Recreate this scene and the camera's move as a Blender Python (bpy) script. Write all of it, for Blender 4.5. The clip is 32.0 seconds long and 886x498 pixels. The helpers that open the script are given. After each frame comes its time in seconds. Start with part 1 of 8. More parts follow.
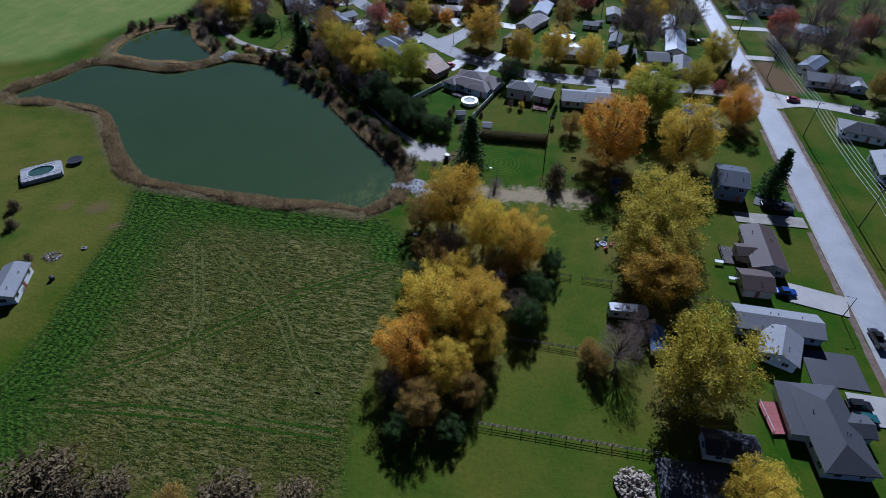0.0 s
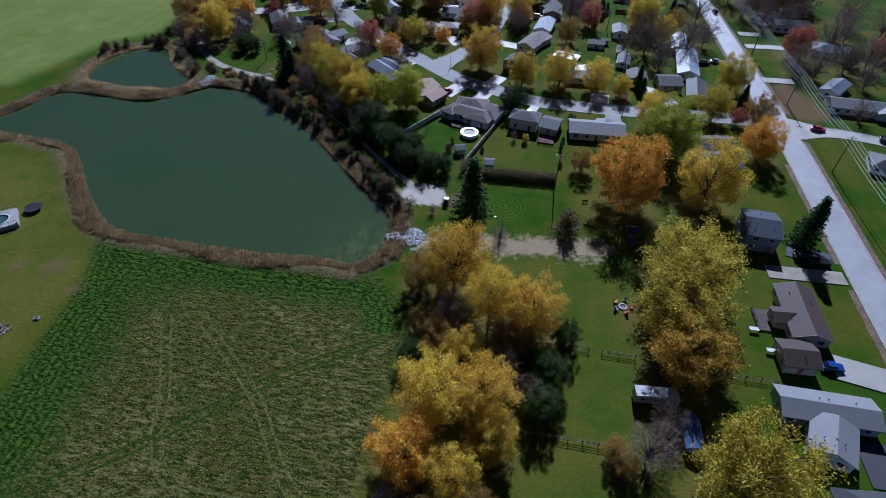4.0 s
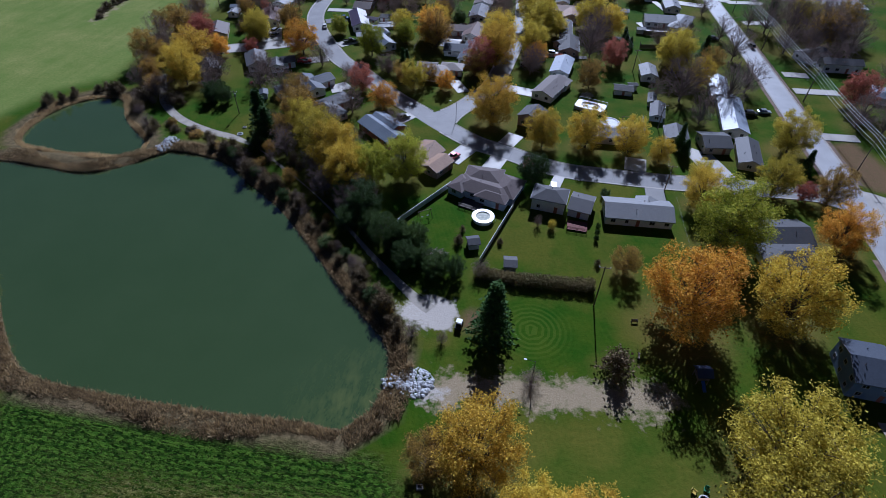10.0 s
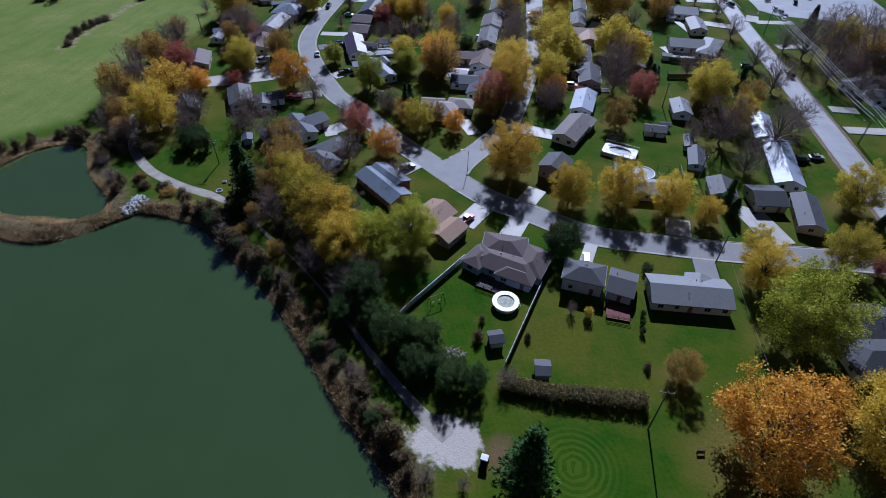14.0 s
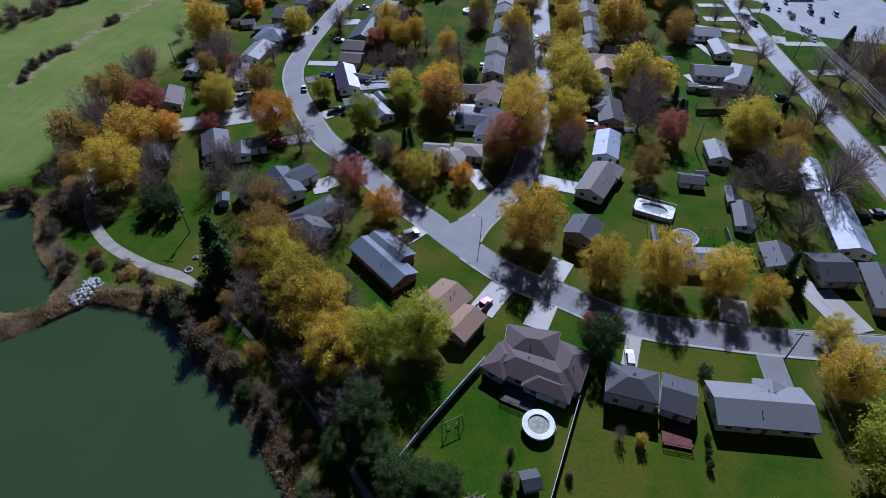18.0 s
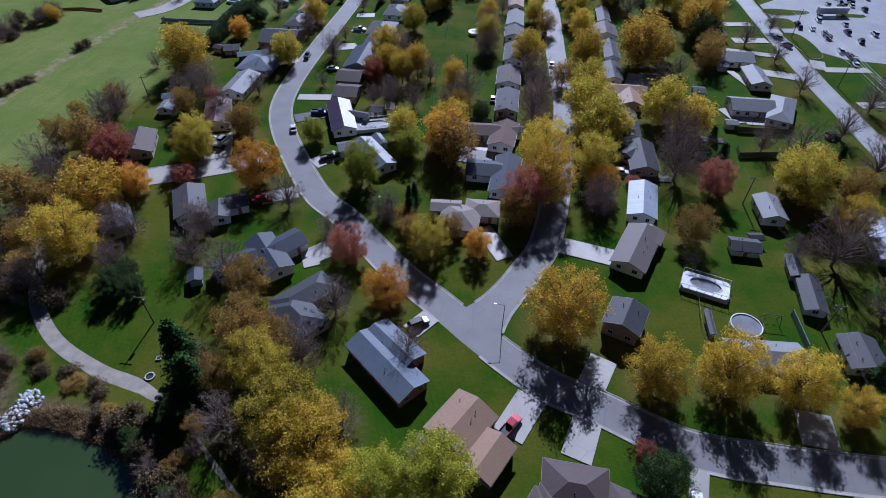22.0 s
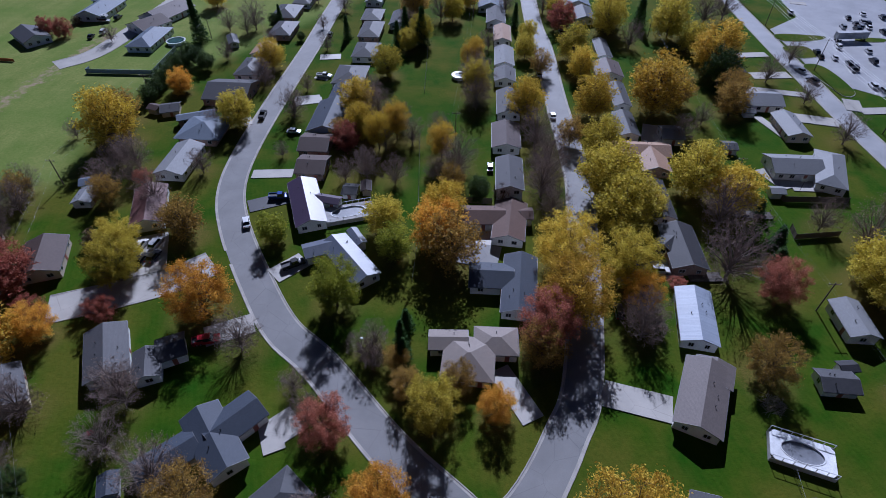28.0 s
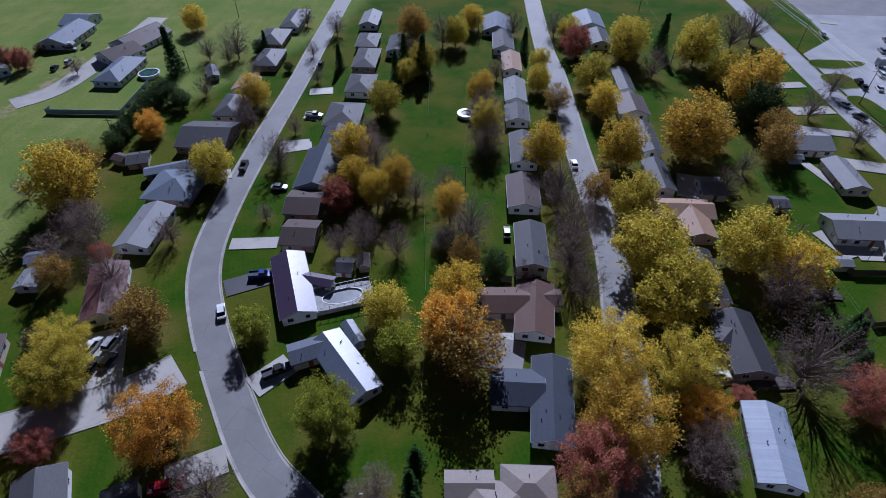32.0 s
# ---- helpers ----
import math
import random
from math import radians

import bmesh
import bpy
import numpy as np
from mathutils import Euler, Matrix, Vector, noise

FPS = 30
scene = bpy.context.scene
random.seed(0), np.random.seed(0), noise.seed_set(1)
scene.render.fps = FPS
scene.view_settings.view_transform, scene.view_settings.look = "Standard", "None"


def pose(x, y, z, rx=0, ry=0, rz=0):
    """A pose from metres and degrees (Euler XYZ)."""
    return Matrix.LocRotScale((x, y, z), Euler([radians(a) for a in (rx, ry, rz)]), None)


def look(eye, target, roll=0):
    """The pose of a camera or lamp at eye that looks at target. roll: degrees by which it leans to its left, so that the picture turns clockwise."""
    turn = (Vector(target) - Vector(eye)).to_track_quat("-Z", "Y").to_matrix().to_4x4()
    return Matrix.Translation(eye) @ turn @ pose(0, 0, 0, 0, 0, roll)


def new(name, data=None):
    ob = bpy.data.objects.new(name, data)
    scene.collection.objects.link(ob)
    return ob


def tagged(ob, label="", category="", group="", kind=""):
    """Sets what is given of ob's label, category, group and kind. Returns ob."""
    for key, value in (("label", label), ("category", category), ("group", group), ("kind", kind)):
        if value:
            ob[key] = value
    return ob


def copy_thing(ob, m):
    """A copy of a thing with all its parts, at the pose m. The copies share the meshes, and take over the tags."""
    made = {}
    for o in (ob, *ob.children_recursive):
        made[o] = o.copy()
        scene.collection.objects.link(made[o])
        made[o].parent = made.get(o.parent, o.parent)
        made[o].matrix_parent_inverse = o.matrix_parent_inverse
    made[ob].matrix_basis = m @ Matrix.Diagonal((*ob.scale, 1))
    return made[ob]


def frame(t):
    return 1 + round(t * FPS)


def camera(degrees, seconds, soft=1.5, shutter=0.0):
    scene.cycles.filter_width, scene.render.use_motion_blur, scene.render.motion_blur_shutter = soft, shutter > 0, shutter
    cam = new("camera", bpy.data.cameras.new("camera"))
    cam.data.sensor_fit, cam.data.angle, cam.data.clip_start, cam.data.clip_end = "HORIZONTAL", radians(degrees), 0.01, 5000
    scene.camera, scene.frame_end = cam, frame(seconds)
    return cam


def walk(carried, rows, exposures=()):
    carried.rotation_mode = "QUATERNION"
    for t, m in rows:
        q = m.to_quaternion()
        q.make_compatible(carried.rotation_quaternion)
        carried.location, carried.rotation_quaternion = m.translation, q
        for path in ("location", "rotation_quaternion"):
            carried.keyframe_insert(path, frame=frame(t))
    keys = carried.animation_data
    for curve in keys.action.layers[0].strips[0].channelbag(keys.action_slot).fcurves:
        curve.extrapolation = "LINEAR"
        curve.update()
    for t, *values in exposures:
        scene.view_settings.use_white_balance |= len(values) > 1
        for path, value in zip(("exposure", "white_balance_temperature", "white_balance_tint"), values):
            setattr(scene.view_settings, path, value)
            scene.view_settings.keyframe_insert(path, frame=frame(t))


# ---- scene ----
cam = camera(79.1, 32.0, soft=0.5)
METRES, EYE, TILT, LEAN, TURN = 235.62, 92.3, 0.0, 0.0, 10.8
ROWS = [
    (0.0, 0.0, 0.0, 0.0, 0.46, -42.55, -0.5),
    (0.5, -0.0004, 0.0082, 0.0011, 0.35, -42.58, -0.51),
    (1.0, -0.0009, 0.0178, 0.0021, 0.25, -42.6, -0.51),
    (1.5, -0.0017, 0.0283, 0.0032, 0.16, -42.64, -0.53),
    (2.0, -0.0023, 0.0396, 0.0035, 0.05, -42.62, -0.52),
    (2.5, -0.0031, 0.0516, 0.0038, -0.05, -42.64, -0.54),
    (3.0, -0.0039, 0.0644, 0.0038, -0.13, -42.66, -0.53),
    (3.5, -0.005, 0.0776, 0.0038, -0.18, -42.65, -0.55),
    (5.5, -0.0091, 0.1353, 0.0034, -0.46, -42.67, -0.61),
    (6.0, -0.0102, 0.1506, 0.0033, -0.52, -42.66, -0.59),
    (6.5, -0.0112, 0.1661, 0.0033, -0.56, -42.67, -0.6),
    (7.0, -0.0122, 0.182, 0.0034, -0.62, -42.69, -0.6),
    (7.5, -0.0137, 0.1978, 0.0032, -0.69, -42.66, -0.63),
    (8.0, -0.0152, 0.2139, 0.0034, -0.78, -42.69, -0.63),
    (8.5, -0.0164, 0.2302, 0.0035, -0.83, -42.7, -0.62),
    (9.0, -0.0181, 0.2466, 0.0035, -0.88, -42.69, -0.67),
    (9.5, -0.0196, 0.263, 0.0036, -0.95, -42.66, -0.66),
    (10.0, -0.0213, 0.2794, 0.0033, -1.03, -42.63, -0.66),
    (10.5, -0.023, 0.296, 0.0026, -1.09, -42.57, -0.67),
    (11.0, -0.0249, 0.3129, 0.0038, -1.16, -42.66, -0.66),
    (11.5, -0.0264, 0.3293, 0.0025, -1.21, -42.6, -0.64),
    (12.0, -0.0284, 0.3461, 0.0033, -1.27, -42.67, -0.62),
    (12.5, -0.03, 0.3629, 0.0024, -1.32, -42.65, -0.61),
    (13.0, -0.0324, 0.3796, 0.0024, -1.41, -42.66, -0.63),
    (13.5, -0.0341, 0.3962, 0.0014, -1.48, -42.63, -0.59),
    (14.0, -0.036, 0.413, 0.0011, -1.54, -42.63, -0.59),
    (14.5, -0.038, 0.4296, 0.0006, -1.61, -42.63, -0.57),
    (16.5, -0.0455, 0.4957, 0.0009, -2.27, -42.68, -0.52),
    (17.0, -0.0473, 0.5123, 0.0005, -2.44, -42.66, -0.52),
    (17.5, -0.0489, 0.5287, 0.0003, -2.57, -42.67, -0.51),
    (18.0, -0.0504, 0.5455, 0.0001, -2.7, -42.68, -0.46),
    (18.5, -0.052, 0.5619, -0.0007, -2.8, -42.67, -0.46),
    (19.0, -0.0533, 0.5782, -0.0011, -2.87, -42.67, -0.43),
    (19.5, -0.0545, 0.5945, -0.0019, -2.93, -42.66, -0.43),
    (20.0, -0.0553, 0.6109, -0.0021, -2.96, -42.68, -0.44),
    (20.5, -0.0564, 0.6273, -0.002, -3.02, -42.74, -0.45),
    (21.0, -0.0575, 0.6424, -0.0028, -3.08, -42.71, -0.4),
    (21.5, -0.0585, 0.6586, -0.0031, -3.12, -42.71, -0.38),
    (22.0, -0.0597, 0.6749, -0.0034, -3.18, -42.71, -0.39),
    (22.5, -0.0599, 0.6912, -0.0038, -3.18, -42.71, -0.33),
    (23.0, -0.0613, 0.7076, -0.004, -3.24, -42.7, -0.34),
    (23.5, -0.0624, 0.7238, -0.004, -3.28, -42.7, -0.32),
    (24.0, -0.0634, 0.7397, -0.0046, -3.29, -42.7, -0.31),
    (24.5, -0.0638, 0.7559, -0.0044, -3.33, -42.72, -0.3),
    (25.0, -0.0648, 0.7718, -0.0052, -3.37, -42.7, -0.3),
    (25.5, -0.0645, 0.7879, -0.0054, -3.82, -42.69, -0.22),
    (26.0, -0.0665, 0.8038, -0.0054, -5.34, -42.69, -0.27),
    (26.5, -0.0668, 0.8198, -0.0052, -6.01, -42.7, -0.2),
    (28.5, -0.0683, 0.8837, -0.0051, -7.14, -42.68, -0.16),
    (29.0, -0.0682, 0.8998, -0.0047, -7.27, -42.7, -0.14),
    (29.5, -0.0688, 0.9158, -0.0051, -7.37, -42.66, -0.17),
    (30.0, -0.0685, 0.9319, -0.0052, -7.42, -42.66, -0.14),
    (30.5, -0.0684, 0.9479, -0.0051, -7.47, -42.68, -0.12),
    (31.0, -0.0682, 0.9641, -0.0048, -7.52, -42.7, -0.11),
    (31.5, -0.0677, 0.9801, -0.0054, -7.56, -42.67, -0.1),
    (32.0, -0.0678, 0.9963, -0.0049, -7.67, -42.74, -0.09),
]
walk(cam, [(t, pose(0, 0, EYE, TILT, LEAN, TURN) @ pose(METRES * x, METRES * y, METRES * z, 90 + pitch, roll, yaw)) for t, x, y, z, yaw, pitch, roll in ROWS],
     [(0.0, 0.06, 4760, 18), (8.0, 0.14, 4790, 20), (20.0, 0.16, 4850, 22), (32.0, 0.02, 4900, 24)])


# ---- light ----
SUN_ELEV, SUN_AZ = 36.0, 0.0
world = bpy.data.worlds.new("world")
scene.world = world
world.use_nodes = True
wt = world.node_tree
sky = wt.nodes.new("ShaderNodeTexSky")
sky.sky_type, sky.sun_disc = "NISHITA", False
sky.sun_elevation, sky.sun_rotation = radians(SUN_ELEV), radians(SUN_AZ)
sky.air_density, sky.dust_density, sky.ozone_density = 0.16, 0.1, 2.5
wt.links.new(sky.outputs[0], wt.nodes["Background"].inputs[0])
wt.nodes["Background"].inputs[1].default_value = 0.05
sun_data = bpy.data.lights.new("sun", "SUN")
sun_data.energy, sun_data.angle, sun_data.color = 5.0, radians(0.55), (1.0, 0.955, 0.88)
sun = new("sun", sun_data)
sun.matrix_world = look((0, math.cos(radians(SUN_ELEV)) * 300, math.sin(radians(SUN_ELEV)) * 300), (0, 0, 0))

# ---- materials ----


def node(nt, kind, **inputs):
    n = nt.nodes.new("ShaderNode" + kind)
    for k, v in inputs.items():
        key = int(k[1:]) if k[0] == "i" and k[1:].isdigit() else k.replace("_", " ")
        n.inputs[key].default_value = v
    return n


def start(name, rough=0.8, metal=0.0, spec=0.4):
    m = bpy.data.materials.new(name)
    m.use_nodes = True
    nt = m.node_tree
    b = nt.nodes["Principled BSDF"]
    b.inputs["Roughness"].default_value = rough
    b.inputs["Metallic"].default_value = metal
    b.inputs["Specular IOR Level"].default_value = spec
    return m, nt, b


def coords(nt, scale=(1, 1, 1), world_space=False):
    mp = node(nt, "Mapping")
    mp.inputs["Scale"].default_value = scale
    if world_space:
        g = nt.nodes.new("ShaderNodeNewGeometry")
        nt.links.new(g.outputs["Position"], mp.inputs[0])
    else:
        tc = nt.nodes.new("ShaderNodeTexCoord")
        nt.links.new(tc.outputs["Object"], mp.inputs[0])
    return mp.outputs[0]


def noise_fac(nt, vec, scale, detail=4, lo=0.3, hi=0.7, rough=0.6):
    n = node(nt, "TexNoise", Scale=scale, Detail=detail, Roughness=rough)
    nt.links.new(vec, n.inputs["Vector"])
    r = node(nt, "MapRange")
    r.inputs[1].default_value, r.inputs[2].default_value = lo, hi
    nt.links.new(n.outputs[0], r.inputs[0])
    return r.outputs[0]


def mix(nt, fac, a, b):
    n = nt.nodes.new("ShaderNodeMix")
    n.data_type = "RGBA"
    for sock, v in ((n.inputs[0], fac), (n.inputs[6], a), (n.inputs[7], b)):
        if isinstance(v, (int, float)):
            sock.default_value = v
        elif isinstance(v, tuple):
            sock.default_value = (*v[:3], 1)
        else:
            nt.links.new(v, sock)
    return n.outputs[2]


def math_node(nt, op, a, b=0.0):
    n = nt.nodes.new("ShaderNodeMath")
    n.operation = op
    for sock, v in ((n.inputs[0], a), (n.inputs[1], b)):
        if isinstance(v, (int, float)):
            sock.default_value = v
        else:
            nt.links.new(v, sock)
    return n.outputs[0]


def bump(nt, b, height, strength=0.4, dist=0.02):
    n = node(nt, "Bump", Strength=strength, Distance=dist)
    nt.links.new(height, n.inputs["Height"])
    nt.links.new(n.outputs[0], b.inputs["Normal"])


def tint(c, k):
    return tuple(min(1, v * k) for v in c)


def surface(name, col, rough=0.8, metal=0.0, spec=0.4, big=0.35, small=6.0, spread=0.25, world_space=False, relief=0.3):
    """A plain surface with stains at a large and grain at a small scale."""
    m, nt, b = start(name, rough, metal, spec)
    v = coords(nt, world_space=world_space)
    f1 = noise_fac(nt, v, big)
    f2 = noise_fac(nt, v, small, 6)
    c = mix(nt, f1, tint(col, 1 - spread), tint(col, 1 + spread))
    c = mix(nt, math_node(nt, "MULTIPLY", f2, 0.45), c, tint(col, 1 - 1.6 * spread))
    nt.links.new(c, b.inputs["Base Color"])
    bump(nt, b, f2, relief)
    return m


def shingles(name, col, metal=False):
    """Roof covering in local metres: courses along the slope, tabs along the ridge, weathering."""
    m, nt, b = start(name, 0.5 if "white" in name else 0.38 if metal else 0.6, 0.0, 0.4 if "white" in name else 1.0 if metal else 0.22)
    v = coords(nt)
    br = nt.nodes.new("ShaderNodeTexBrick")
    br.inputs["Scale"].default_value = 1.0
    br.inputs["Mortar Size"].default_value = 0.012
    br.inputs["Brick Width"].default_value = 0.4 if metal else 0.33
    br.inputs["Row Height"].default_value = 4.0 if metal else 0.2
    br.inputs["Color1"].default_value = (*tint(col, 0.86), 1)
    br.inputs["Color2"].default_value = (*tint(col, 1.12), 1)
    br.inputs["Mortar"].default_value = (*tint(col, 0.55), 1)
    nt.links.new(v, br.inputs["Vector"])
    f1 = noise_fac(nt, v, 0.3, 5)
    f2 = noise_fac(nt, v, 3.0, 6)
    oi = nt.nodes.new("ShaderNodeObjectInfo")
    c = mix(nt, math_node(nt, "MULTIPLY", f1, 0.5), br.outputs[0], tint(col, 0.68))
    c = mix(nt, math_node(nt, "MULTIPLY", f2, 0.28), c, tint(col, 1.35))
    c = mix(nt, math_node(nt, "MULTIPLY", oi.outputs["Random"], 0.3), c, tint(col, 0.75))
    nt.links.new(c, b.inputs["Base Color"])
    bump(nt, b, br.outputs["Fac"], 0.25, 0.02)
    return m


ROOF = {k: shingles("roof_" + k, c, "metal" in k or k == "purple") for k, c in dict(
    slate=(0.062, 0.064, 0.07), grey=(0.23, 0.236, 0.245), umber=(0.075, 0.052, 0.045), steel=(0.055, 0.066, 0.088),
    ash=(0.08, 0.08, 0.086), rose=(0.092, 0.068, 0.064), tan=(0.33, 0.215, 0.145), bluegrey=(0.15, 0.18, 0.225),
    mahog=(0.13, 0.062, 0.054), purple=(0.05, 0.03, 0.06), steelmetal=(0.1, 0.115, 0.15), choc=(0.12, 0.072, 0.054),
    taupe=(0.24, 0.205, 0.18), taupe2=(0.16, 0.137, 0.128), whitemetal=(0.3, 0.34, 0.41), black=(0.042, 0.042, 0.047), blue=(0.05, 0.1, 0.22)).items()}


def siding(name, col):
    m, nt, b = start(name, 0.6)
    v = coords(nt)
    sx = nt.nodes.new("ShaderNodeSeparateXYZ")
    nt.links.new(v, sx.inputs[0])
    fr = math_node(nt, "FRACT", math_node(nt, "MULTIPLY", sx.outputs[2], 6.0))
    f1 = noise_fac(nt, v, 0.5, 5)
    c = mix(nt, math_node(nt, "MULTIPLY", f1, 0.4), col, tint(col, 0.72))
    c = mix(nt, math_node(nt, "MULTIPLY", math_node(nt, "GREATER_THAN", fr, 0.86), 0.5), c, tint(col, 0.5))
    nt.links.new(c, b.inputs["Base Color"])
    bump(nt, b, fr, 0.5, 0.015)
    return m


def brickwork(name, col):
    m, nt, b = start(name, 0.85)
    v = coords(nt)
    br = nt.nodes.new("ShaderNodeTexBrick")
    br.inputs["Scale"].default_value = 1.0
    br.inputs["Brick Width"].default_value, br.inputs["Row Height"].default_value = 0.21, 0.075
    br.inputs["Mortar Size"].default_value = 0.008
    br.inputs["Color1"].default_value = (*tint(col, 0.8), 1)
    br.inputs["Color2"].default_value = (*tint(col, 1.25), 1)
    br.inputs["Mortar"].default_value = (0.4, 0.38, 0.35, 1)
    sx = nt.nodes.new("ShaderNodeSeparateXYZ")
    nt.links.new(v, sx.inputs[0])
    cb = nt.nodes.new("ShaderNodeCombineXYZ")
    nt.links.new(math_node(nt, "ADD", sx.outputs[0], sx.outputs[1]), cb.inputs[0])
    nt.links.new(sx.outputs[2], cb.inputs[1])
    nt.links.new(cb.outputs[0], br.inputs["Vector"])
    f1 = noise_fac(nt, v, 0.5, 5)
    nt.links.new(mix(nt, math_node(nt, "MULTIPLY", f1, 0.4), br.outputs[0], tint(col, 0.6)), b.inputs["Base Color"])
    return m


WALL = dict(white=siding("siding_white", (0.72, 0.73, 0.74)), blue=siding("siding_blue", (0.36, 0.45, 0.58)),
            tan=siding("siding_tan", (0.5, 0.43, 0.34)), navy=siding("siding_navy", (0.16, 0.24, 0.38)),
            sky=siding("siding_sky", (0.5, 0.58, 0.68)), brick=brickwork("brick_brown", (0.27, 0.16, 0.12)),
            red=brickwork("brick_red", (0.35, 0.08, 0.07)), grey=siding("siding_grey", (0.4, 0.42, 0.45)))
TRIM = surface("white_trim", (0.48, 0.49, 0.51), 0.5, small=3)
DARK = surface("dark_metal", (0.05, 0.05, 0.055), 0.5, 0.4)
EDGING = surface("grey_gutter_metal", (0.2, 0.2, 0.205), 0.55, small=3)
WOOD = surface("weathered_wood", (0.22, 0.17, 0.13), 0.85, big=1.5, small=14)
POLE_WOOD = surface("pole_wood", (0.13, 0.1, 0.08), 0.9, big=1.5, small=14)


def glassy(name, col, rough=0.06):
    m, nt, b = start(name, rough, 0.0, 0.8)
    f = noise_fac(nt, coords(nt), 0.8)
    nt.links.new(mix(nt, f, col, tint(col, 0.6)), b.inputs["Base Color"])
    return m


GLASS = glassy("window_glass", (0.03, 0.035, 0.045))

# ---- small mesh tools ----


def box(bm, x0, y0, z0, x1, y1, z1, m=None):
    r = bmesh.ops.create_cube(bm, size=1)
    bmesh.ops.scale(bm, vec=(x1 - x0, y1 - y0, z1 - z0), verts=r["verts"])
    bmesh.ops.translate(bm, vec=((x0 + x1) / 2, (y0 + y1) / 2, (z0 + z1) / 2), verts=r["verts"])
    if m is not None:
        bmesh.ops.transform(bm, matrix=m, verts=r["verts"])
    return r["verts"]


def rod(bm, a, b, r0, r1, n=6):
    a, b = Vector(a), Vector(b)
    d = b - a
    m = Matrix.Translation((a + b) / 2) @ d.to_track_quat("Z", "Y").to_matrix().to_4x4()
    bmesh.ops.create_cone(bm, cap_ends=True, segments=n, radius1=r0, radius2=r1, depth=d.length, matrix=m)


def mesh_of(name, bm, mat, smooth=False):
    me = bpy.data.meshes.new(name)
    bm.to_mesh(me)
    bm.free()
    me.materials.append(mat)
    if smooth:
        for p in me.polygons:
            p.use_smooth = True
    return me


def part(name, bm, mat, parent, label="", m=None, smooth=False):
    ob = new(name, bm if isinstance(bm, bpy.types.Mesh) else mesh_of(name, bm, mat, smooth))
    ob.parent = parent
    if m is not None:
        ob.matrix_basis = m
    if label:
        ob["label"] = label
    return ob


def thing(name, x, y, z=0.0, rz=0.0, label="", category="", group=""):
    ob = new(name)
    ob.empty_display_size = 0.3
    ob.matrix_basis = pose(x, y, z, 0, 0, rz)
    return tagged(ob, label, category, group)


def ribbon(name, pts, width, z, mat, closed=False, lift=None):
    """A flat strip along a line of points, one quad a step."""
    vs, fs = [], []
    n = len(pts)
    for i, p in enumerate(pts):
        a, b = Vector(pts[max(0, i - 1)]), Vector(pts[min(n - 1, i + 1)])
        d = (b - a).normalized()
        s = Vector((-d.y, d.x)) * (width[i] if isinstance(width, list) else width) / 2
        vs += [(p[0] + s.x, p[1] + s.y, z), (p[0] - s.x, p[1] - s.y, z)]
        if i:
            k = 2 * i
            fs.append((k - 2, k - 1, k + 1, k))
    me = bpy.data.meshes.new(name)
    me.from_pydata(vs, [], fs)
    me.materials.append(mat)
    return me


def spline(pts, step=3.0, closed=False):
    """Catmull-Rom line through a few control points."""
    P = [Vector(p) for p in pts]
    n = len(P)
    out = []
    for i in range(n if closed else n - 1):
        p0 = P[(i - 1) % n] if closed or i else 2 * P[0] - P[1]
        p1, p2 = P[i], P[(i + 1) % n]
        p3 = P[(i + 2) % n] if closed or i + 2 < n else 2 * P[-1] - P[-2]
        k = max(1, int((p2 - p1).length / step))
        for j in range(k):
            t = j / k
            out.append(0.5 * ((2 * p1) + (p2 - p0) * t + (2 * p0 - 5 * p1 + 4 * p2 - p3) * t * t + (3 * p1 - p0 - 3 * p2 + p3) * t ** 3))
    if not closed:
        out.append(P[-1])
    return out


# ---- trees ----
LEAF = {}


def leaf_material(name, a, b, c, glow=0.4):
    m, nt, bs = start("leaves_" + name, 0.75, 0.0, 0.2)
    gi = nt.nodes.new("ShaderNodeNewGeometry")
    oi = nt.nodes.new("ShaderNodeObjectInfo")
    ramp = nt.nodes.new("ShaderNodeValToRGB")
    e = ramp.color_ramp.elements
    e[0].color, e[1].color = (*a, 1), (*c, 1)
    mid = e.new(0.5)
    mid.color = (*b, 1)
    v = coords(nt)
    f = noise_fac(nt, v, 0.25, 3)
    k = math_node(nt, "ADD", math_node(nt, "MULTIPLY", gi.outputs["Random Per Island"], 0.75), math_node(nt, "MULTIPLY", f, 0.3))
    k = math_node(nt, "ADD", k, math_node(nt, "MULTIPLY", math_node(nt, "SUBTRACT", oi.outputs["Random"], 0.5), 0.35))
    nt.links.new(k, ramp.inputs[0])
    nt.links.new(ramp.outputs[0], bs.inputs["Base Color"])
    tr = nt.nodes.new("ShaderNodeBsdfTranslucent")
    nt.links.new(ramp.outputs[0], tr.inputs[0])
    ms = nt.nodes.new("ShaderNodeMixShader")
    ms.inputs[0].default_value = glow
    nt.links.new(bs.outputs[0], ms.inputs[1])
    nt.links.new(tr.outputs[0], ms.inputs[2])
    nt.links.new(ms.outputs[0], nt.nodes["Material Output"].inputs[0])
    return m


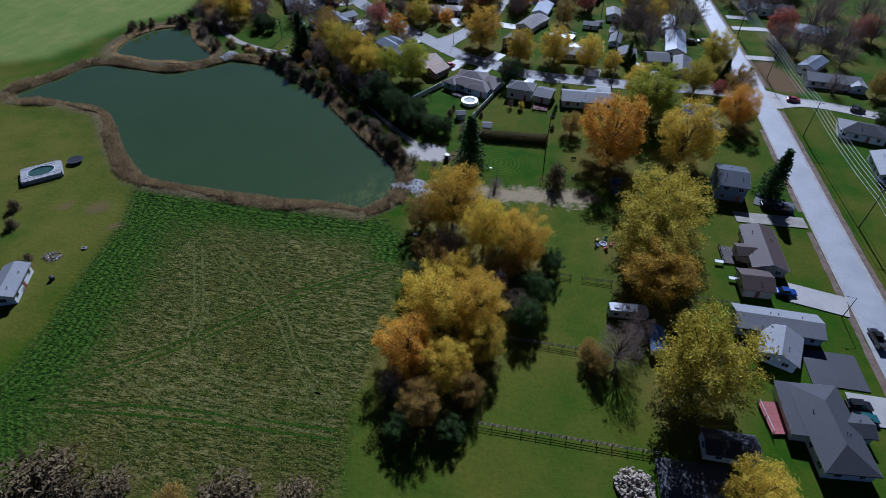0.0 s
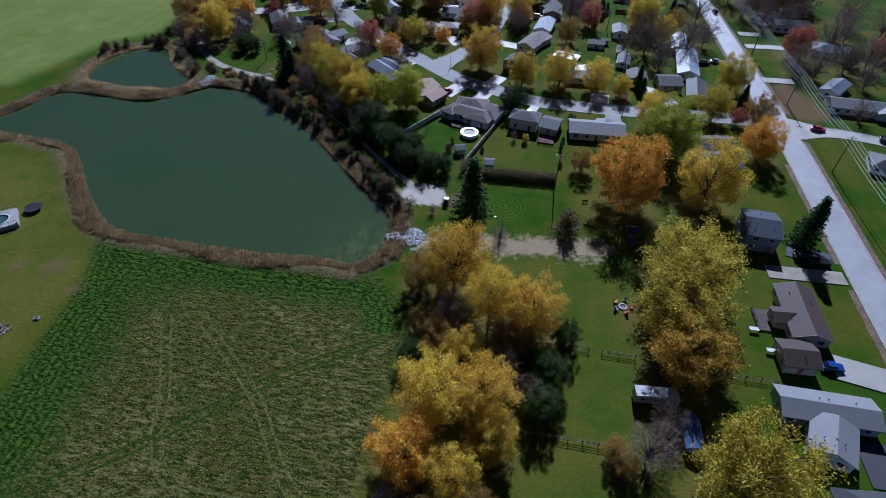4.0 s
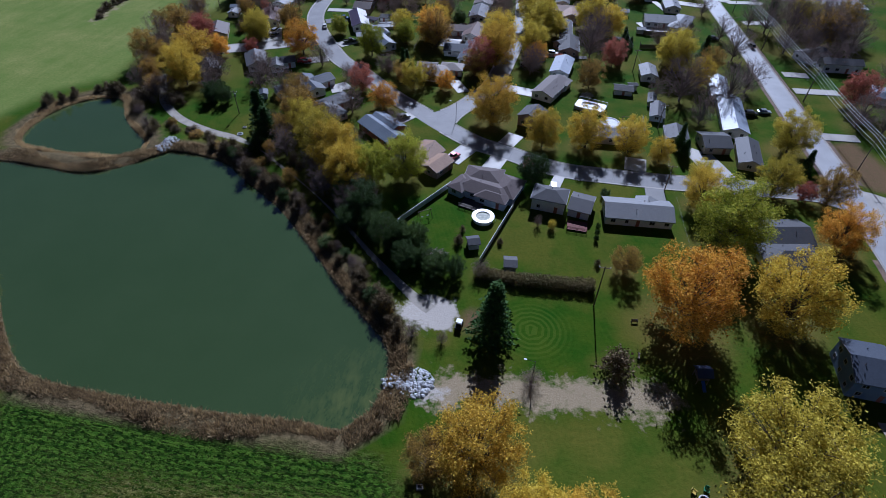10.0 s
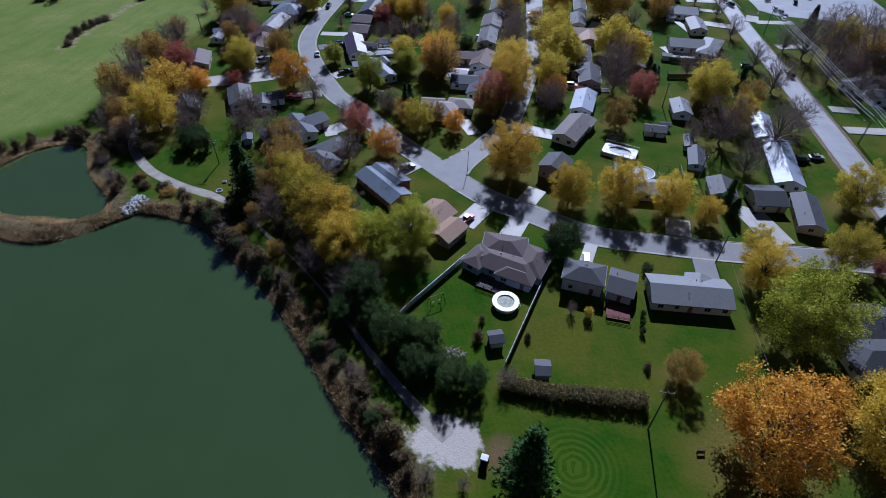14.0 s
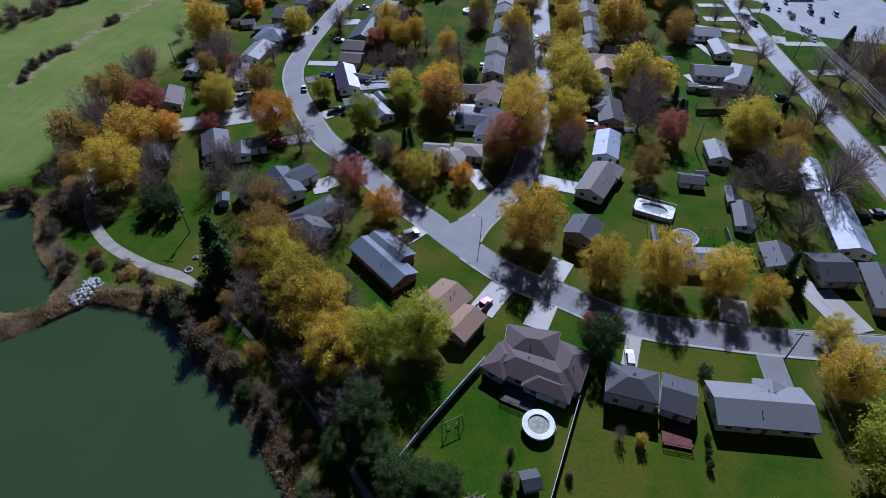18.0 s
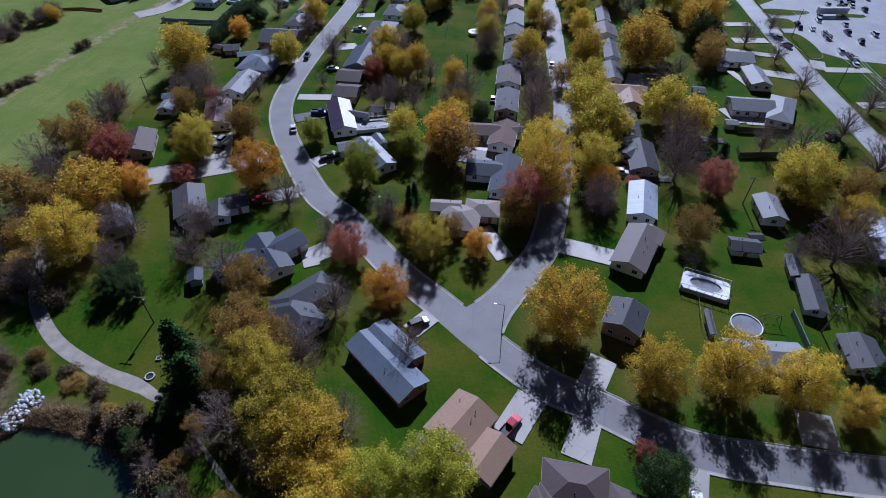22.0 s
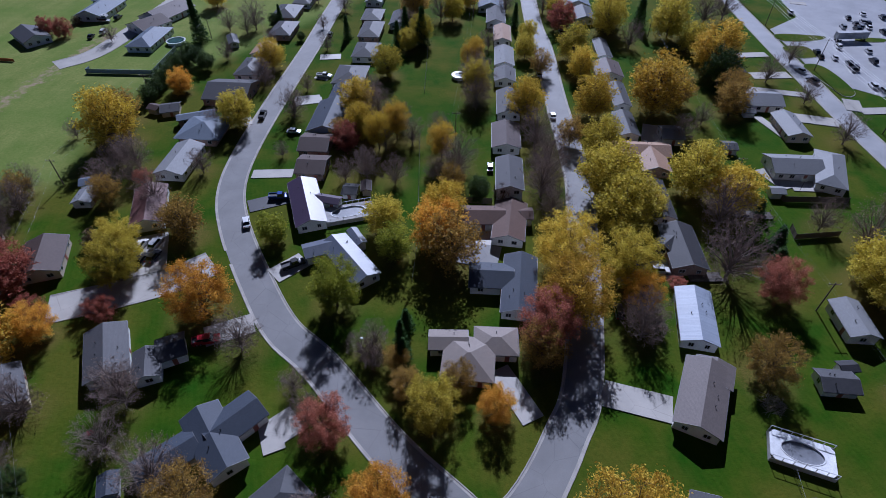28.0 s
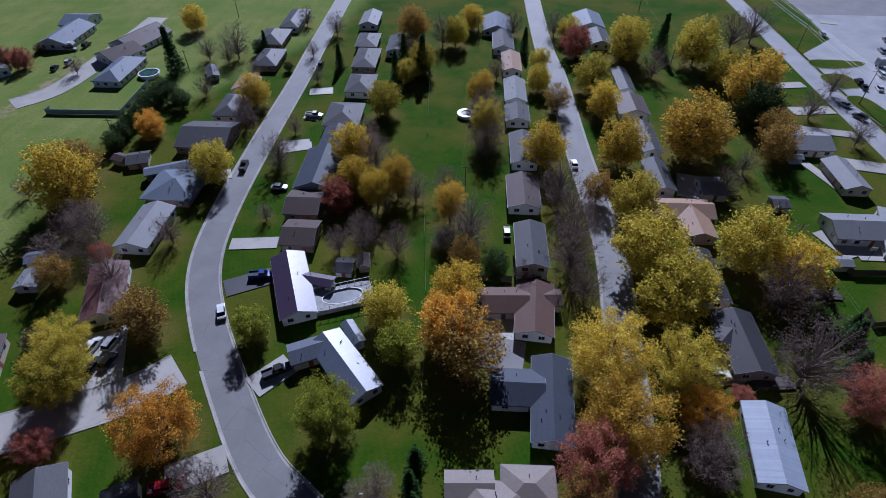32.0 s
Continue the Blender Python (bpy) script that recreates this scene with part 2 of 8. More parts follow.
for kind, cols in dict(
        gold=((0.26, 0.17, 0.015), (0.64, 0.46, 0.03), (0.9, 0.73, 0.1)),
        olive=((0.18, 0.15, 0.014), (0.5, 0.41, 0.03), (0.82, 0.68, 0.09)),
        lemon=((0.1, 0.13, 0.01), (0.34, 0.37, 0.025), (0.68, 0.63, 0.06)),
        orange=((0.28, 0.115, 0.012), (0.7, 0.36, 0.028), (0.92, 0.6, 0.075)),
        ochre=((0.22, 0.13, 0.015), (0.58, 0.38, 0.03), (0.86, 0.63, 0.08)),
        red=((0.2, 0.05, 0.035), (0.42, 0.14, 0.09), (0.58, 0.26, 0.16)),
        rust=((0.16, 0.1, 0.02), (0.38, 0.24, 0.045), (0.6, 0.4, 0.08)),
        green=((0.02, 0.045, 0.01), (0.05, 0.09, 0.016), (0.1, 0.15, 0.03)),
        conifer=((0.016, 0.046, 0.007), (0.036, 0.088, 0.012), (0.075, 0.14, 0.022)),
        bush=((0.07, 0.05, 0.025), (0.13, 0.095, 0.045), (0.2, 0.15, 0.07)),
        bare=((0.17, 0.12, 0.1), (0.28, 0.2, 0.16), (0.4, 0.29, 0.22))).items():
    LEAF[kind] = leaf_material(kind, *cols, glow=0.15 if kind in ("conifer", "green", "bush") else 0.4)
BARK = surface("bark", (0.11, 0.085, 0.07), 0.9, big=1.0, small=9, relief=0.8)
TWIG = surface("twigs", (0.21, 0.165, 0.14), 0.9, big=1.0, small=9)


def prism(vs, fs, a, b, r0, r1, n=4):
    d = (b - a).normalized()
    u = d.orthogonal().normalized()
    w = d.cross(u)
    k = len(vs)
    for p, r in ((a, r0), (b, r1)):
        for i in range(n):
            t = 2 * math.pi * i / n
            vs.append(p + (u * math.cos(t) + w * math.sin(t)) * r)
    for i in range(n):
        j = (i + 1) % n
        fs.append((k + i, k + j, k + n + j, k + n + i))


def make_mesh(name, vs, fs, mat):
    me = bpy.data.meshes.new(name)
    me.from_pydata([tuple(v) for v in vs], [], fs)
    me.materials.append(mat)
    return me


def leaf_quads(rng, centres, count, spread, size, flat=0.5):
    """Small folded leaf sprays round the twig ends."""
    vs, fs = [], []
    for c in centres:
        for _ in range(count):
            p = c + Vector((rng.gauss(0, spread), rng.gauss(0, spread), rng.gauss(0, spread * 0.8)))
            s = size * rng.uniform(0.6, 1.35)
            u = Vector((rng.gauss(0, 1), rng.gauss(0, 1), rng.gauss(0, flat))).normalized()
            w = Vector((rng.gauss(0, 1), rng.gauss(0, 1), rng.gauss(0, 1))).cross(u).normalized()
            k = len(vs)
            vs += [p - u * s - w * s * 0.4, p + w * s * 0.6, p + u * s * 1.15 - w * s * 0.3]
            fs.append((k, k + 1, k + 2))
    return vs, fs


def sliver(vs, fs, a, b, r):
    """The thinnest twigs: one tapering blade each."""
    d = (b - a).normalized()
    u = d.orthogonal().normalized() * r
    k = len(vs)
    vs += [a - u, a + u, b]
    fs.append((k, k + 1, k + 2))


def broadleaf(seed, kind, width, leaves, tall=False):
    """Trunk, rising limbs and twigs 10 m high; leaf sprays along the twigs. width: the crown's, in metres."""
    rng = random.Random(seed)
    H, R = 10.0, width / 2
    far = leaves <= 15
    vs, fs, tips, tw_v, tw_f = [], [], [], [], []
    base = (0.24 if tall else 0.09) + 0.05 * rng.random()
    top = Vector((rng.uniform(-.4, .4), rng.uniform(-.4, .4), H * 0.74))
    fork = Vector((0, 0, H * base))
    prism(vs, fs, Vector((0, 0, -0.25)), fork, 0.27, 0.2, 7)
    prism(vs, fs, fork, top, 0.2, 0.05, 6)
    high = 0.41 if tall else 0.47
    centre = Vector((0, 0, H * (0.59 if tall else 0.53)))
    n = 34
    lobes = [rng.uniform(0.84, 1.06) for _ in range(n)]
    for i in range(n):
        az = i * 2.4 + rng.uniform(-.35, .35)
        el = math.asin(-0.86 + 1.84 * (i + rng.uniform(0.2, 0.8)) / n)
        a = fork.lerp(top, max(0.0, min(0.8, 0.06 + 0.3 * el)))
        out = Vector((math.cos(az) * math.cos(el), math.sin(az) * math.cos(el), math.sin(el)))
        end = centre + Vector((out.x * R, out.y * R, out.z * H * high)) * 0.88 * lobes[i]
        mid = a.lerp(end, 0.5) + Vector((-out.x * 0.3, -out.y * 0.3, 0.1))
        prism(vs, fs, a, mid, 0.11, 0.065, 5)
        prism(vs, fs, mid, end, 0.065, 0.025, 4)
        for j in range(4):
            s = mid.lerp(end, 0.05 + 0.95 * j / 3.0)
            grow = Vector((out.x * 0.55 + rng.gauss(0, 0.75), out.y * 0.55 + rng.gauss(0, 0.75), rng.gauss(0.4 + 0.45 * out.z, 0.5))).normalized()
            e = s + grow * (0.3 + 0.2 * rng.random()) * R
            q = e - centre
            k = math.sqrt((q.x / R) ** 2 + (q.y / R) ** 2 + (q.z / (H * high * 1.02)) ** 2)
            if k > 1.04:
                e = centre + q / k * 1.04
            prism(vs, fs, s, e, 0.028, 0.012, 3)
            for _ in range(4):
                t = s.lerp(e, rng.uniform(0.2, 1.0))
                f = t + (grow * 0.9 + Vector((rng.gauss(0, .7), rng.gauss(0, .7), rng.gauss(0.3, 0.6)))).normalized() * rng.uniform(0.4, 1.0)
                sliver(tw_v, tw_f, t, f, 0.022)
                if kind in ("bare", "rust"):
                    for _ in range(4 if far else 8):
                        g = t.lerp(f, rng.uniform(0.2, 1))
                        g2 = g + (grow + Vector((rng.gauss(0, .8), rng.gauss(0, .8), rng.gauss(0.4, 0.6)))).normalized() * rng.uniform(0.3, 0.75)
                        sliver(tw_v, tw_f, g, g2, 0.02 if far else 0.017)
                tips.append(t.lerp(f, rng.uniform(0.5, 1.0)))
    k = len(vs)
    vs += tw_v
    fs += [tuple(i + k for i in f) for f in tw_f]
    trunk = make_mesh("tree_trunk", vs, fs, TWIG if kind == "bare" else BARK)
    if kind == "bare":
        lv, lf = leaf_quads(rng, tips, 5, 0.5, 0.1)
    else:
        lv, lf = leaf_quads(rng, tips, leaves, 0.45 if far else 0.36, 0.225 if far else 0.125)
    return trunk, make_mesh("tree_crown", lv, lf, LEAF[kind])


def conifer(seed, width):
    rng = random.Random(seed)
    H, R = 10.0, width / 2
    vs, fs, lv, lf = [], [], [], []
    prism(vs, fs, Vector((0, 0, -0.2)), Vector((0, 0, H * 0.97)), 0.2, 0.02, 6)
    for tier in range(22):
        z = 0.5 + (H - 0.7) * tier / 22
        r = R * (1 - (z / H) ** 1.15) * rng.uniform(0.85, 1.1) + 0.1
        for b in range(9):
            az = b * 0.698 + tier * 1.1 + rng.uniform(-.2, .2)
            rr = r * rng.uniform(0.75, 1.1)
            d = Vector((math.cos(az), math.sin(az), -0.18))
            prism(vs, fs, Vector((0, 0, z)), Vector((0, 0, z)) + d * rr * 0.9, 0.02, 0.008, 3)
            for s in range(5):
                p = Vector((0, 0, z)) + d * rr * (0.3 + 0.17 * s)
                q = leaf_quads(rng, [p], 4, 0.13 * R / 2, 0.2)
                k = len(lv)
                lv += q[0]
                lf += [tuple(i + k for i in f) for f in q[1]]
    return make_mesh("tree_trunk", vs, fs, BARK), make_mesh("tree_crown", lv, lf, LEAF["conifer"])


def bush_mesh(seed, kind):
    rng = random.Random(seed)
    vs, fs, tips = [], [], []
    for i in range(70):
        az, el = rng.uniform(0, 6.28), rng.uniform(0.1, 1.5)
        d = Vector((math.cos(az) * math.cos(el) * 6, math.sin(az) * math.cos(el) * 6, math.sin(el) * 10)) * rng.uniform(0.55, 1.0)
        prism(vs, fs, Vector((d.x * 0.1, d.y * 0.1, 0)), d, 0.1, 0.03, 3)
        tips += [d, d * 0.75]
    lv, lf = leaf_quads(rng, tips, 9, 0.9, 0.5)
    return make_mesh("bush_stems", vs, fs, TWIG), make_mesh("bush_crown", lv, lf, LEAF[kind])


WIDE = dict(gold=9.2, ochre=9.2, olive=9.2, lemon=9.0, orange=9.8, red=10.0, rust=9.2, green=9.5, bare=9.0, conifer=4.4, bush=12.5)
FORMS = {}
for kind in WIDE:
    for s in range(5):
        if kind == "conifer":
            FORMS[kind, s] = conifer(s, 4.4)
        elif kind == "bush":
            FORMS[kind, s] = bush_mesh(s, kind)
        else:
            FORMS[kind, s] = broadleaf(10 * s + len(kind), kind, WIDE[kind], {"green": 46, "lemon": 46, "rust": 26, "red": 36}.get(kind, 40) if s < 3 else (9 if kind == "rust" else 15))
for kind in ("gold", "ochre", "olive", "orange", "rust"):
    for s in (5, 6):
        FORMS[kind, s] = broadleaf(70 + s, kind, WIDE[kind], 24 if kind == "rust" else 38, True)
TALK = dict(ochre="tall tree with brownish golden autumn leaves", gold="maple tree with golden yellow autumn leaves", olive="tree with dull yellow-green autumn leaves",
            lemon="leafy tree turning yellow-green", orange="maple tree with bright orange autumn leaves",
            red="small tree with dark red autumn leaves", rust="tree with thin rust-brown autumn leaves",
            green="dark green broad evergreen tree", bare="leafless grey-brown deciduous tree",
            conifer="dark green spruce tree with drooping branches", bush="brown leafless scrub bush on rough grass")
SPOTS = []


def tree(kind, x, y, h, w):
    s = (int(abs(x) * 7) + int(abs(y) * 3)) % 3
    if y > 290 or x > 92 or y < 35 or x < -150:
        s = 3 + s % 2
    if h > 1.38 * w and (kind, 5) in FORMS:
        s = 5 + s % 2
    name = "bush" if kind == "bush" else "shrub" if h < 6 else "tree"
    label = TALK[kind].replace("tree", "shrub").replace("tall ", "").replace("broad ", "") if name == "shrub" else TALK[kind]
    ob = thing(name, x, y, 0, (x * 37 + y * 91) % 360, label, name, kind + (" trees" if name == "tree" else " bushes" if name == "bush" else " shrubs"))
    w, h = (w, h) if kind in ("bush", "conifer") else (0.9 * w, 0.96 * h)
    ob.scale = (w / WIDE[kind], w / WIDE[kind], h / 10.0)
    trunk, crown = FORMS[kind, s]
    part("trunk", trunk, None, ob)
    part("crown", crown, None, ob)
    SPOTS.append((kind, x, y, w))


# ---- houses ----


def gable_mesh(L, W, ev, rise, over=0.0):
    """Two sloping slabs that meet at a ridge along x."""
    th = 0.2
    prof = [(-W / 2, ev), (0, ev + rise), (W / 2, ev), (W / 2, ev - th), (0, ev + rise - th * 1.05), (-W / 2, ev - th)]
    vs = [(x, y, z) for x in (-L / 2, L / 2) for y, z in prof]
    fs = [(i, (i + 1) % 6, 6 + (i + 1) % 6, 6 + i) for i in range(6)] + [(0, 5, 4, 1), (1, 4, 3, 2), (6, 7, 10, 11), (7, 8, 9, 10)]
    return vs, [tuple(reversed(f)) for f in fs]


def hip_mesh(L, W, ev, rise):
    h = max(0.3, (L - W) / 2)
    th = 0.2
    vs = [(-L / 2, -W / 2, ev), (L / 2, -W / 2, ev), (L / 2, W / 2, ev), (-L / 2, W / 2, ev),
          (-L / 2, -W / 2, ev - th), (L / 2, -W / 2, ev - th), (L / 2, W / 2, ev - th), (-L / 2, W / 2, ev - th), (-h, 0, ev + rise), (h, 0, ev + rise)]
    fs = [(0, 1, 9, 8), (1, 2, 9), (2, 3, 8, 9), (3, 0, 8), (4, 5, 1, 0), (5, 6, 2, 1), (6, 7, 3, 2), (7, 4, 0, 3), (7, 6, 5, 4)]
    return vs, fs


def wall_mesh(L, W, ev, rise, gable):
    o = 0.4
    x, y, z = L / 2 - o, W / 2 - o, ev - 0.12
    vs = [(-x, -y, -0.1), (x, -y, -0.1), (x, y, -0.1), (-x, y, -0.1), (-x, -y, z), (x, -y, z), (x, y, z), (-x, y, z)]
    fs = [(0, 1, 5, 4), (2, 3, 7, 6), (4, 5, 6, 7)]
    if gable:
        vs += [(-x, 0, ev + rise * 0.9 - 0.2), (x, 0, ev + rise * 0.9 - 0.2)]
        fs += [(1, 2, 6, 9, 5), (3, 0, 4, 8, 7)]
        fs[2] = (4, 5, 9, 8)
        fs.append((6, 7, 8, 9))
    else:
        fs += [(1, 2, 6, 5), (3, 0, 4, 7)]
    return vs, fs


bm = bmesh.new()
box(bm, -0.6, -0.05, -0.6, 0.6, 0.0, -0.5), box(bm, -0.6, -0.05, 0.5, 0.6, 0.0, 0.6), box(bm, -0.6, -0.05, -0.5, -0.5, 0.0, 0.5), box(bm, 0.5, -0.05, -0.5, 0.6, 0.0, 0.5), box(bm, -0.03, -0.045, -0.5, 0.03, 0.0, 0.5)
WINDOW_FRAME = mesh_of("window_frame", bm, TRIM)
bm = bmesh.new()
box(bm, -0.5, -0.03, -0.5, 0.5, -0.004, 0.5)
WINDOW_PANE = mesh_of("pane", bm, GLASS)
bm = bmesh.new()
box(bm, -0.46, -0.05, 0, 0.46, -0.004, 2.03), box(bm, -0.3, -0.065, 0.2, 0.3, -0.05, 0.9), box(bm, -0.3, -0.065, 1.1, 0.3, -0.05, 1.8)
DOOR = mesh_of("door", bm, surface("door_paint", (0.28, 0.1, 0.08), 0.5))
bm = bmesh.new()
rod(bm, (0, 0, -0.2), (0, 0, 0.38), 0.07, 0.07, 8), rod(bm, (0, 0, 0.38), (0, 0, 0.45), 0.12, 0.1, 8)
VENT = mesh_of("vent_pipe", bm, DARK)


def side_openings(parent, rng, L, W, ev, m, storeys):
    o = 0.4
    for side in range(4):
        length = (L if side % 2 == 0 else W) - 2 * o
        off = (W if side % 2 == 0 else L) / 2 - o
        rot = pose(0, 0, 0, 0, 0, 90 * side)
        n = int(length / 3.3)
        for lv in range(storeys):
            for i in range(n):
                x = (i + 0.5) * length / n - length / 2 + rng.uniform(-.3, .3)
                p = m @ rot @ pose(x, -off, 0)
                if lv == 0 and i == n // 2 and side in (0, 2):
                    part("door", DOOR, None, parent, m=p)
                    continue
                w = part("window", WINDOW_FRAME, None, parent, m=p @ pose(0, 0, 1.45 + 2.5 * lv) @ Matrix.Diagonal((rng.uniform(0.8, 1.3), 1, 1, 1)))
                part("pane", WINDOW_PANE, None, w)


def house(label, roof, wall, *blocks):
    """blocks: (g gable or h hip, x, y, length along the ridge, width, degrees, eave height)."""
    _, x, y, _, _, a, _ = blocks[0]
    rng = random.Random(int(abs(x * 13 + y * 7)))
    small = blocks[0][3] * blocks[0][4] < 22
    root = thing("shed" if small else "house", x, y, 0, a, label, "shed" if small else "house", "houses of the estate")
    inv = pose(x, y, 0, 0, 0, a).inverted()
    for bi, (ty, bx, by, L, W, ang, ev) in enumerate(blocks):
        m = inv @ pose(bx, by, 0.004 * bi, 0, 0, ang)
        rise = min(L, W) / 2 * rng.uniform(0.34, 0.4)
        if ty == "f":
            rise = 0.12
        wv, wf = wall_mesh(L, W, ev, rise, ty != "h")
        part("wall", make_mesh("wall", wv, wf, WALL[wall]), None, root, m=m)
        rv, rf = hip_mesh(max(L, W + 0.01), W, ev, rise) if ty == "h" else gable_mesh(L, W, ev, rise)
        part("roof", make_mesh("roof", rv, rf, ROOF[roof]), None, root, m=m)
        edges = [(L, 0, sy * (W / 2 + 0.04), 0) for sy in (-1, 1)]
        if ty == "h":
            edges += [(W, sx * (L / 2 + 0.04), 0, 90) for sx in (-1, 1)]
        for ln, ex, ey, er in edges:
            gb = bmesh.new()
            box(gb, -ln / 2, -0.045, ev - 0.19, ln / 2, 0.045, ev - 0.08)
            part("gutter", gb, EDGING, root, m=m @ pose(ex, ey, 0, 0, 0, er))
        if ty == "g" and not small:
            sl, an = math.hypot(W / 2, rise), math.degrees(math.atan2(rise, W / 2))
            rb = bmesh.new()
            box(rb, -0.025, -sl / 2, -0.16, 0.025, sl / 2, 0.02)
            rake = mesh_of("rake_board", rb, EDGING)
            for sx in (-1, 1):
                for sy in (-1, 1):
                    part("rake_board", rake, None, root, m=m @ pose(sx * (L / 2 + 0.03), sy * W / 4, ev + rise / 2 - 0.02, -sy * an))
        if not small and ty != "f":
            side_openings(root, rng, L, W, ev, m, 2 if ev > 4.5 else 1)
            for _ in range(3 if bi == 0 else 1):
                vy = rng.uniform(0.12, 0.3) * W * rng.choice((-1, 1))
                vx = rng.uniform(-.3, .3) * max(1.0, L - (W if ty == "h" else 0))
                part("vent_pipe", VENT, None, root, m=m @ pose(vx, vy, ev + rise * (1 - abs(vy) / (W / 2))))
    return root


# ---- the plan: trees, then houses ----
tree('rust', -91.9, 216.7, 13.6, 12.6)
tree('olive', -77.2, 198.9, 16.1, 14.9)
tree('gold', -65.0, 183.9, 14.7, 13.7)
tree('green', -56.8, 173.3, 10.8, 10.3)
tree('green', -47.3, 162.2, 10.0, 9.5)
tree('green', -41.2, 155.5, 7.9, 7.5)
tree('bare', -104.9, 234.4, 12.0, 10.9)
tree('bare', -80.1, 214.3, 10.8, 9.8)
tree('bare', -67.9, 201.1, 10.0, 9.1)
tree('green', -63.7, 177.3, 7.9, 7.5)
tree('bare', -78.4, 191.1, 8.0, 7.3)
tree('green', -53.3, 168.3, 6.6, 6.3)
tree('gold', -16.5, 74.0, 16.5, 15.0)
tree('ochre', -7.0, 76.0, 15.0, 13.0)
tree('gold', -4.7, 68.6, 10.7, 9.9)
tree('orange', -19.1, 63.0, 13.3, 13.1)
tree('gold', -10.7, 60.5, 11.3, 10.5)
tree('rust', -1.8, 92.4, 8.4, 7.8)
tree('rust', -18.5, 88.4, 9.7, 9.0)
tree('rust', -13.8, 51.9, 9.6, 8.9)
tree('rust', -6.0, 57.1, 7.8, 7.2)
tree('bare', -20.1, 55.7, 6.9, 6.2)
tree('bare', -4.2, 85.3, 8.2, 7.4)
tree('olive', 32.0, 105.5, 16.5, 21.5)
tree('ochre', 31.7, 94.0, 14.0, 18.0)
tree('olive', 37.2, 67.6, 21.0, 19.4)
tree('bare', 22.9, 72.0, 11.4, 10.3)
tree('rust', 17.3, 72.0, 5.4, 5.0)
tree('gold', -12.7, 85.7, 10.8, 10.0)
tree('bare', -17.3, 95.6, 10.3, 9.3)
tree('bare', -5.3, 95.1, 8.7, 7.9)
tree('bare', 1.1, 80.3, 7.9, 7.2)
tree('green', 1.9, 87.8, 5.3, 6.3)
tree('green', -17.0, 47.4, 4.9, 5.9)
tree('green', -7.6, 49.2, 4.9, 5.9)
tree('bare', 27.2, 79.8, 7.6, 6.9)
tree('bush', 7.8, 133.2, 7.0, 8.3)
tree('bush', -134.8, 208.0, 1.8, 4.4)
tree('rust', -133.1, 207.6, 3.2, 3.4)
tree('bush', -130.6, 204.6, 2.3, 4.0)
tree('bush', -126.2, 205.3, 1.7, 3.5)
tree('bush', -124.1, 205.0, 2.3, 4.8)
tree('rust', -122.1, 202.8, 2.0, 5.0)
tree('bush', -118.1, 203.1, 2.2, 4.3)
tree('bush', -115.9, 201.2, 2.4, 4.3)
tree('bush', -114.5, 198.4, 1.8, 3.1)
tree('rust', -112.2, 197.4, 1.9, 4.9)
tree('bush', -108.8, 197.6, 3.0, 3.6)
tree('bush', -106.1, 197.0, 1.8, 4.5)
tree('bush', -103.9, 196.6, 2.7, 4.9)
tree('rust', -103.4, 192.5, 1.9, 3.3)
tree('bush', -100.8, 192.3, 1.7, 4.8)
tree('bush', -98.7, 191.1, 2.0, 3.5)
tree('bush', -97.2, 191.6, 2.0, 3.8)
tree('rust', -95.3, 189.0, 3.0, 3.4)
tree('bush', -95.2, 187.7, 2.7, 4.9)
tree('bush', -92.2, 187.1, 2.1, 3.0)
tree('bush', -107.6, 195.5, 4.7, 6.7)
tree('bush', -106.9, 198.5, 3.7, 4.1)
tree('bush', -101.4, 192.5, 3.5, 4.9)
tree('bush', -100.6, 194.1, 1.5, 2.7)
tree('bush', -96.0, 185.4, 5.7, 6.3)
tree('rust', -94.2, 191.0, 2.8, 3.3)
tree('rust', -82.5, 184.3, 5.0, 4.7)
tree('bush', -84.4, 180.6, 3.4, 3.7)
tree('bare', -77.8, 176.8, 3.4, 2.4)
tree('bush', -72.7, 172.4, 1.3, 2.3)
tree('bush', -75.2, 174.3, 3.2, 3.5)
tree('bush', -65.7, 166.1, 2.6, 2.8)
tree('rust', -66.1, 168.9, 2.5, 2.3)
tree('bare', -59.6, 158.6, 2.9, 2.7)
tree('bush', -54.9, 155.0, 2.2, 3.1)
tree('bare', -52.2, 152.8, 3.4, 3.8)
tree('bush', -50.6, 149.9, 2.3, 2.5)
tree('bush', -52.2, 150.9, 2.8, 5.1)
tree('bush', -45.8, 145.2, 3.4, 4.8)
tree('rust', -42.3, 139.7, 3.8, 3.5)
tree('bush', -43.2, 141.6, 1.7, 2.4)
tree('bush', -138.3, 222.1, 3.5, 3.9)
tree('bush', -142.1, 226.5, 2.6, 4.7)
tree('bush', -141.9, 222.5, 4.3, 7.7)
tree('bare', -147.9, 220.4, 3.4, 3.1)
tree('rust', -152.5, 229.2, 6.9, 7.9)
tree('bush', -155.3, 229.8, 3.4, 4.8)
tree('bare', -92.3, 193.0, 4.3, 3.9)
tree('rust', -93.6, 196.3, 5.6, 4.0)
tree('bush', -82.4, 190.8, 2.3, 3.2)
tree('bush', -84.6, 193.2, 4.4, 4.9)
tree('ochre', -18.0, 107.5, 19.5, 16.0)
tree('gold', -8.6, 97.5, 18.5, 11.5)
tree('ochre', 0.8, 98.0, 16.0, 13.0)
tree('rust', -25.9, 106.4, 10.5, 9.8)
tree('green', 7.9, 95.8, 7.2, 6.9)
tree('bare', -11.1, 91.1, 6.8, 6.1)
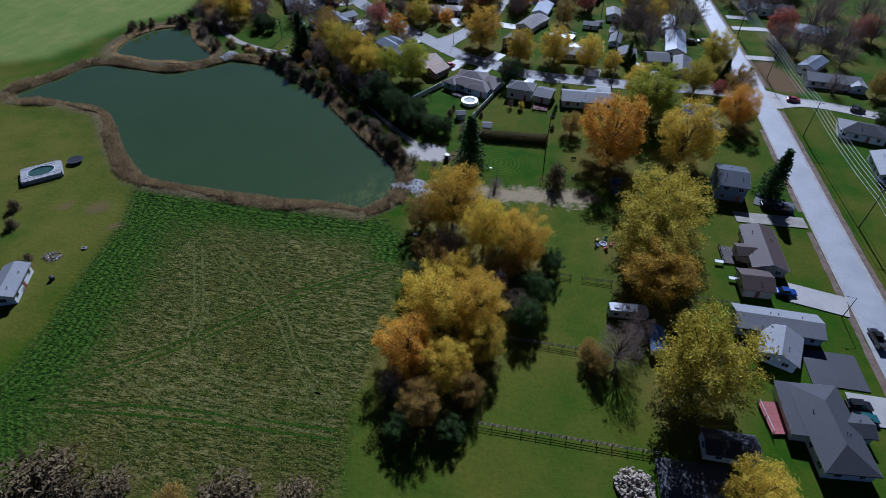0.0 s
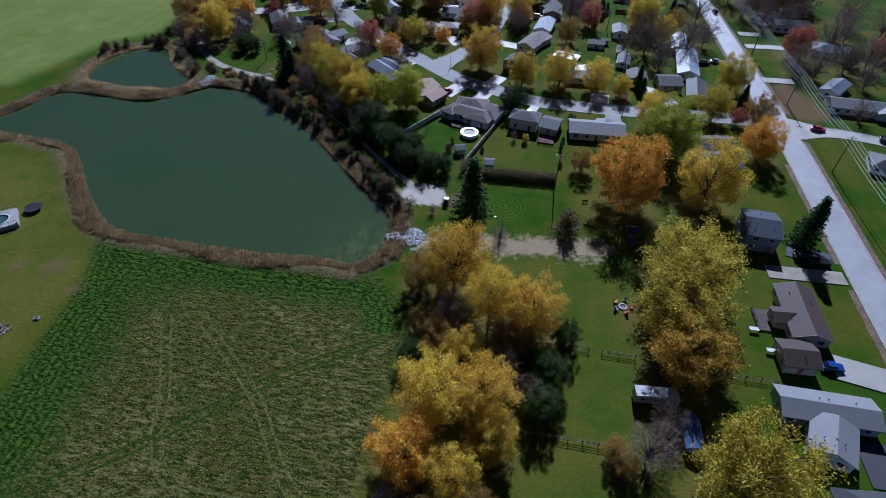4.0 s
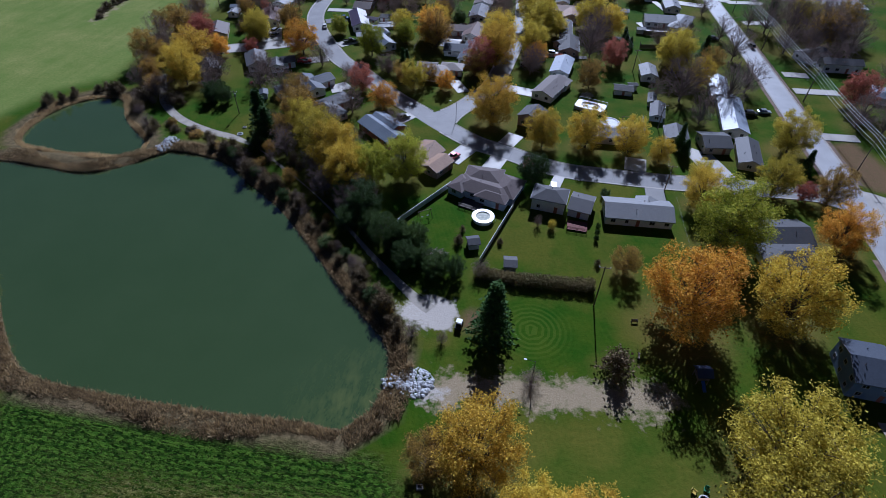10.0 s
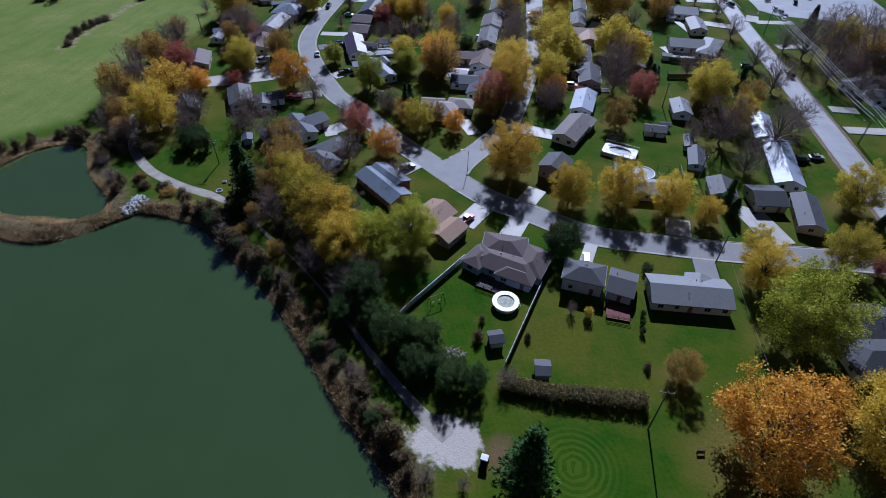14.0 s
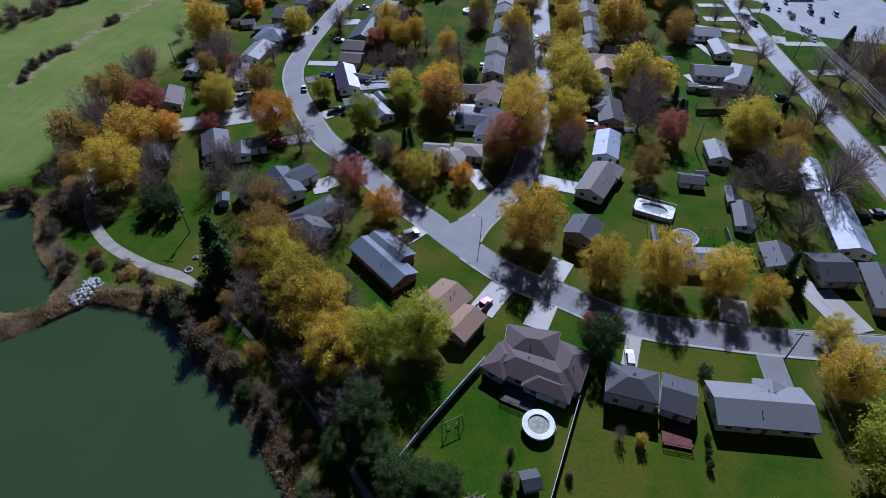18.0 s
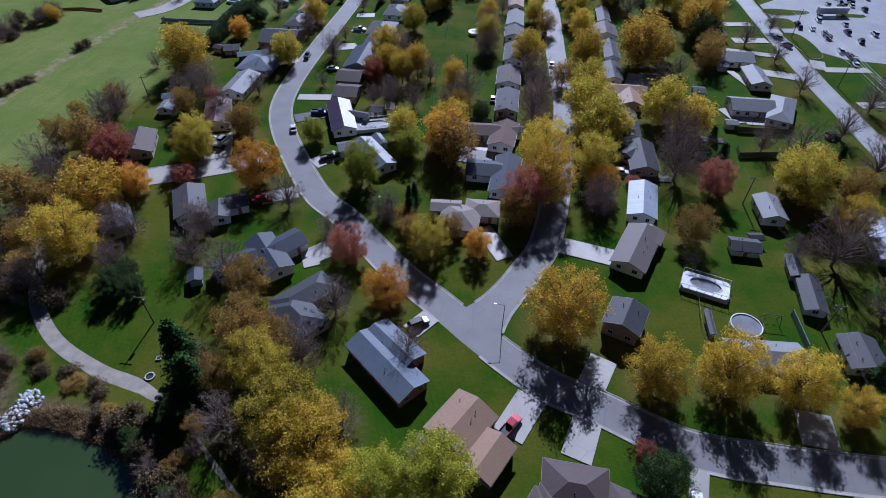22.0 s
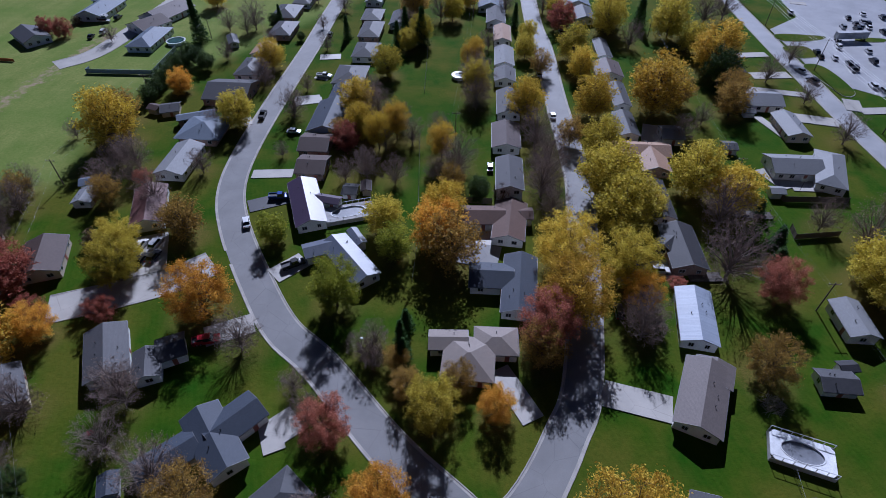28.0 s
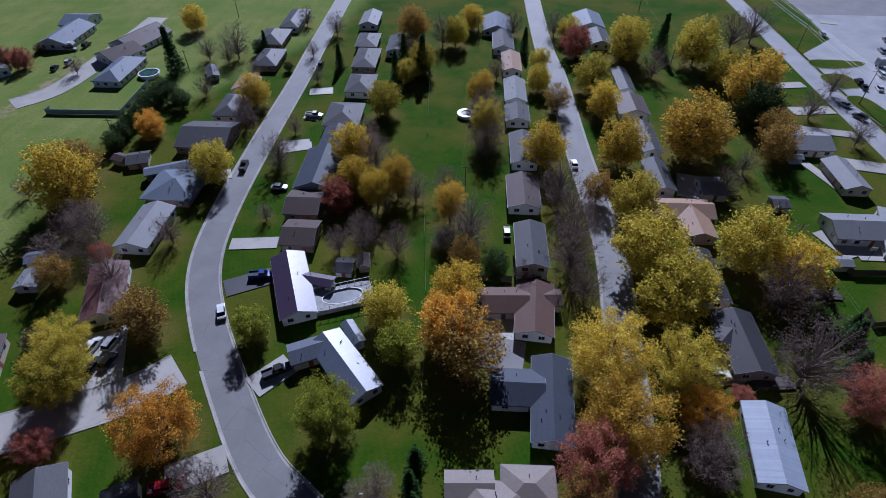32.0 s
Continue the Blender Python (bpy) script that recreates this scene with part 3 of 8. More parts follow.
# added evergreen: stands in for the black shadow beside the tree belt
tree('green', 5.2, 85.4, 8.6, 8.2)
tree('rust', -21.5, 93.7, 8.5, 7.9)
# another added evergreen, darkening ground that only lies in the belt's shadow
tree('green', 3.4, 78.0, 8.1, 7.8)
tree('green', -23.5, 85.1, 6.7, 6.4)
tree('rust', -5.9, 92.0, 7.1, 6.6)
tree('olive', 35.0, 117.5, 18.0, 21.5)
tree('rust', 19.0, 69.2, 5.6, 5.2)
tree('conifer', 68.3, 140.2, 15.9, 8.7)
tree('bush', -72.8, 25.5, 7.9, 14.2)
tree('bush', -40.9, 29.4, 6.8, 12.1)
tree('bush', -61.3, 27.2, 4.8, 8.6)
tree('bush', -30.5, 32.0, 4.8, 8.5)
tree('bush', -67.3, 25.5, 4.8, 8.5)
tree('rust', -49.8, 27.3, 6.1, 5.6)
tree('gold', 43.6, 46.3, 11.9, 11.0)
tree('olive', 67.7, 229.0, 14.9, 13.8)
tree('orange', 23.3, 148.3, 22.0, 21.6)
tree('lemon', 38.0, 177.5, 20.0, 19.0)
tree('gold', 34.6, 194.1, 12.6, 11.7)
tree('gold', 45.2, 152.9, 20.1, 18.6)
tree('rust', 11.6, 163.3, 8.2, 7.6)
tree('bare', -28.6, 134.2, 3.4, 2.6)
tree('bush', -29.8, 166.4, 2.8, 3.0)
tree('bush', -29.5, 171.4, 2.0, 1.8)
tree('bare', -9.9, 177.4, 3.6, 2.6)
tree('olive', -6.2, 176.8, 3.0, 2.4)
tree('green', 6.1, 179.2, 1.8, 1.5)
tree('green', 5.7, 176.4, 1.7, 1.4)
tree('green', 5.4, 173.9, 1.9, 1.5)
tree('bush', -19.2, 168.4, 1.8, 2.0)
tree('bush', 5.4, 164.7, 1.9, 2.0)
tree('green', 8.6, 194.0, 2.6, 3.2)
tree('green', -43.8, 162.3, 7.5, 8.0)
tree('green', -37.5, 157.5, 5.5, 6.0)
tree('green', -33.5, 157.0, 5.0, 5.5)
tree('bare', -9.2, 127.3, 3.9, 5.1)
tree('conifer', -18.2, 137.6, 17.5, 10.5)
tree('gold', -10.3, 217.4, 13.4, 12.5)
tree('gold', 3.6, 219.7, 14.3, 13.2)
tree('gold', 26.2, 215.7, 8.6, 7.9)
tree('olive', 36.4, 205.6, 8.4, 7.8)
tree('olive', 56.3, 203.6, 13.0, 12.0)
tree('red', 64.4, 202.4, 6.3, 6.3)
tree('rust', 70.7, 201.7, 12.7, 11.8)
tree('conifer', 33.2, 224.4, 10.0, 4.4)
tree('conifer', 69.7, 218.0, 8.2, 4.5)
tree('green', -12.1, 196.9, 10.1, 9.6)
tree('red', 15.7, 285.2, 11.4, 11.4)
tree('bare', 10.3, 309.4, 15.7, 14.3)
tree('olive', 7.6, 324.3, 16.2, 15.0)
tree('olive', -15.1, 306.1, 16.7, 15.5)
tree('bare', -16.0, 274.7, 10.9, 9.9)
tree('gold', -31.3, 289.7, 17.6, 16.3)
tree('red', -36.8, 269.2, 14.0, 13.2)
tree('olive', 39.9, 291.0, 14.7, 13.6)
tree('bare', 38.6, 259.0, 18.1, 16.5)
tree('bare', 42.8, 242.8, 12.1, 11.0)
tree('bare', 64.3, 270.7, 13.7, 12.5)
tree('bare', 65.0, 322.2, 12.0, 10.9)
tree('bare', -23.0, 156.4, 4.5, 5.1)
tree('gold', -144.3, 236.7, 16.4, 15.2)
tree('ochre', -150.5, 256.0, 14.0, 16.5)
tree('red', -158.8, 278.0, 11.3, 11.3)
tree('red', -147.0, 266.8, 7.3, 7.3)
tree('orange', -111.2, 271.8, 14.5, 14.5)
tree('olive', -135.9, 284.2, 11.8, 10.9)
tree('bare', -99.9, 262.5, 11.0, 10.0)
tree('red', -132.5, 268.5, 6.8, 6.8)
tree('red', -78.1, 245.0, 10.4, 10.4)
tree('orange', -66.6, 232.8, 9.6, 11.0)
tree('olive', -59.4, 249.8, 11.3, 10.5)
tree('rust', -67.5, 260.9, 6.0, 5.5)
tree('lemon', -82.8, 276.0, 14.0, 11.4)
tree('olive', -75.9, 302.0, 11.1, 10.3)
tree('orange', -62.0, 296.8, 14.5, 14.2)
tree('bare', -72.5, 265.8, 7.2, 6.5)
tree('conifer', -101.2, 208.6, 16.5, 10.0)
tree('conifer', -97.4, 204.4, 13.0, 9.0)
tree('bare', -97.7, 209.6, 8.5, 7.7)
tree('green', -123.1, 226.3, 6.5, 6.2)
tree('bare', -135.2, 245.1, 10.5, 9.5)
tree('rust', -97.4, 230.7, 11.5, 10.6)
tree('olive', -86.2, 209.4, 13.3, 12.3)
tree('lemon', -49.5, 191.6, 15.6, 13.0)
tree('lemon', -58.9, 188.5, 13.4, 12.2)
tree('bare', -119.8, 251.3, 9.7, 8.8)
tree('green', -40.0, 162.2, 7.8, 7.4)
tree('green', -33.9, 153.6, 6.6, 6.3)
tree('green', -29.1, 154.6, 6.1, 5.8)
tree('bare', -88.7, 197.1, 10.8, 9.8)
tree('bare', -61.4, 173.2, 9.4, 8.6)
tree('bare', -71.1, 180.2, 9.8, 8.9)
tree('rust', -168.3, 251.4, 14.2, 12.9)
tree('bare', -171.4, 265.9, 14.9, 13.6)
tree('rust', -169.5, 280.7, 13.1, 11.9)
tree('bare', -174.3, 302.4, 11.3, 10.3)
tree('bush', -219.8, 293.0, 2.4, 4.8)
tree('bush', -222.5, 297.5, 2.6, 4.9)
tree('bush', -223.8, 301.5, 2.1, 5.5)
tree('bush', -224.2, 305.0, 3.5, 6.5)
tree('bush', -224.3, 311.0, 3.2, 5.1)
tree('bush', -224.1, 315.0, 2.9, 5.2)
tree('bush', -223.6, 319.0, 2.3, 4.8)
tree('bush', -222.6, 322.5, 2.3, 6.8)
tree('bush', -221.8, 352.0, 3.3, 6.5)
tree('bush', -221.2, 356.0, 3.3, 5.0)
tree('bare', -262.3, 342.8, 7.8, 7.7)
tree('bush', -270.2, 341.9, 4.5, 8.0)
tree('bush', -264.8, 344.8, 4.2, 6.3)
tree('bare', -270.7, 351.3, 7.4, 6.6)
tree('bush', -270.2, 352.0, 5.2, 8.5)
tree('bush', -264.4, 353.4, 4.5, 7.3)
tree('bare', -259.4, 355.1, 8.0, 6.1)
tree('bush', -257.6, 359.4, 3.7, 7.6)
tree('bush', -263.5, 360.1, 5.5, 6.6)
tree('bare', -262.5, 361.6, 7.6, 6.6)
tree('bush', -261.6, 367.3, 3.8, 7.7)
tree('bush', -269.1, 365.8, 3.2, 6.7)
tree('bare', -267.0, 371.3, 6.6, 6.7)
tree('bush', -258.6, 372.7, 3.1, 8.1)
tree('bush', -268.5, 378.1, 4.8, 8.9)
tree('bare', -256.1, 376.4, 8.4, 7.6)
tree('bush', -261.5, 382.8, 4.6, 8.5)
tree('bush', -259.7, 380.6, 4.1, 6.4)
tree('bare', -260.8, 387.6, 6.8, 6.0)
tree('bush', -255.9, 385.3, 5.0, 7.1)
tree('bush', -259.2, 387.2, 5.5, 7.3)
tree('bare', -257.9, 389.4, 6.1, 6.3)
tree('ochre', -254.0, 381.0, 7.0, 7.0)
tree('bare', -159.7, 231.2, 8.8, 8.0)
tree('gold', -71.0, 193.5, 15.5, 16.0)
tree('gold', -65.5, 188.9, 12.2, 11.3)
tree('bare', -76.8, 227.8, 10.7, 9.8)
tree('rust', -85.0, 216.3, 9.3, 8.6)
tree('ochre', -28.0, 229.5, 17.5, 17.0)
tree('gold', 17.0, 219.4, 12.3, 11.3)
tree('red', -13.7, 203.1, 4.3, 4.3)
tree('conifer', 34.6, 220.7, 6.2, 4.5)
tree('olive', -17.3, 288.9, 14.7, 13.6)
tree('bare', 6.8, 290.7, 18.5, 16.8)
tree('gold', 15.5, 317.1, 14.3, 13.3)
tree('olive', 39.3, 283.7, 16.6, 15.3)
tree('bare', 44.6, 303.9, 15.5, 14.1)
tree('rust', 54.2, 287.7, 10.6, 9.8)
tree('ochre', 6.8, 370.9, 20.5, 19.6)
tree('gold', -14.8, 366.1, 15.4, 14.3)
tree('gold', -14.9, 395.7, 12.6, 11.7)
tree('olive', -15.6, 341.5, 13.7, 12.7)
tree('green', 35.7, 393.9, 14.5, 13.9)
tree('rust', 32.8, 371.0, 12.9, 12.0)
tree('bare', -53.7, 377.8, 16.0, 14.6)
tree('bare', -58.2, 330.3, 13.7, 12.4)
tree('gold', -37.2, 364.6, 14.0, 13.0)
tree('bare', -32.4, 329.3, 13.9, 12.6)
tree('green', -52.0, 318.9, 6.7, 6.4)
tree('gold', -60.5, 307.8, 12.3, 11.4)
tree('rust', -57.9, 290.4, 15.5, 14.4)
tree('bare', 66.0, 300.9, 15.1, 13.7)
tree('bare', 82.1, 342.6, 13.4, 12.2)
tree('conifer', 54.2, 301.0, 10.0, 6.2)
tree('conifer', 23.2, 316.1, 5.7, 4.1)
tree('conifer', 24.7, 306.0, 5.0, 3.6)
tree('gold', -166.8, 338.8, 18.3, 17.0)
tree('bare', -152.7, 325.0, 12.2, 11.1)
tree('orange', -160.4, 372.8, 8.3, 8.1)
tree('olive', -131.7, 351.5, 13.0, 12.0)
tree('bare', -115.1, 358.5, 11.9, 10.8)
tree('gold', -94.1, 362.8, 13.3, 12.3)
tree('bare', -86.3, 358.1, 13.3, 12.1)
tree('red', -93.3, 340.2, 9.3, 9.3)
tree('bare', -84.6, 325.3, 10.5, 9.5)
tree('lemon', -103.3, 296.3, 8.6, 7.9)
tree('lemon', -72.0, 292.5, 9.9, 9.0)
tree('rust', -125.8, 296.2, 12.2, 11.3)
tree('olive', -134.9, 280.1, 12.6, 11.6)
tree('red', -157.9, 273.3, 10.8, 10.8)
tree('orange', -143.5, 262.7, 9.4, 9.2)
tree('bare', -139.2, 245.4, 10.3, 9.3)
tree('bare', -117.4, 248.5, 10.3, 9.3)
tree('rust', -64.6, 254.5, 7.5, 6.9)
tree('conifer', -67.0, 265.2, 9.4, 4.1)
tree('bare', -71.9, 260.5, 6.2, 5.7)
tree('rust', -158.1, 237.2, 9.6, 8.8)
tree('bare', -165.2, 261.2, 10.9, 9.9)
tree('rust', -162.7, 252.0, 8.7, 7.9)
tree('bare', -172.1, 291.1, 10.4, 9.5)
tree('bush', -181.7, 294.7, 5.5, 7.8)
tree('rust', -178.0, 308.4, 9.0, 8.2)
tree('green', -127.9, 232.0, 5.5, 5.0)
tree('green', -127.8, 225.1, 5.7, 5.4)
tree('bare', -147.8, 228.2, 9.1, 8.3)
tree('bush', -151.9, 221.6, 5.7, 8.1)
tree('orange', -161.9, 376.2, 8.4, 8.3)
tree('conifer', -172.9, 420.4, 18.6, 8.1)
tree('green', -169.1, 366.0, 6.4, 6.5)
tree('green', -169.5, 371.6, 6.6, 6.6)
tree('green', -170.0, 377.5, 6.7, 6.8)
tree('green', -170.3, 383.6, 6.9, 6.9)
tree('green', -170.2, 389.3, 7.1, 7.1)
tree('green', -169.8, 394.7, 7.2, 7.2)
tree('green', -169.9, 400.8, 7.4, 7.4)
tree('green', -164.2, 397.4, 7.3, 7.3)
tree('green', -159.2, 393.1, 7.1, 7.2)
tree('bare', -153.6, 435.2, 14.8, 13.5)
tree('gold', -134.1, 396.4, 11.8, 10.9)
tree('bare', -133.1, 324.5, 8.8, 8.0)
tree('red', -147.3, 317.4, 5.4, 5.4)
tree('bare', -116.0, 362.6, 8.5, 7.7)
tree('bare', -115.8, 378.7, 6.9, 6.3)
tree('olive', -88.3, 392.6, 12.4, 11.5)
tree('conifer', -77.9, 423.1, 16.6, 8.0)
tree('bare', -112.3, 334.7, 5.7, 5.2)
tree('rust', -84.4, 454.3, 16.3, 15.1)
tree('bare', -134.3, 471.6, 8.9, 8.1)
tree('gold', -181.9, 462.8, 11.4, 10.6)
tree('bare', -85.1, 436.4, 10.6, 9.6)
tree('conifer', -110.8, 427.8, 10.6, 4.6)
tree('green', -130.3, 424.6, 4.0, 3.8)
tree('bare', -54.2, 388.6, 13.2, 12.0)
tree('bare', -54.0, 367.8, 12.1, 11.0)
tree('bare', -34.9, 345.5, 14.5, 13.2)
tree('bare', -34.7, 319.5, 14.6, 13.2)
tree('rust', -29.9, 397.8, 10.3, 9.5)
tree('olive', -33.1, 431.0, 9.1, 8.4)
tree('olive', -35.0, 413.4, 10.0, 9.2)
tree('red', -17.9, 444.2, 12.6, 12.6)
tree('olive', -16.2, 413.1, 14.5, 13.5)
tree('olive', -17.3, 321.0, 17.3, 16.0)
tree('olive', -12.7, 312.1, 14.8, 13.7)
tree('olive', 2.0, 442.7, 17.5, 16.0)
tree('conifer', 17.8, 450.8, 16.6, 7.2)
tree('olive', 27.8, 439.1, 18.2, 16.9)
tree('ochre', 37.4, 406.7, 19.5, 19.0)
tree('rust', 35.6, 380.8, 12.3, 11.4)
tree('bare', -59.6, 324.5, 11.9, 10.8)
tree('bare', 55.1, 397.8, 11.2, 10.2)
tree('bare', 62.4, 381.4, 9.6, 8.8)
tree('bare', 63.2, 354.5, 11.1, 10.1)
tree('bare', 21.6, 364.2, 7.9, 7.2)
tree('conifer', -38.1, 447.4, 11.1, 4.8)
tree('bare', -24.2, 465.9, 11.4, 10.4)
tree('bare', 48.1, 456.1, 16.3, 14.8)
tree('bare', 58.8, 463.2, 16.7, 15.1)
tree('olive', 33.6, 424.7, 12.1, 11.2)
tree('olive', -138.7, 289.4, 11.2, 10.3)
tree('ochre', -31.1, 276.0, 17.0, 16.0)
tree('rust', -38.2, 264.5, 11.0, 10.2)
tree('orange', -15.1, 281.0, 9.6, 9.4)
tree('bare', -16.8, 271.1, 10.8, 9.8)
tree('conifer', 22.0, 301.6, 7.8, 5.6)
tree('conifer', 18.3, 293.5, 8.4, 6.1)
tree('orange', -47.5, 251.2, 7.8, 7.6)
tree('rust', -54.8, 256.5, 7.6, 7.0)
tree('conifer', -66.6, 270.5, 6.6, 4.1)
tree('conifer', -66.3, 262.6, 7.2, 4.5)
tree('red', -5.6, 286.9, 2.9, 4.9)
tree('bare', -72.4, 262.5, 5.3, 4.8)
tree('bare', -118.7, 461.3, 10.3, 9.4)
tree('bare', -71.9, 452.1, 13.8, 12.5)
tree('gold', -60.0, 470.9, 11.5, 10.6)
tree('bare', -124.0, 438.8, 7.0, 6.4)
tree('red', -233.8, 420.6, 8.5, 8.5)
tree('bush', -237.2, 435.8, 3.8, 5.5)
tree('bare', -210.9, 417.4, 7.6, 7.0)
tree('conifer', -144.7, 443.0, 9.0, 3.9)
tree('bare', -77.8, 353.2, 9.6, 8.7)
tree('bare', -86.2, 331.4, 7.0, 6.3)
tree('red', 100.5, 266.0, 13.5, 13.0)
tree('red', 137.0, 273.5, 11.0, 11.0)
tree('green', 121.5, 263.0, 6.5, 7.0)
tree('rust', 118.0, 333.0, 17.0, 16.0)
tree('rust', 108.0, 326.0, 15.0, 14.0)
tree('olive', 105.5, 345.0, 15.0, 14.0)
tree('conifer', 99.5, 367.0, 13.0, 7.0)
tree('bare', 107.5, 214.0, 8.5, 8.5)
tree('bare', 96.0, 250.0, 13.0, 12.0)
tree('bare', 103.0, 247.0, 14.0, 12.5)
tree('rust', 123.0, 214.0, 10.0, 9.5)
tree('bare', 116.0, 255.0, 14.0, 13.0)
tree('bare', 127.0, 262.0, 14.0, 13.0)
tree('bare', 128.0, 290.0, 15.0, 14.0)
tree('bare', 135.0, 310.0, 17.0, 15.0)
tree('bare', 147.0, 300.0, 16.0, 15.0)
tree('green', 116.0, 190.0, 7.0, 7.5)
tree('bare', 87.5, 335.8, 19.1, 17.3)
tree('bare', 99.8, 340.8, 21.9, 19.9)
tree('bare', 105.5, 324.1, 20.7, 18.8)
tree('bare', 121.8, 345.1, 21.9, 20.0)
tree('bare', 114.8, 312.8, 17.5, 15.9)
tree('bare', 89.8, 313.3, 17.7, 16.1)
tree('bare', 95.0, 299.6, 12.2, 11.0)
tree('bare', 54.7, 258.6, 16.7, 15.2)
tree('bare', 118.4, 279.6, 17.2, 15.6)
tree('bare', 118.5, 240.3, 12.7, 11.6)
tree('bare', 141.2, 271.4, 16.5, 15.0)
tree('orange', 66.2, 181.7, 13.8, 13.5)
tree('gold', 47.1, 272.6, 11.6, 10.7)
tree('rust', 5.9, 263.3, 11.5, 10.7)
tree('green', -129.2, 227.5, 7.0, 6.8)
tree('bare', -73.4, 344.7, 10.3, 9.3)
tree('bare', -65.2, 347.7, 10.4, 9.4)
tree('bare', -116.9, 415.5, 7.1, 6.4)
tree('bare', -81.3, 340.5, 8.4, 7.7)
tree('bare', -65.5, 325.9, 7.8, 7.1)
tree('bare', -49.9, 421.4, 9.5, 8.6)
tree('bare', -45.4, 315.5, 7.3, 6.6)
tree('bare', -32.3, 310.7, 11.1, 10.1)
tree('olive', 3.8, 453.0, 12.8, 11.8)
tree('bare', 9.3, 426.9, 11.9, 10.8)
tree('bare', 11.9, 352.0, 10.4, 9.4)
tree('rust', -23.9, 347.6, 10.1, 9.3)
tree('bare', -99.7, 371.5, 7.9, 7.1)
tree('rust', -95.8, 344.7, 8.5, 7.8)
tree('bare', -91.1, 373.6, 9.8, 9.0)
tree('green', -81.8, 422.6, 6.9, 6.6)
tree('conifer', -87.6, 417.8, 12.5, 5.4)
tree('conifer', -86.0, 432.6, 13.2, 5.7)
tree('olive', -7.0, 312.9, 9.7, 8.9)
tree('bare', -141.4, 418.8, 7.2, 6.5)
tree('bare', -155.9, 430.2, 10.0, 9.1)
tree('bare', -154.6, 402.8, 8.1, 7.4)
tree('bare', -139.6, 351.3, 7.2, 6.6)
tree('bare', -150.5, 318.2, 9.1, 8.3)
tree('bare', -160.2, 324.7, 7.9, 7.2)
tree('rust', -129.1, 299.4, 8.0, 7.4)
tree('bush', -147.2, 291.3, 5.0, 7.1)
tree('bare', -181.3, 340.9, 7.0, 6.3)
tree('bare', -161.8, 268.9, 7.6, 6.9)
tree('bare', -157.1, 327.3, 10.1, 9.2)
tree('rust', -152.9, 308.6, 9.3, 8.4)
tree('bare', -177.7, 312.1, 9.5, 8.7)
tree('bare', -180.5, 302.8, 9.1, 8.3)
tree('rust', -184.6, 298.2, 7.2, 6.5)
tree('bare', -134.1, 300.6, 7.1, 6.5)
tree('bare', -82.3, 247.8, 7.7, 7.0)
tree('bare', -86.5, 253.8, 6.7, 6.1)
tree('bare', -75.0, 262.9, 7.0, 6.4)
tree('bare', -31.9, 338.5, 12.0, 11.0)
tree('bare', 36.7, 310.3, 10.3, 9.4)
tree('bare', 30.2, 260.3, 7.8, 7.1)
tree('green', -52.2, 316.2, 5.3, 5.1)
tree('bare', 9.6, 383.1, 14.1, 12.8)
tree('rust', 17.0, 377.4, 11.3, 10.5)
tree('bare', 71.0, 416.3, 10.4, 9.5)
tree('bare', 111.9, 326.3, 15.7, 14.3)
tree('bare', 118.8, 359.0, 17.3, 15.7)
tree('bare', 121.3, 333.9, 16.0, 14.6)
tree('bare', 100.5, 316.1, 12.8, 11.6)
tree('bare', 105.8, 301.7, 12.2, 11.1)
tree('bare', 105.5, 360.6, 14.6, 13.3)
tree('bare', -155.2, 313.1, 11.6, 10.5)
tree('bare', -140.0, 309.2, 11.3, 10.3)
tree('bare', -164.2, 243.4, 9.2, 8.4)
tree('bare', -149.6, 225.1, 8.6, 7.8)
tree('rust', -179.8, 282.2, 10.6, 9.7)
tree('green', -98.3, 198.3, 7.0, 6.7)
tree('green', -59.5, 166.6, 7.2, 6.9)
tree('green', -52.3, 165.9, 7.2, 6.8)
tree('green', -45.2, 158.8, 5.5, 5.2)
tree('bare', -58.4, 178.0, 9.6, 8.8)
tree('rust', -94.4, 206.3, 9.3, 8.6)
tree('bare', -133.0, 234.2, 8.8, 8.0)
tree('green', -63.0, 159.2, 3.0, 4.3)
tree('bush', -69.5, 165.1, 2.0, 2.7)
tree('bush', -68.0, 164.3, 2.0, 2.8)
tree('bare', -99.2, 188.9, 3.6, 4.7)
tree('bush', -42.1, 140.0, 2.6, 3.7)
tree('bush', -42.0, 140.8, 5.4, 4.9)
tree('bush', -88.9, 181.2, 3.7, 4.7)
tree('bush', -50.2, 149.6, 3.0, 3.5)
tree('green', -93.4, 184.8, 3.3, 3.4)
tree('bush', -57.8, 153.7, 3.1, 3.3)
tree('bush', -89.9, 183.3, 3.4, 3.0)
tree('green', -104.7, 193.5, 3.8, 3.6)
tree('bush', -86.6, 182.7, 3.6, 3.7)
tree('bare', -102.1, 191.5, 3.9, 4.6)
tree('green', -81.4, 176.0, 3.8, 3.7)
tree('bush', -41.1, 137.1, 2.9, 3.6)
tree('green', -57.0, 156.2, 2.5, 3.4)
tree('bush', -51.1, 146.1, 2.9, 2.8)
tree('green', -80.3, 174.8, 2.6, 2.7)
tree('bush', -78.0, 175.8, 3.1, 3.4)
tree('bare', -75.9, 175.1, 3.5, 4.1)
tree('bare', -100.8, 192.9, 3.6, 4.9)
tree('bush', -75.4, 169.6, 3.3, 3.6)
tree('bare', -53.8, 153.3, 3.7, 3.7)
tree('bush', -86.6, 180.0, 2.7, 3.6)
tree('bare', -35.2, 134.8, 4.5, 4.1)
tree('green', -102.4, 191.8, 3.9, 4.5)
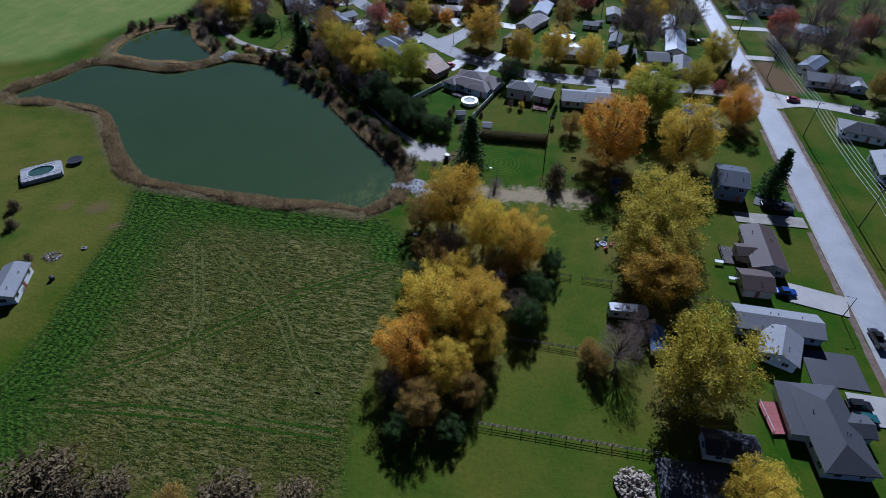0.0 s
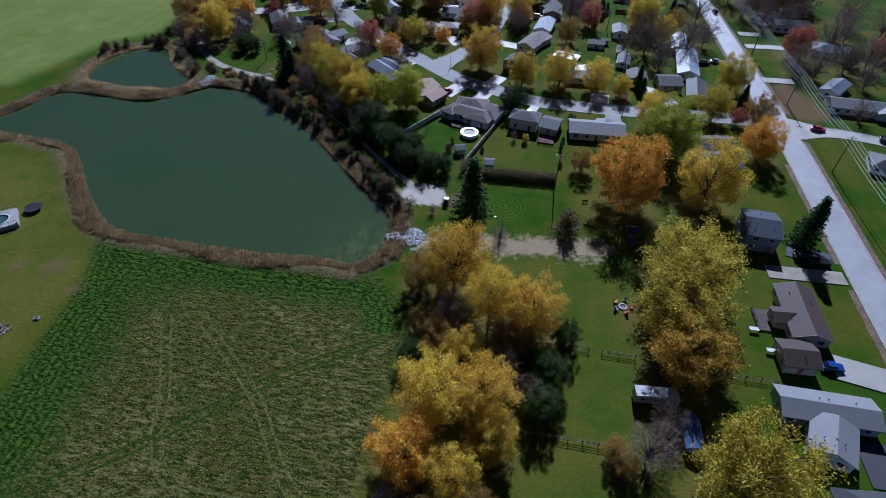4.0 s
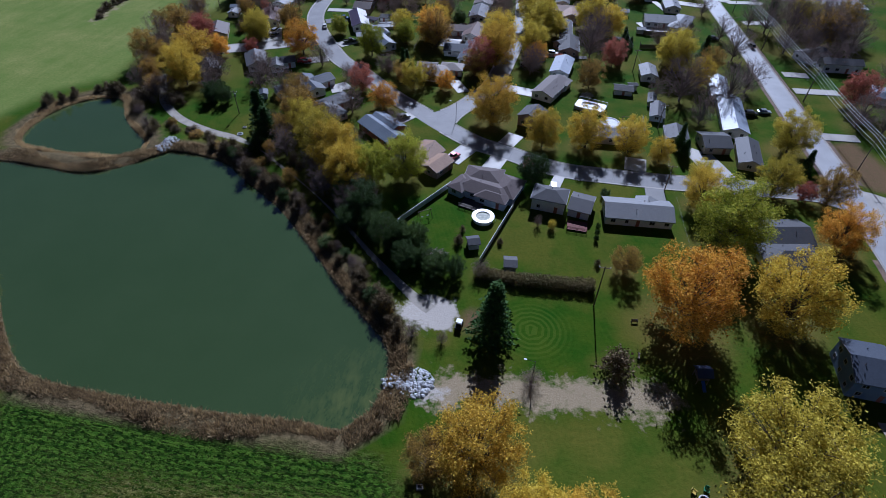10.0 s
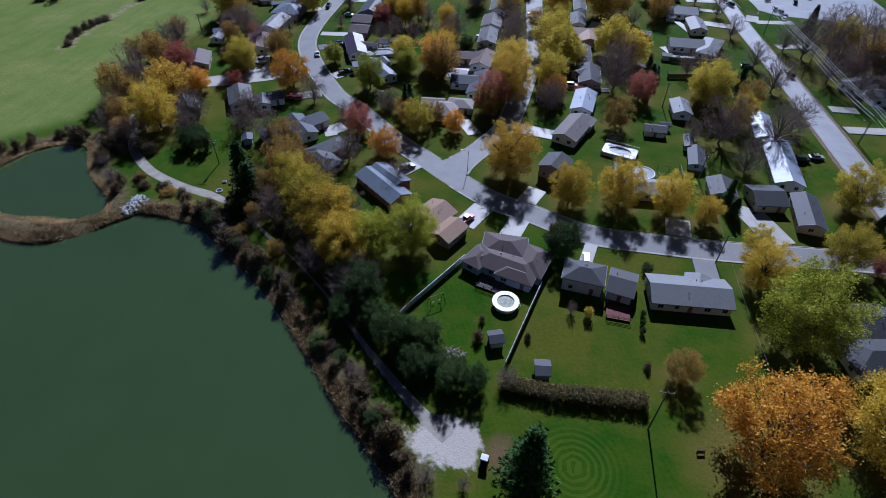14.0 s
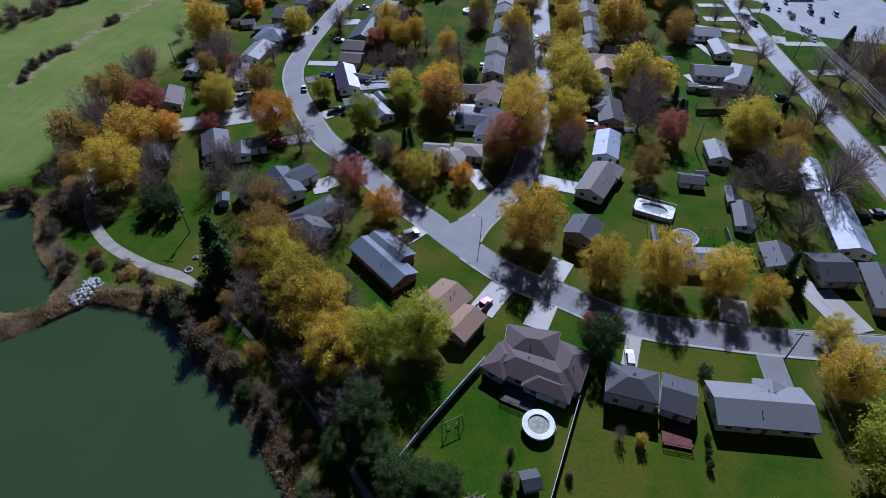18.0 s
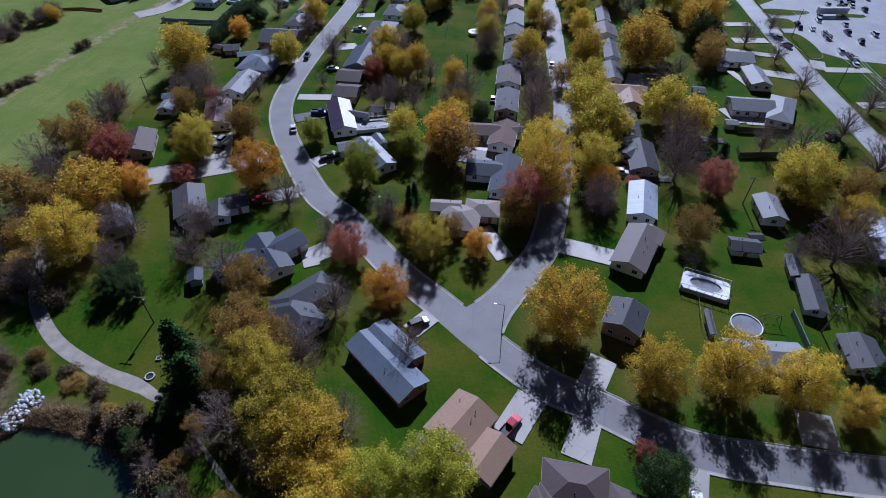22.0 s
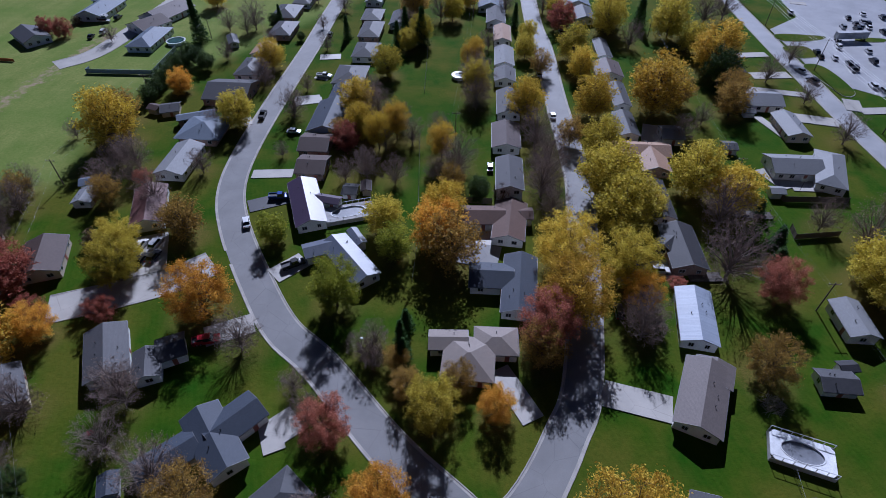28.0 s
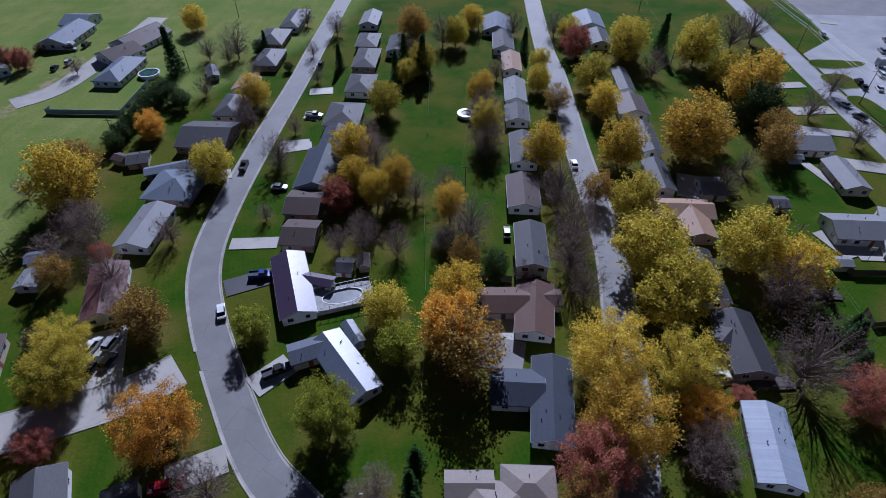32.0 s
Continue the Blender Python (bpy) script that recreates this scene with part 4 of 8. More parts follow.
tree('bush', -38.2, 134.4, 4.2, 4.0)
tree('bush', -84.7, 180.5, 4.8, 4.6)
tree('bush', -44.7, 144.4, 3.3, 3.4)
tree('bush', -109.6, 196.5, 3.1, 3.4)
tree('bush', -39.2, 137.2, 3.4, 3.5)
tree('bush', -43.9, 140.6, 5.3, 4.8)
tree('bush', -49.1, 145.3, 3.2, 3.4)
tree('bush', -101.0, 191.2, 4.7, 4.6)
tree('green', -46.7, 143.3, 3.8, 4.1)
tree('bush', -75.0, 171.9, 4.8, 4.7)
tree('bush', -112.9, 196.6, 3.3, 4.1)
tree('bush', -51.0, 149.0, 3.8, 5.0)
tree('green', -100.4, 193.8, 2.7, 3.8)
tree('bush', -74.0, 171.6, 2.2, 2.8)
tree('bare', -92.5, 184.8, 3.6, 3.3)
tree('green', -45.1, 141.5, 2.2, 2.7)
tree('bush', -85.6, 179.5, 4.3, 4.0)
tree('bare', -73.5, 170.6, 3.0, 3.9)
tree('bush', -61.1, 157.9, 3.0, 3.1)
tree('bush', -149.5, 215.4, 3.8, 4.0)
tree('bare', -141.6, 206.0, 4.5, 5.2)
tree('bare', -148.6, 212.9, 3.7, 4.2)
tree('bush', -167.2, 224.8, 4.4, 5.5)
tree('bush', -171.1, 227.6, 3.2, 4.2)
tree('bush', -172.8, 225.3, 2.9, 4.1)
tree('bush', -164.4, 224.2, 3.5, 4.3)
tree('bush', -151.6, 214.6, 3.8, 3.7)
tree('bare', -155.1, 222.0, 4.6, 4.2)
tree('bush', -137.2, 200.5, 3.1, 3.3)
tree('bush', -151.4, 218.3, 2.6, 3.1)
tree('bare', -138.1, 201.9, 2.7, 3.0)
tree('bush', -164.3, 226.9, 2.9, 3.0)
tree('bush', -138.1, 205.2, 3.8, 4.2)
tree('bush', -137.3, 201.7, 3.1, 3.7)
tree('bush', -166.3, 225.9, 4.1, 3.7)
tree('bush', -183.9, 213.8, 4.5, 4.8)
tree('bush', -167.8, 228.3, 2.6, 3.1)
tree('bush', -179.6, 221.3, 3.5, 3.1)
tree('bush', -165.9, 225.5, 4.6, 4.7)
tree('bush', -178.3, 219.3, 2.8, 3.6)
tree('bush', -180.4, 215.7, 4.0, 4.2)
tree('bush', -165.6, 226.5, 4.3, 4.1)
tree('bush', -182.9, 210.8, 4.0, 4.4)
tree('bush', -116.5, 70.5, 3.3, 4.7)
tree('bush', -112.6, 65.0, 2.6, 3.7)
tree('bush', -136.6, 90.7, 3.1, 4.4)
tree('bush', -131.3, 83.9, 2.7, 3.9)
tree('bush', -117.9, 74.0, 2.0, 2.8)
tree('bare', -132.6, 381.5, 10.6, 9.6)
tree('rust', -169.4, 350.8, 12.8, 11.9)
tree('olive', -18.9, 460.4, 10.8, 10.0)
tree('bare', -42.0, 465.2, 11.2, 10.2)
tree('green', -146.4, 440.0, 6.1, 5.8)
tree('bare', -164.8, 433.1, 10.3, 9.4)
tree('red', -242.2, 422.9, 7.9, 7.9)
tree('olive', -83.3, 417.3, 9.5, 8.8)
tree('bare', -89.3, 366.4, 9.9, 9.0)
tree('olive', -88.5, 345.6, 8.8, 8.2)
tree('bare', -76.0, 323.3, 9.6, 8.7)
tree('bare', -90.5, 323.4, 8.0, 7.3)
tree('bare', -116.3, 239.6, 9.9, 9.0)
tree('bare', -58.9, 218.4, 8.9, 8.1)
tree('olive', -54.0, 377.5, 14.5, 10.2)
tree('ochre', -55.8, 401.0, 13.0, 9.6)
tree('ochre', -63.6, 337.0, 12.5, 8.8)
tree('gold', -83.4, 341.2, 12.6, 8.8)
tree('ochre', -78.6, 347.0, 13.4, 9.2)
tree('gold', -90.2, 348.0, 12.0, 9.8)
tree('olive', -78.2, 424.0, 13.0, 10.0)
tree('ochre', -84.0, 458.0, 13.4, 11.0)
tree('rust', -59.4, 319.0, 10.2, 7.8)
tree('olive', -66.5, 452.0, 13.0, 10.6)

house('grey hip-roofed house with white siding walls', 'slate', 'white', ('h', 60.6, 63.4, 18.2, 9.4, -84, 2.6), ('f', 55.2, 66.3, 11.6, 4.2, -88, 2.5), ('g', 65.2, 64.6, 6.0, 5.0, 6, 2.4))
house('light grey gabled house with pale blue siding walls', 'grey', 'blue', ('g', 57.4, 88.2, 17.9, 7.3, 0, 2.6), ('g', 56.4, 81.5, 8.8, 8.0, 70, 2.6))
house('dark brown roofed house with tan siding walls', 'umber', 'tan', ('g', 60.0, 113.0, 16.0, 8.4, -90, 2.6), ('g', 55.6, 100.5, 7.2, 7.4, 3, 2.6), ('g', 56.3, 111.3, 6.5, 4.9, 5, 2.5))
house('blue-grey two-storey house with dark blue siding walls', 'steel', 'navy', ('g', 56.8, 140.6, 8.5, 11.4, -4, 5.0))
house('dark roofed ranch house with white siding walls', 'slate', 'white', ('g', 53.6, 183.3, 11.7, 10.9, 11, 2.6), ('h', 52.6, 174.1, 14.6, 9.6, 9, 2.6))
house('long light grey roofed ranch house with white siding walls', 'grey', 'white', ('g', 16.6, 186.3, 18.3, 9.6, 3, 2.6), ('g', 19.3, 189.3, 5.1, 6.5, 77, 2.6))
house('split-level grey roofed house with white siding walls', 'ash', 'white', ('h', -7.2, 187.1, 9.8, 7.3, -8, 4.0), ('g', 1.6, 186.4, 6.4, 8.6, -13, 2.6))
house('rose-brown roofed house with light blue siding walls', 'rose', 'sky', ('h', -25.6, 188.4, 16.4, 7.9, -18, 2.6), ('h', -26.4, 194.6, 11.2, 8.4, -3, 2.6), ('h', -18.9, 190.2, 10.5, 7.0, 72, 2.6), ('h', -32.4, 189.5, 7.6, 5.4, 62, 2.55), ('h', -23.0, 185.2, 9.4, 5.2, -17, 2.6))
house('tan roofed brick house with brown brick walls', 'tan', 'brick', ('g', -46.4, 203.8, 10.4, 9.3, 58, 2.6), ('g', -41.1, 198.2, 8.6, 6.6, 61, 2.6))
house('blue-grey roofed red brick house with red brick walls', 'bluegrey', 'red', ('g', -62.6, 214.6, 17.9, 7.6, -41, 2.6), ('g', -62.0, 219.0, 12.5, 7.0, -39, 2.7))
house('slate-grey roofed house with tan siding walls', 'slate', 'tan', ('h', -84.2, 224.0, 12.4, 8.6, -38, 2.6), ('h', -84.6, 230.2, 14.0, 7.2, 51, 2.6))
house('dark slate roofed house with white siding walls', 'steel', 'white', ('g', -104.0, 237.8, 10.5, 6.2, 44, 2.5), ('g', -97.2, 241.6, 14.4, 7.2, -48, 2.7), ('g', -95.0, 245.4, 10.4, 7.2, 50, 2.6))
house('grey roofed rambling house with white siding walls', 'ash', 'white', ('g', -125.9, 258.5, 13.7, 8.3, -61, 2.6), ('g', -116.4, 256.2, 7.6, 5.4, -66, 2.6), ('g', -113.4, 260.5, 5.7, 6.5, 29, 2.6))
house('brown-grey roofed house with tan siding walls', 'umber', 'tan', ('g', -155.8, 284.3, 13.3, 9.8, -68, 2.6))
house('small brown-grey roofed house with tan siding walls', 'umber', 'tan', ('g', -174.2, 288.5, 7.2, 7.6, 17, 2.6))
house('taupe roofed house with tan siding walls', 'ash', 'tan', ('g', -141.1, 248.7, 10.6, 7.6, -50, 2.6))
house('red-brown roofed house with white siding walls', 'mahog', 'white', ('g', -139.7, 305.5, 17.2, 8.5, -69, 2.6))
house('pale grey gable-fronted house with white siding walls', 'grey', 'white', ('g', -141.1, 327.8, 16.8, 9.0, 90, 2.6))
house('grey hipped house with brown brick walls', 'bluegrey', 'brick', ('h', -140.6, 345.8, 12.3, 14.7, 0, 2.6), ('g', -146.8, 353.6, 12.2, 4.6, 24, 2.6))
house('grey shallow-roofed house with brown brick walls', 'ash', 'brick', ('g', -141.7, 372.5, 15.8, 16.1, 0, 2.6))
house('grey hipped house with white siding walls', 'ash', 'white', ('h', -140.9, 392.0, 15.9, 9.1, 90, 2.6))
house('tan gabled house with white siding walls', 'tan', 'white', ('g', -141.3, 408.3, 11.2, 8.3, 90, 2.6))
house('brown hipped house with brown brick walls', 'ash', 'brick', ('h', -139.6, 431.5, 16.5, 9.8, 90, 2.6))
house('grey hipped house with brown brick walls', 'ash', 'brick', ('h', -144.0, 452.4, 17.3, 11.6, 90, 2.6))
house('grey hipped house with white siding walls', 'slate', 'white', ('h', -140.4, 474.3, 23.1, 8.7, 90, 2.6))
house('purple metal-roofed house with white siding walls', 'purple', 'white', ('g', -98.2, 309.8, 20.2, 8.1, -68, 2.6), ('g', -92.8, 311.4, 7.6, 3.7, -10, 2.6))
house('blue-grey metal-roofed house with white siding walls', 'steelmetal', 'white', ('g', -82.4, 288.8, 17.4, 7.4, -50, 2.6), ('g', -90.6, 291.8, 7.3, 5.5, 25, 2.6), ('g', -82.1, 296.8, 6.6, 2.8, -55, 2.6))
house('brown roofed house with brown brick walls', 'umber', 'brick', ('g', -100.9, 327.5, 8.8, 10.0, 0, 2.6))
house('brown roofed house with brown brick walls', 'umber', 'brick', ('g', -102.9, 339.7, 9.4, 10.7, 0, 2.6))
house('long grey roofed house with white siding walls', 'steel', 'white', ('g', -101.9, 356.0, 20.4, 12.0, 90, 2.6))
house('grey roofed house with white siding walls', 'steel', 'white', ('g', -101.4, 372.7, 13.1, 8.2, 90, 2.6))
house('grey hipped house with white siding walls', 'ash', 'white', ('h', -101.4, 387.9, 16.0, 11.8, 90, 2.6))
house('grey hipped house with white siding walls', 'ash', 'white', ('h', -99.5, 411.0, 14.9, 10.0, 90, 2.6))
house('brown roofed T-shaped house with white siding walls', 'choc', 'white', ('g', -50.7, 307.5, 11.6, 7.8, 3, 2.6), ('g', -43.8, 305.8, 15.6, 8.4, 85, 2.6), ('g', -40.6, 308.8, 5.8, 5.0, 3, 2.6))
house('blue-grey roofed L-shaped house with white siding walls', 'steel', 'white', ('g', -42.1, 283.3, 18.5, 7.9, 86, 2.6), ('g', -48.5, 285.5, 10.4, 8.3, 0, 2.6))
house('taupe shingled hip-roofed house with white siding walls', 'taupe', 'white', ('h', -53.0, 262.0, 10.4, 10.6, -3, 2.6), ('h', -47.5, 266.6, 9.1, 7.3, 1, 2.6), ('g', -57.3, 266.2, 8.2, 5.3, 3, 2.6))
house('white two-storey house with white siding walls', 'ash', 'white', ('g', -43.7, 323.5, 15.7, 7.7, 90, 5.0))
house('pinkish-brown roofed house with white siding walls', 'rose', 'white', ('g', -44.0, 348.0, 15.0, 9.0, 90, 2.6))
house('grey roofed house with white siding walls', 'ash', 'white', ('g', -42.7, 370.1, 17.3, 8.3, 90, 2.6))
house('grey roofed house with white siding walls', 'ash', 'white', ('g', -43.6, 391.8, 11.2, 8.0, 90, 2.6))
house('pale grey roofed house with white siding walls', 'grey', 'white', ('g', -43.6, 408.7, 17.4, 7.7, 90, 2.6))
house('tan roofed house with white siding walls', 'tan', 'white', ('g', -44.0, 432.7, 17.3, 7.4, 90, 2.6))
house('grey roofed house with white siding walls', 'ash', 'white', ('g', -46.7, 453.7, 18.5, 8.7, 90, 2.6))
house('blue-grey roofed house with white siding walls', 'bluegrey', 'white', ('g', -49.0, 473.1, 17.9, 12.3, 90, 2.6))
house('white metal-roofed house with white siding walls', 'whitemetal', 'white', ('g', -4.5, 276.5, 15.7, 7.8, 81, 2.6))
house('taupe roofed long house with white siding walls', 'taupe2', 'white', ('g', -8.6, 256.6, 16.4, 8.6, 67, 2.6), ('g', -5.0, 262.0, 6.0, 7.4, 67, 2.5))
house('black roofed house with brown brick walls', 'black', 'brick', ('g', -1.7, 298.7, 16.0, 8.6, 90, 2.6), ('g', -4.0, 300.7, 7.9, 5.9, 46, 2.6))
house('dark grey roofed house with white siding walls', 'black', 'white', ('g', -3.1, 317.9, 17.3, 5.7, 90, 2.6))
house('tan-brown roofed house with brown brick walls', 'tan', 'brick', ('g', -2.9, 342.8, 17.0, 8.6, 0, 2.6), ('g', -0.6, 337.0, 12.1, 8.6, 90, 2.6))
house('dark grey roofed house with white siding walls', 'slate', 'white', ('g', -4.9, 358.0, 15.2, 6.8, 90, 2.6))
house('grey roofed house with white siding walls', 'slate', 'white', ('g', -3.5, 378.8, 17.5, 6.2, 90, 2.6))
house('rose-brown roofed house with white siding walls', 'rose', 'white', ('g', -4.2, 399.6, 13.3, 10.3, 90, 2.6))
house('slate roofed house with white siding walls', 'slate', 'white', ('g', -3.3, 419.6, 18.1, 5.8, 90, 2.6))
house('slate roofed house with white siding walls', 'slate', 'white', ('g', -5.8, 460.1, 15.9, 8.4, 90, 2.6))
house('blue-grey roofed house with white siding walls', 'bluegrey', 'white', ('g', -7.5, 479.4, 17.8, 12.5, 90, 2.6))
house('detached grey garage with white siding walls', 'grey', 'white', ('g', 8.7, 353.6, 7.1, 8.7, 0, 2.6))
house('grey metal garage with white siding walls', 'grey', 'white', ('g', 29.1, 277.9, 10.5, 6.6, 90, 2.6))
house('grey roofed house with tan siding walls', 'grey', 'tan', ('g', 49.1, 361.5, 15.2, 7.8, 90, 2.6))
house('grey roofed large house with white siding walls', 'grey', 'white', ('g', 40.4, 337.7, 14.6, 10.5, 0, 2.6), ('h', 50.2, 336.1, 19.9, 8.2, 68, 2.6))
house('grey roofed house with white siding walls', 'grey', 'white', ('g', 45.2, 379.3, 14.1, 11.3, 0, 2.6))
house('grey hipped house with brown brick walls', 'ash', 'brick', ('h', 45.1, 407.4, 13.7, 6.6, 90, 2.6))
house('long white metal-roofed house with white siding walls', 'whitemetal', 'white', ('g', 54.2, 247.4, 25.8, 8.5, 84, 2.6), ('g', 53.9, 268.7, 17.5, 6.9, 84, 2.6))
house('slate roofed house with tan siding walls', 'slate', 'tan', ('g', 53.9, 222.7, 15.1, 7.1, 82, 2.6), ('g', 44.6, 228.2, 9.0, 10.1, 7, 2.6))
house('ash-grey roofed house with white siding walls', 'ash', 'white', ('g', 33.0, 230.1, 8.7, 7.6, 88, 2.6))
house('pale roofed ranch house with tan siding walls', 'grey', 'tan', ('g', 13.1, 226.8, 15.3, 7.8, 3, 2.6))
house('slate roofed bi-level house with brown brick walls', 'slate', 'brick', ('g', -14.2, 232.5, 8.3, 8.1, 68, 3.8))
house('grey gabled house with white siding beside bare trees', 'ash', 'white', ('g', 99.6, 309.5, 12.5, 9.0, 34, 2.6), ('g', 107.0, 299.6, 15.5, 7.0, 2, 3.6))
house('blue-grey hip-roofed house on a wide lawn', 'bluegrey', 'white', ('h', 117.5, 274.0, 15.5, 11.0, -18, 2.6))
house('blue-grey roofed house with white siding walls', 'bluegrey', 'white', ('g', 106.3, 235.5, 14.0, 7.0, 52, 2.6))
house('long grey roofed ranch house with white siding', 'grey', 'white', ('g', 109.0, 221.5, 19.0, 9.0, -4, 2.6), ('g', 117.0, 219.0, 8.0, 6.0, 86, 2.6))
house('dark grey roofed house beside the side street', 'slate', 'white', ('h', 106.5, 182.5, 14.0, 9.5, -14, 2.6))
house('pale grey roofed house with white siding walls', 'grey', 'white', ('g', 106.5, 160.5, 14.0, 8.0, 82, 2.6))
house('white-sided grey-roofed house with white siding walls', 'grey', 'white', ('g', -114.1, 64.9, 11.3, 5.9, -67, 2.6))
house('blue-grey roofed house with white siding walls', 'bluegrey', 'white', ('g', -233.2, 450.0, 22.7, 13.4, 90, 2.6))
house('blue-grey hipped house with white siding walls', 'bluegrey', 'white', ('h', -193.5, 417.7, 22.3, 10.9, 90, 2.6))
house('brown roofed house with white siding walls', 'umber', 'white', ('g', -201.5, 433.1, 14.6, 13.4, 60, 2.6))
house('rose-brown roofed house with white siding walls', 'rose', 'white', ('g', -200.1, 448.4, 21.7, 15.0, 72, 2.6))
house('grey roofed house with white siding walls', 'ash', 'white', ('g', -245.4, 416.4, 17.2, 11.1, -39, 2.6))
house('grey roofed house with white siding walls', 'bluegrey', 'white', ('g', -236.9, 466.8, 12.2, 15.1, 0, 2.6))
house('blue-grey hipped house with brown brick walls', 'ash', 'brick', ('h', -101.1, 433.4, 18.5, 9.3, 90, 2.6))
house('grey hipped house with brown brick walls', 'ash', 'brick', ('h', -103.3, 451.2, 14.9, 9.2, 90, 2.6))
house('grey roofed house with white siding walls', 'ash', 'white', ('g', -90.4, 447.6, 16.9, 8.0, 90, 2.6))
house('pale roofed house with white siding walls', 'grey', 'white', ('g', -106.0, 475.9, 16.6, 8.4, 90, 2.6))

# ---- ground ----
DIRT = [(-26.5, 122.2), (-16.6, 124.1), (-6.7, 125.4), (3.2, 126.3), (15.8, 127.5)]
PAD = (-32.9, 142.2)
VERGE = [(-30.0, 121.0), (-27.0, 121.5)]
PLOT = [(84.2, 236.5), (91.5, 239.5), (95, 228), (99, 214), (94, 210.8), (88, 211.5), (85.4, 214), (83.6, 224)]
POND = [(-190.0, 149.0), (-183.7, 164.3), (-179.0, 177.5), (-165.2, 179.4), (-146.9, 178.1), (-137.2, 182.3), (-131.1, 189.1), (-126.3, 194.1), (-116.1, 193.5), (-104.9, 190.5), (-94.3, 182.3), (-81.5, 173.0), (-68.3, 160.5), (-55.9, 147.6), (-45.4, 137.7), (-39.1, 131.0), (-37.6, 122.4), (-39.0, 115.3), (-44.1, 110.3), (-50.8, 110.9), (-67.3, 110.1), (-84.3, 109.8), (-102.3, 110.2), (-112.9, 112.3), (-122.6, 119.6), (-131.3, 127.9), (-143.3, 140.3), (-150.0, 145.0), (-170.3, 147.9), (-185.7, 146.7)]
POND2 = [(-179.5, 194.2), (-180.1, 208.9), (-173.3, 220.1), (-162.1, 222.6), (-151.9, 209.8), (-137.0, 197.6), (-134.5, 190.6), (-145.0, 187.2), (-159.9, 186.7), (-173.6, 187.7)]
FIELD = [(-85.1, 21.8), (-97.4, 34.4), (-97.7, 51.8), (-102.0, 73.4), (-104.7, 91.3), (-111.0, 107.0), (-99.3, 106.6), (-72.4, 105.2), (-36.0, 106.6), (-28.1, 99.3), (-26.0, 81.6), (-25.7, 62.2), (-27.0, 51.2), (-23.9, 34.2)]
MEADOW = [(-2500, 100), (-2500, 1400), (-55, 1400), (-95, 620), (-120, 470), (-150, 415), (-178, 372), (-176, 333), (-172, 316), (-186, 292), (-176, 258), (-176, 236), (-190, 222), (-196, 198), (-200, 180), (-225, 165)]



def inside(poly, X, Y):
    """Signed distance to a closed line, positive inside."""
    d = np.full(X.shape, 1e9)
    ins = np.zeros(X.shape, bool)
    n = len(poly)
    for i in range(n):
        ax, ay = poly[i]
        bx, by = poly[(i + 1) % n]
        ex, ey = bx - ax, by - ay
        t = np.clip(((X - ax) * ex + (Y - ay) * ey) / (ex * ex + ey * ey + 1e-9), 0, 1)
        d = np.minimum(d, np.hypot(X - ax - t * ex, Y - ay - t * ey))
        cross = ((ay > Y) != (by > Y)) & (X < ex * (Y - ay) / (ey + 1e-9) + ax)
        ins ^= cross
    return np.where(ins, d, -d)


def smooth(v, a, b):
    t = np.clip((v - a) / (b - a), 0, 1)
    return t * t * (3 - 2 * t)


pond_line = [tuple(p) for p in spline(POND, 4, True)]
pond2_line = [tuple(p) for p in spline(POND2, 4, True)]
gx = np.concatenate([[-4500, -2000, -900, -500], np.arange(-320, 200, 2.0), [300, 600, 1500, 4500]])
gy = np.concatenate([[-3000, -800, -200], np.arange(-40, 640, 2.0), [700, 900, 1600, 4500]])
X, Y = np.meshgrid(gx, gy)
in1, in2 = inside(pond_line, X, Y), inside(pond2_line, X, Y)
wet = np.maximum(in1, in2)
Z = -1.5 * smooth(wet, -2.5, 5.0) + 0.5 * smooth(wet, -12, -3) * (1 - smooth(wet, -3, 0))
field = smooth(inside(FIELD, X, Y), -1.5, 1.5)
meadow = smooth(inside(MEADOW, X, Y), -6, 6)
bank = smooth(wet, -6.0, -4)
edge = inside(FIELD, X, Y)
lush = field * np.maximum((1 - smooth(edge, 6, 13)) * (Y > 90), (1 - smooth(edge, 8, 24)) * (1 - smooth(X, -88, -72)))


def near_line(pts):
    d = np.full(X.shape, 1e9)
    for (ax, ay), (bx, by) in zip(pts, pts[1:]):
        ex, ey = bx - ax, by - ay
        t = np.clip(((X - ax) * ex + (Y - ay) * ey) / (ex * ex + ey * ey), 0, 1)
        d = np.minimum(d, np.hypot(X - ax - t * ex, Y - ay - t * ey))
    return d


rim = np.clip(inside(FIELD, X, Y), -50, 50)
swirl_r = np.hypot(X + 9.7, Y - 141.1)
yard = np.where(swirl_r < 11, swirl_r, 0.93 * X + 0.36 * Y)
dry = np.maximum(smooth(-X, 100, 112) * (1 - smooth(Y, 150, 175)), 0.55 * smooth(X, -28, -22) * (1 - smooth(X, 18, 26)) * (1 - smooth(Y, 118, 124)))
swirl = 0.04 + 0.24 * (1 - smooth(swirl_r, 5.5, 9.0))
earth = 1 - smooth(near_line(DIRT), 0.0, 8.0)
soil = smooth(inside(PLOT, X, Y), -2.0, 1.0)
soil = np.maximum(soil, 0.9 * (1 - smooth(np.hypot(X + 22.8, (Y - 141.4) * 0.8), 1.5, 4.0)))
for sx, sy, sr in ((-115.1, 95.9, 3.4), (-124.3, 94.7, 2.2), (-105.7, 89.5, 2.0)):
    soil = np.maximum(soil, 0.75 * (1 - smooth(np.hypot((X - sx) * 0.8, Y - sy), 0.4 * sr, sr)))
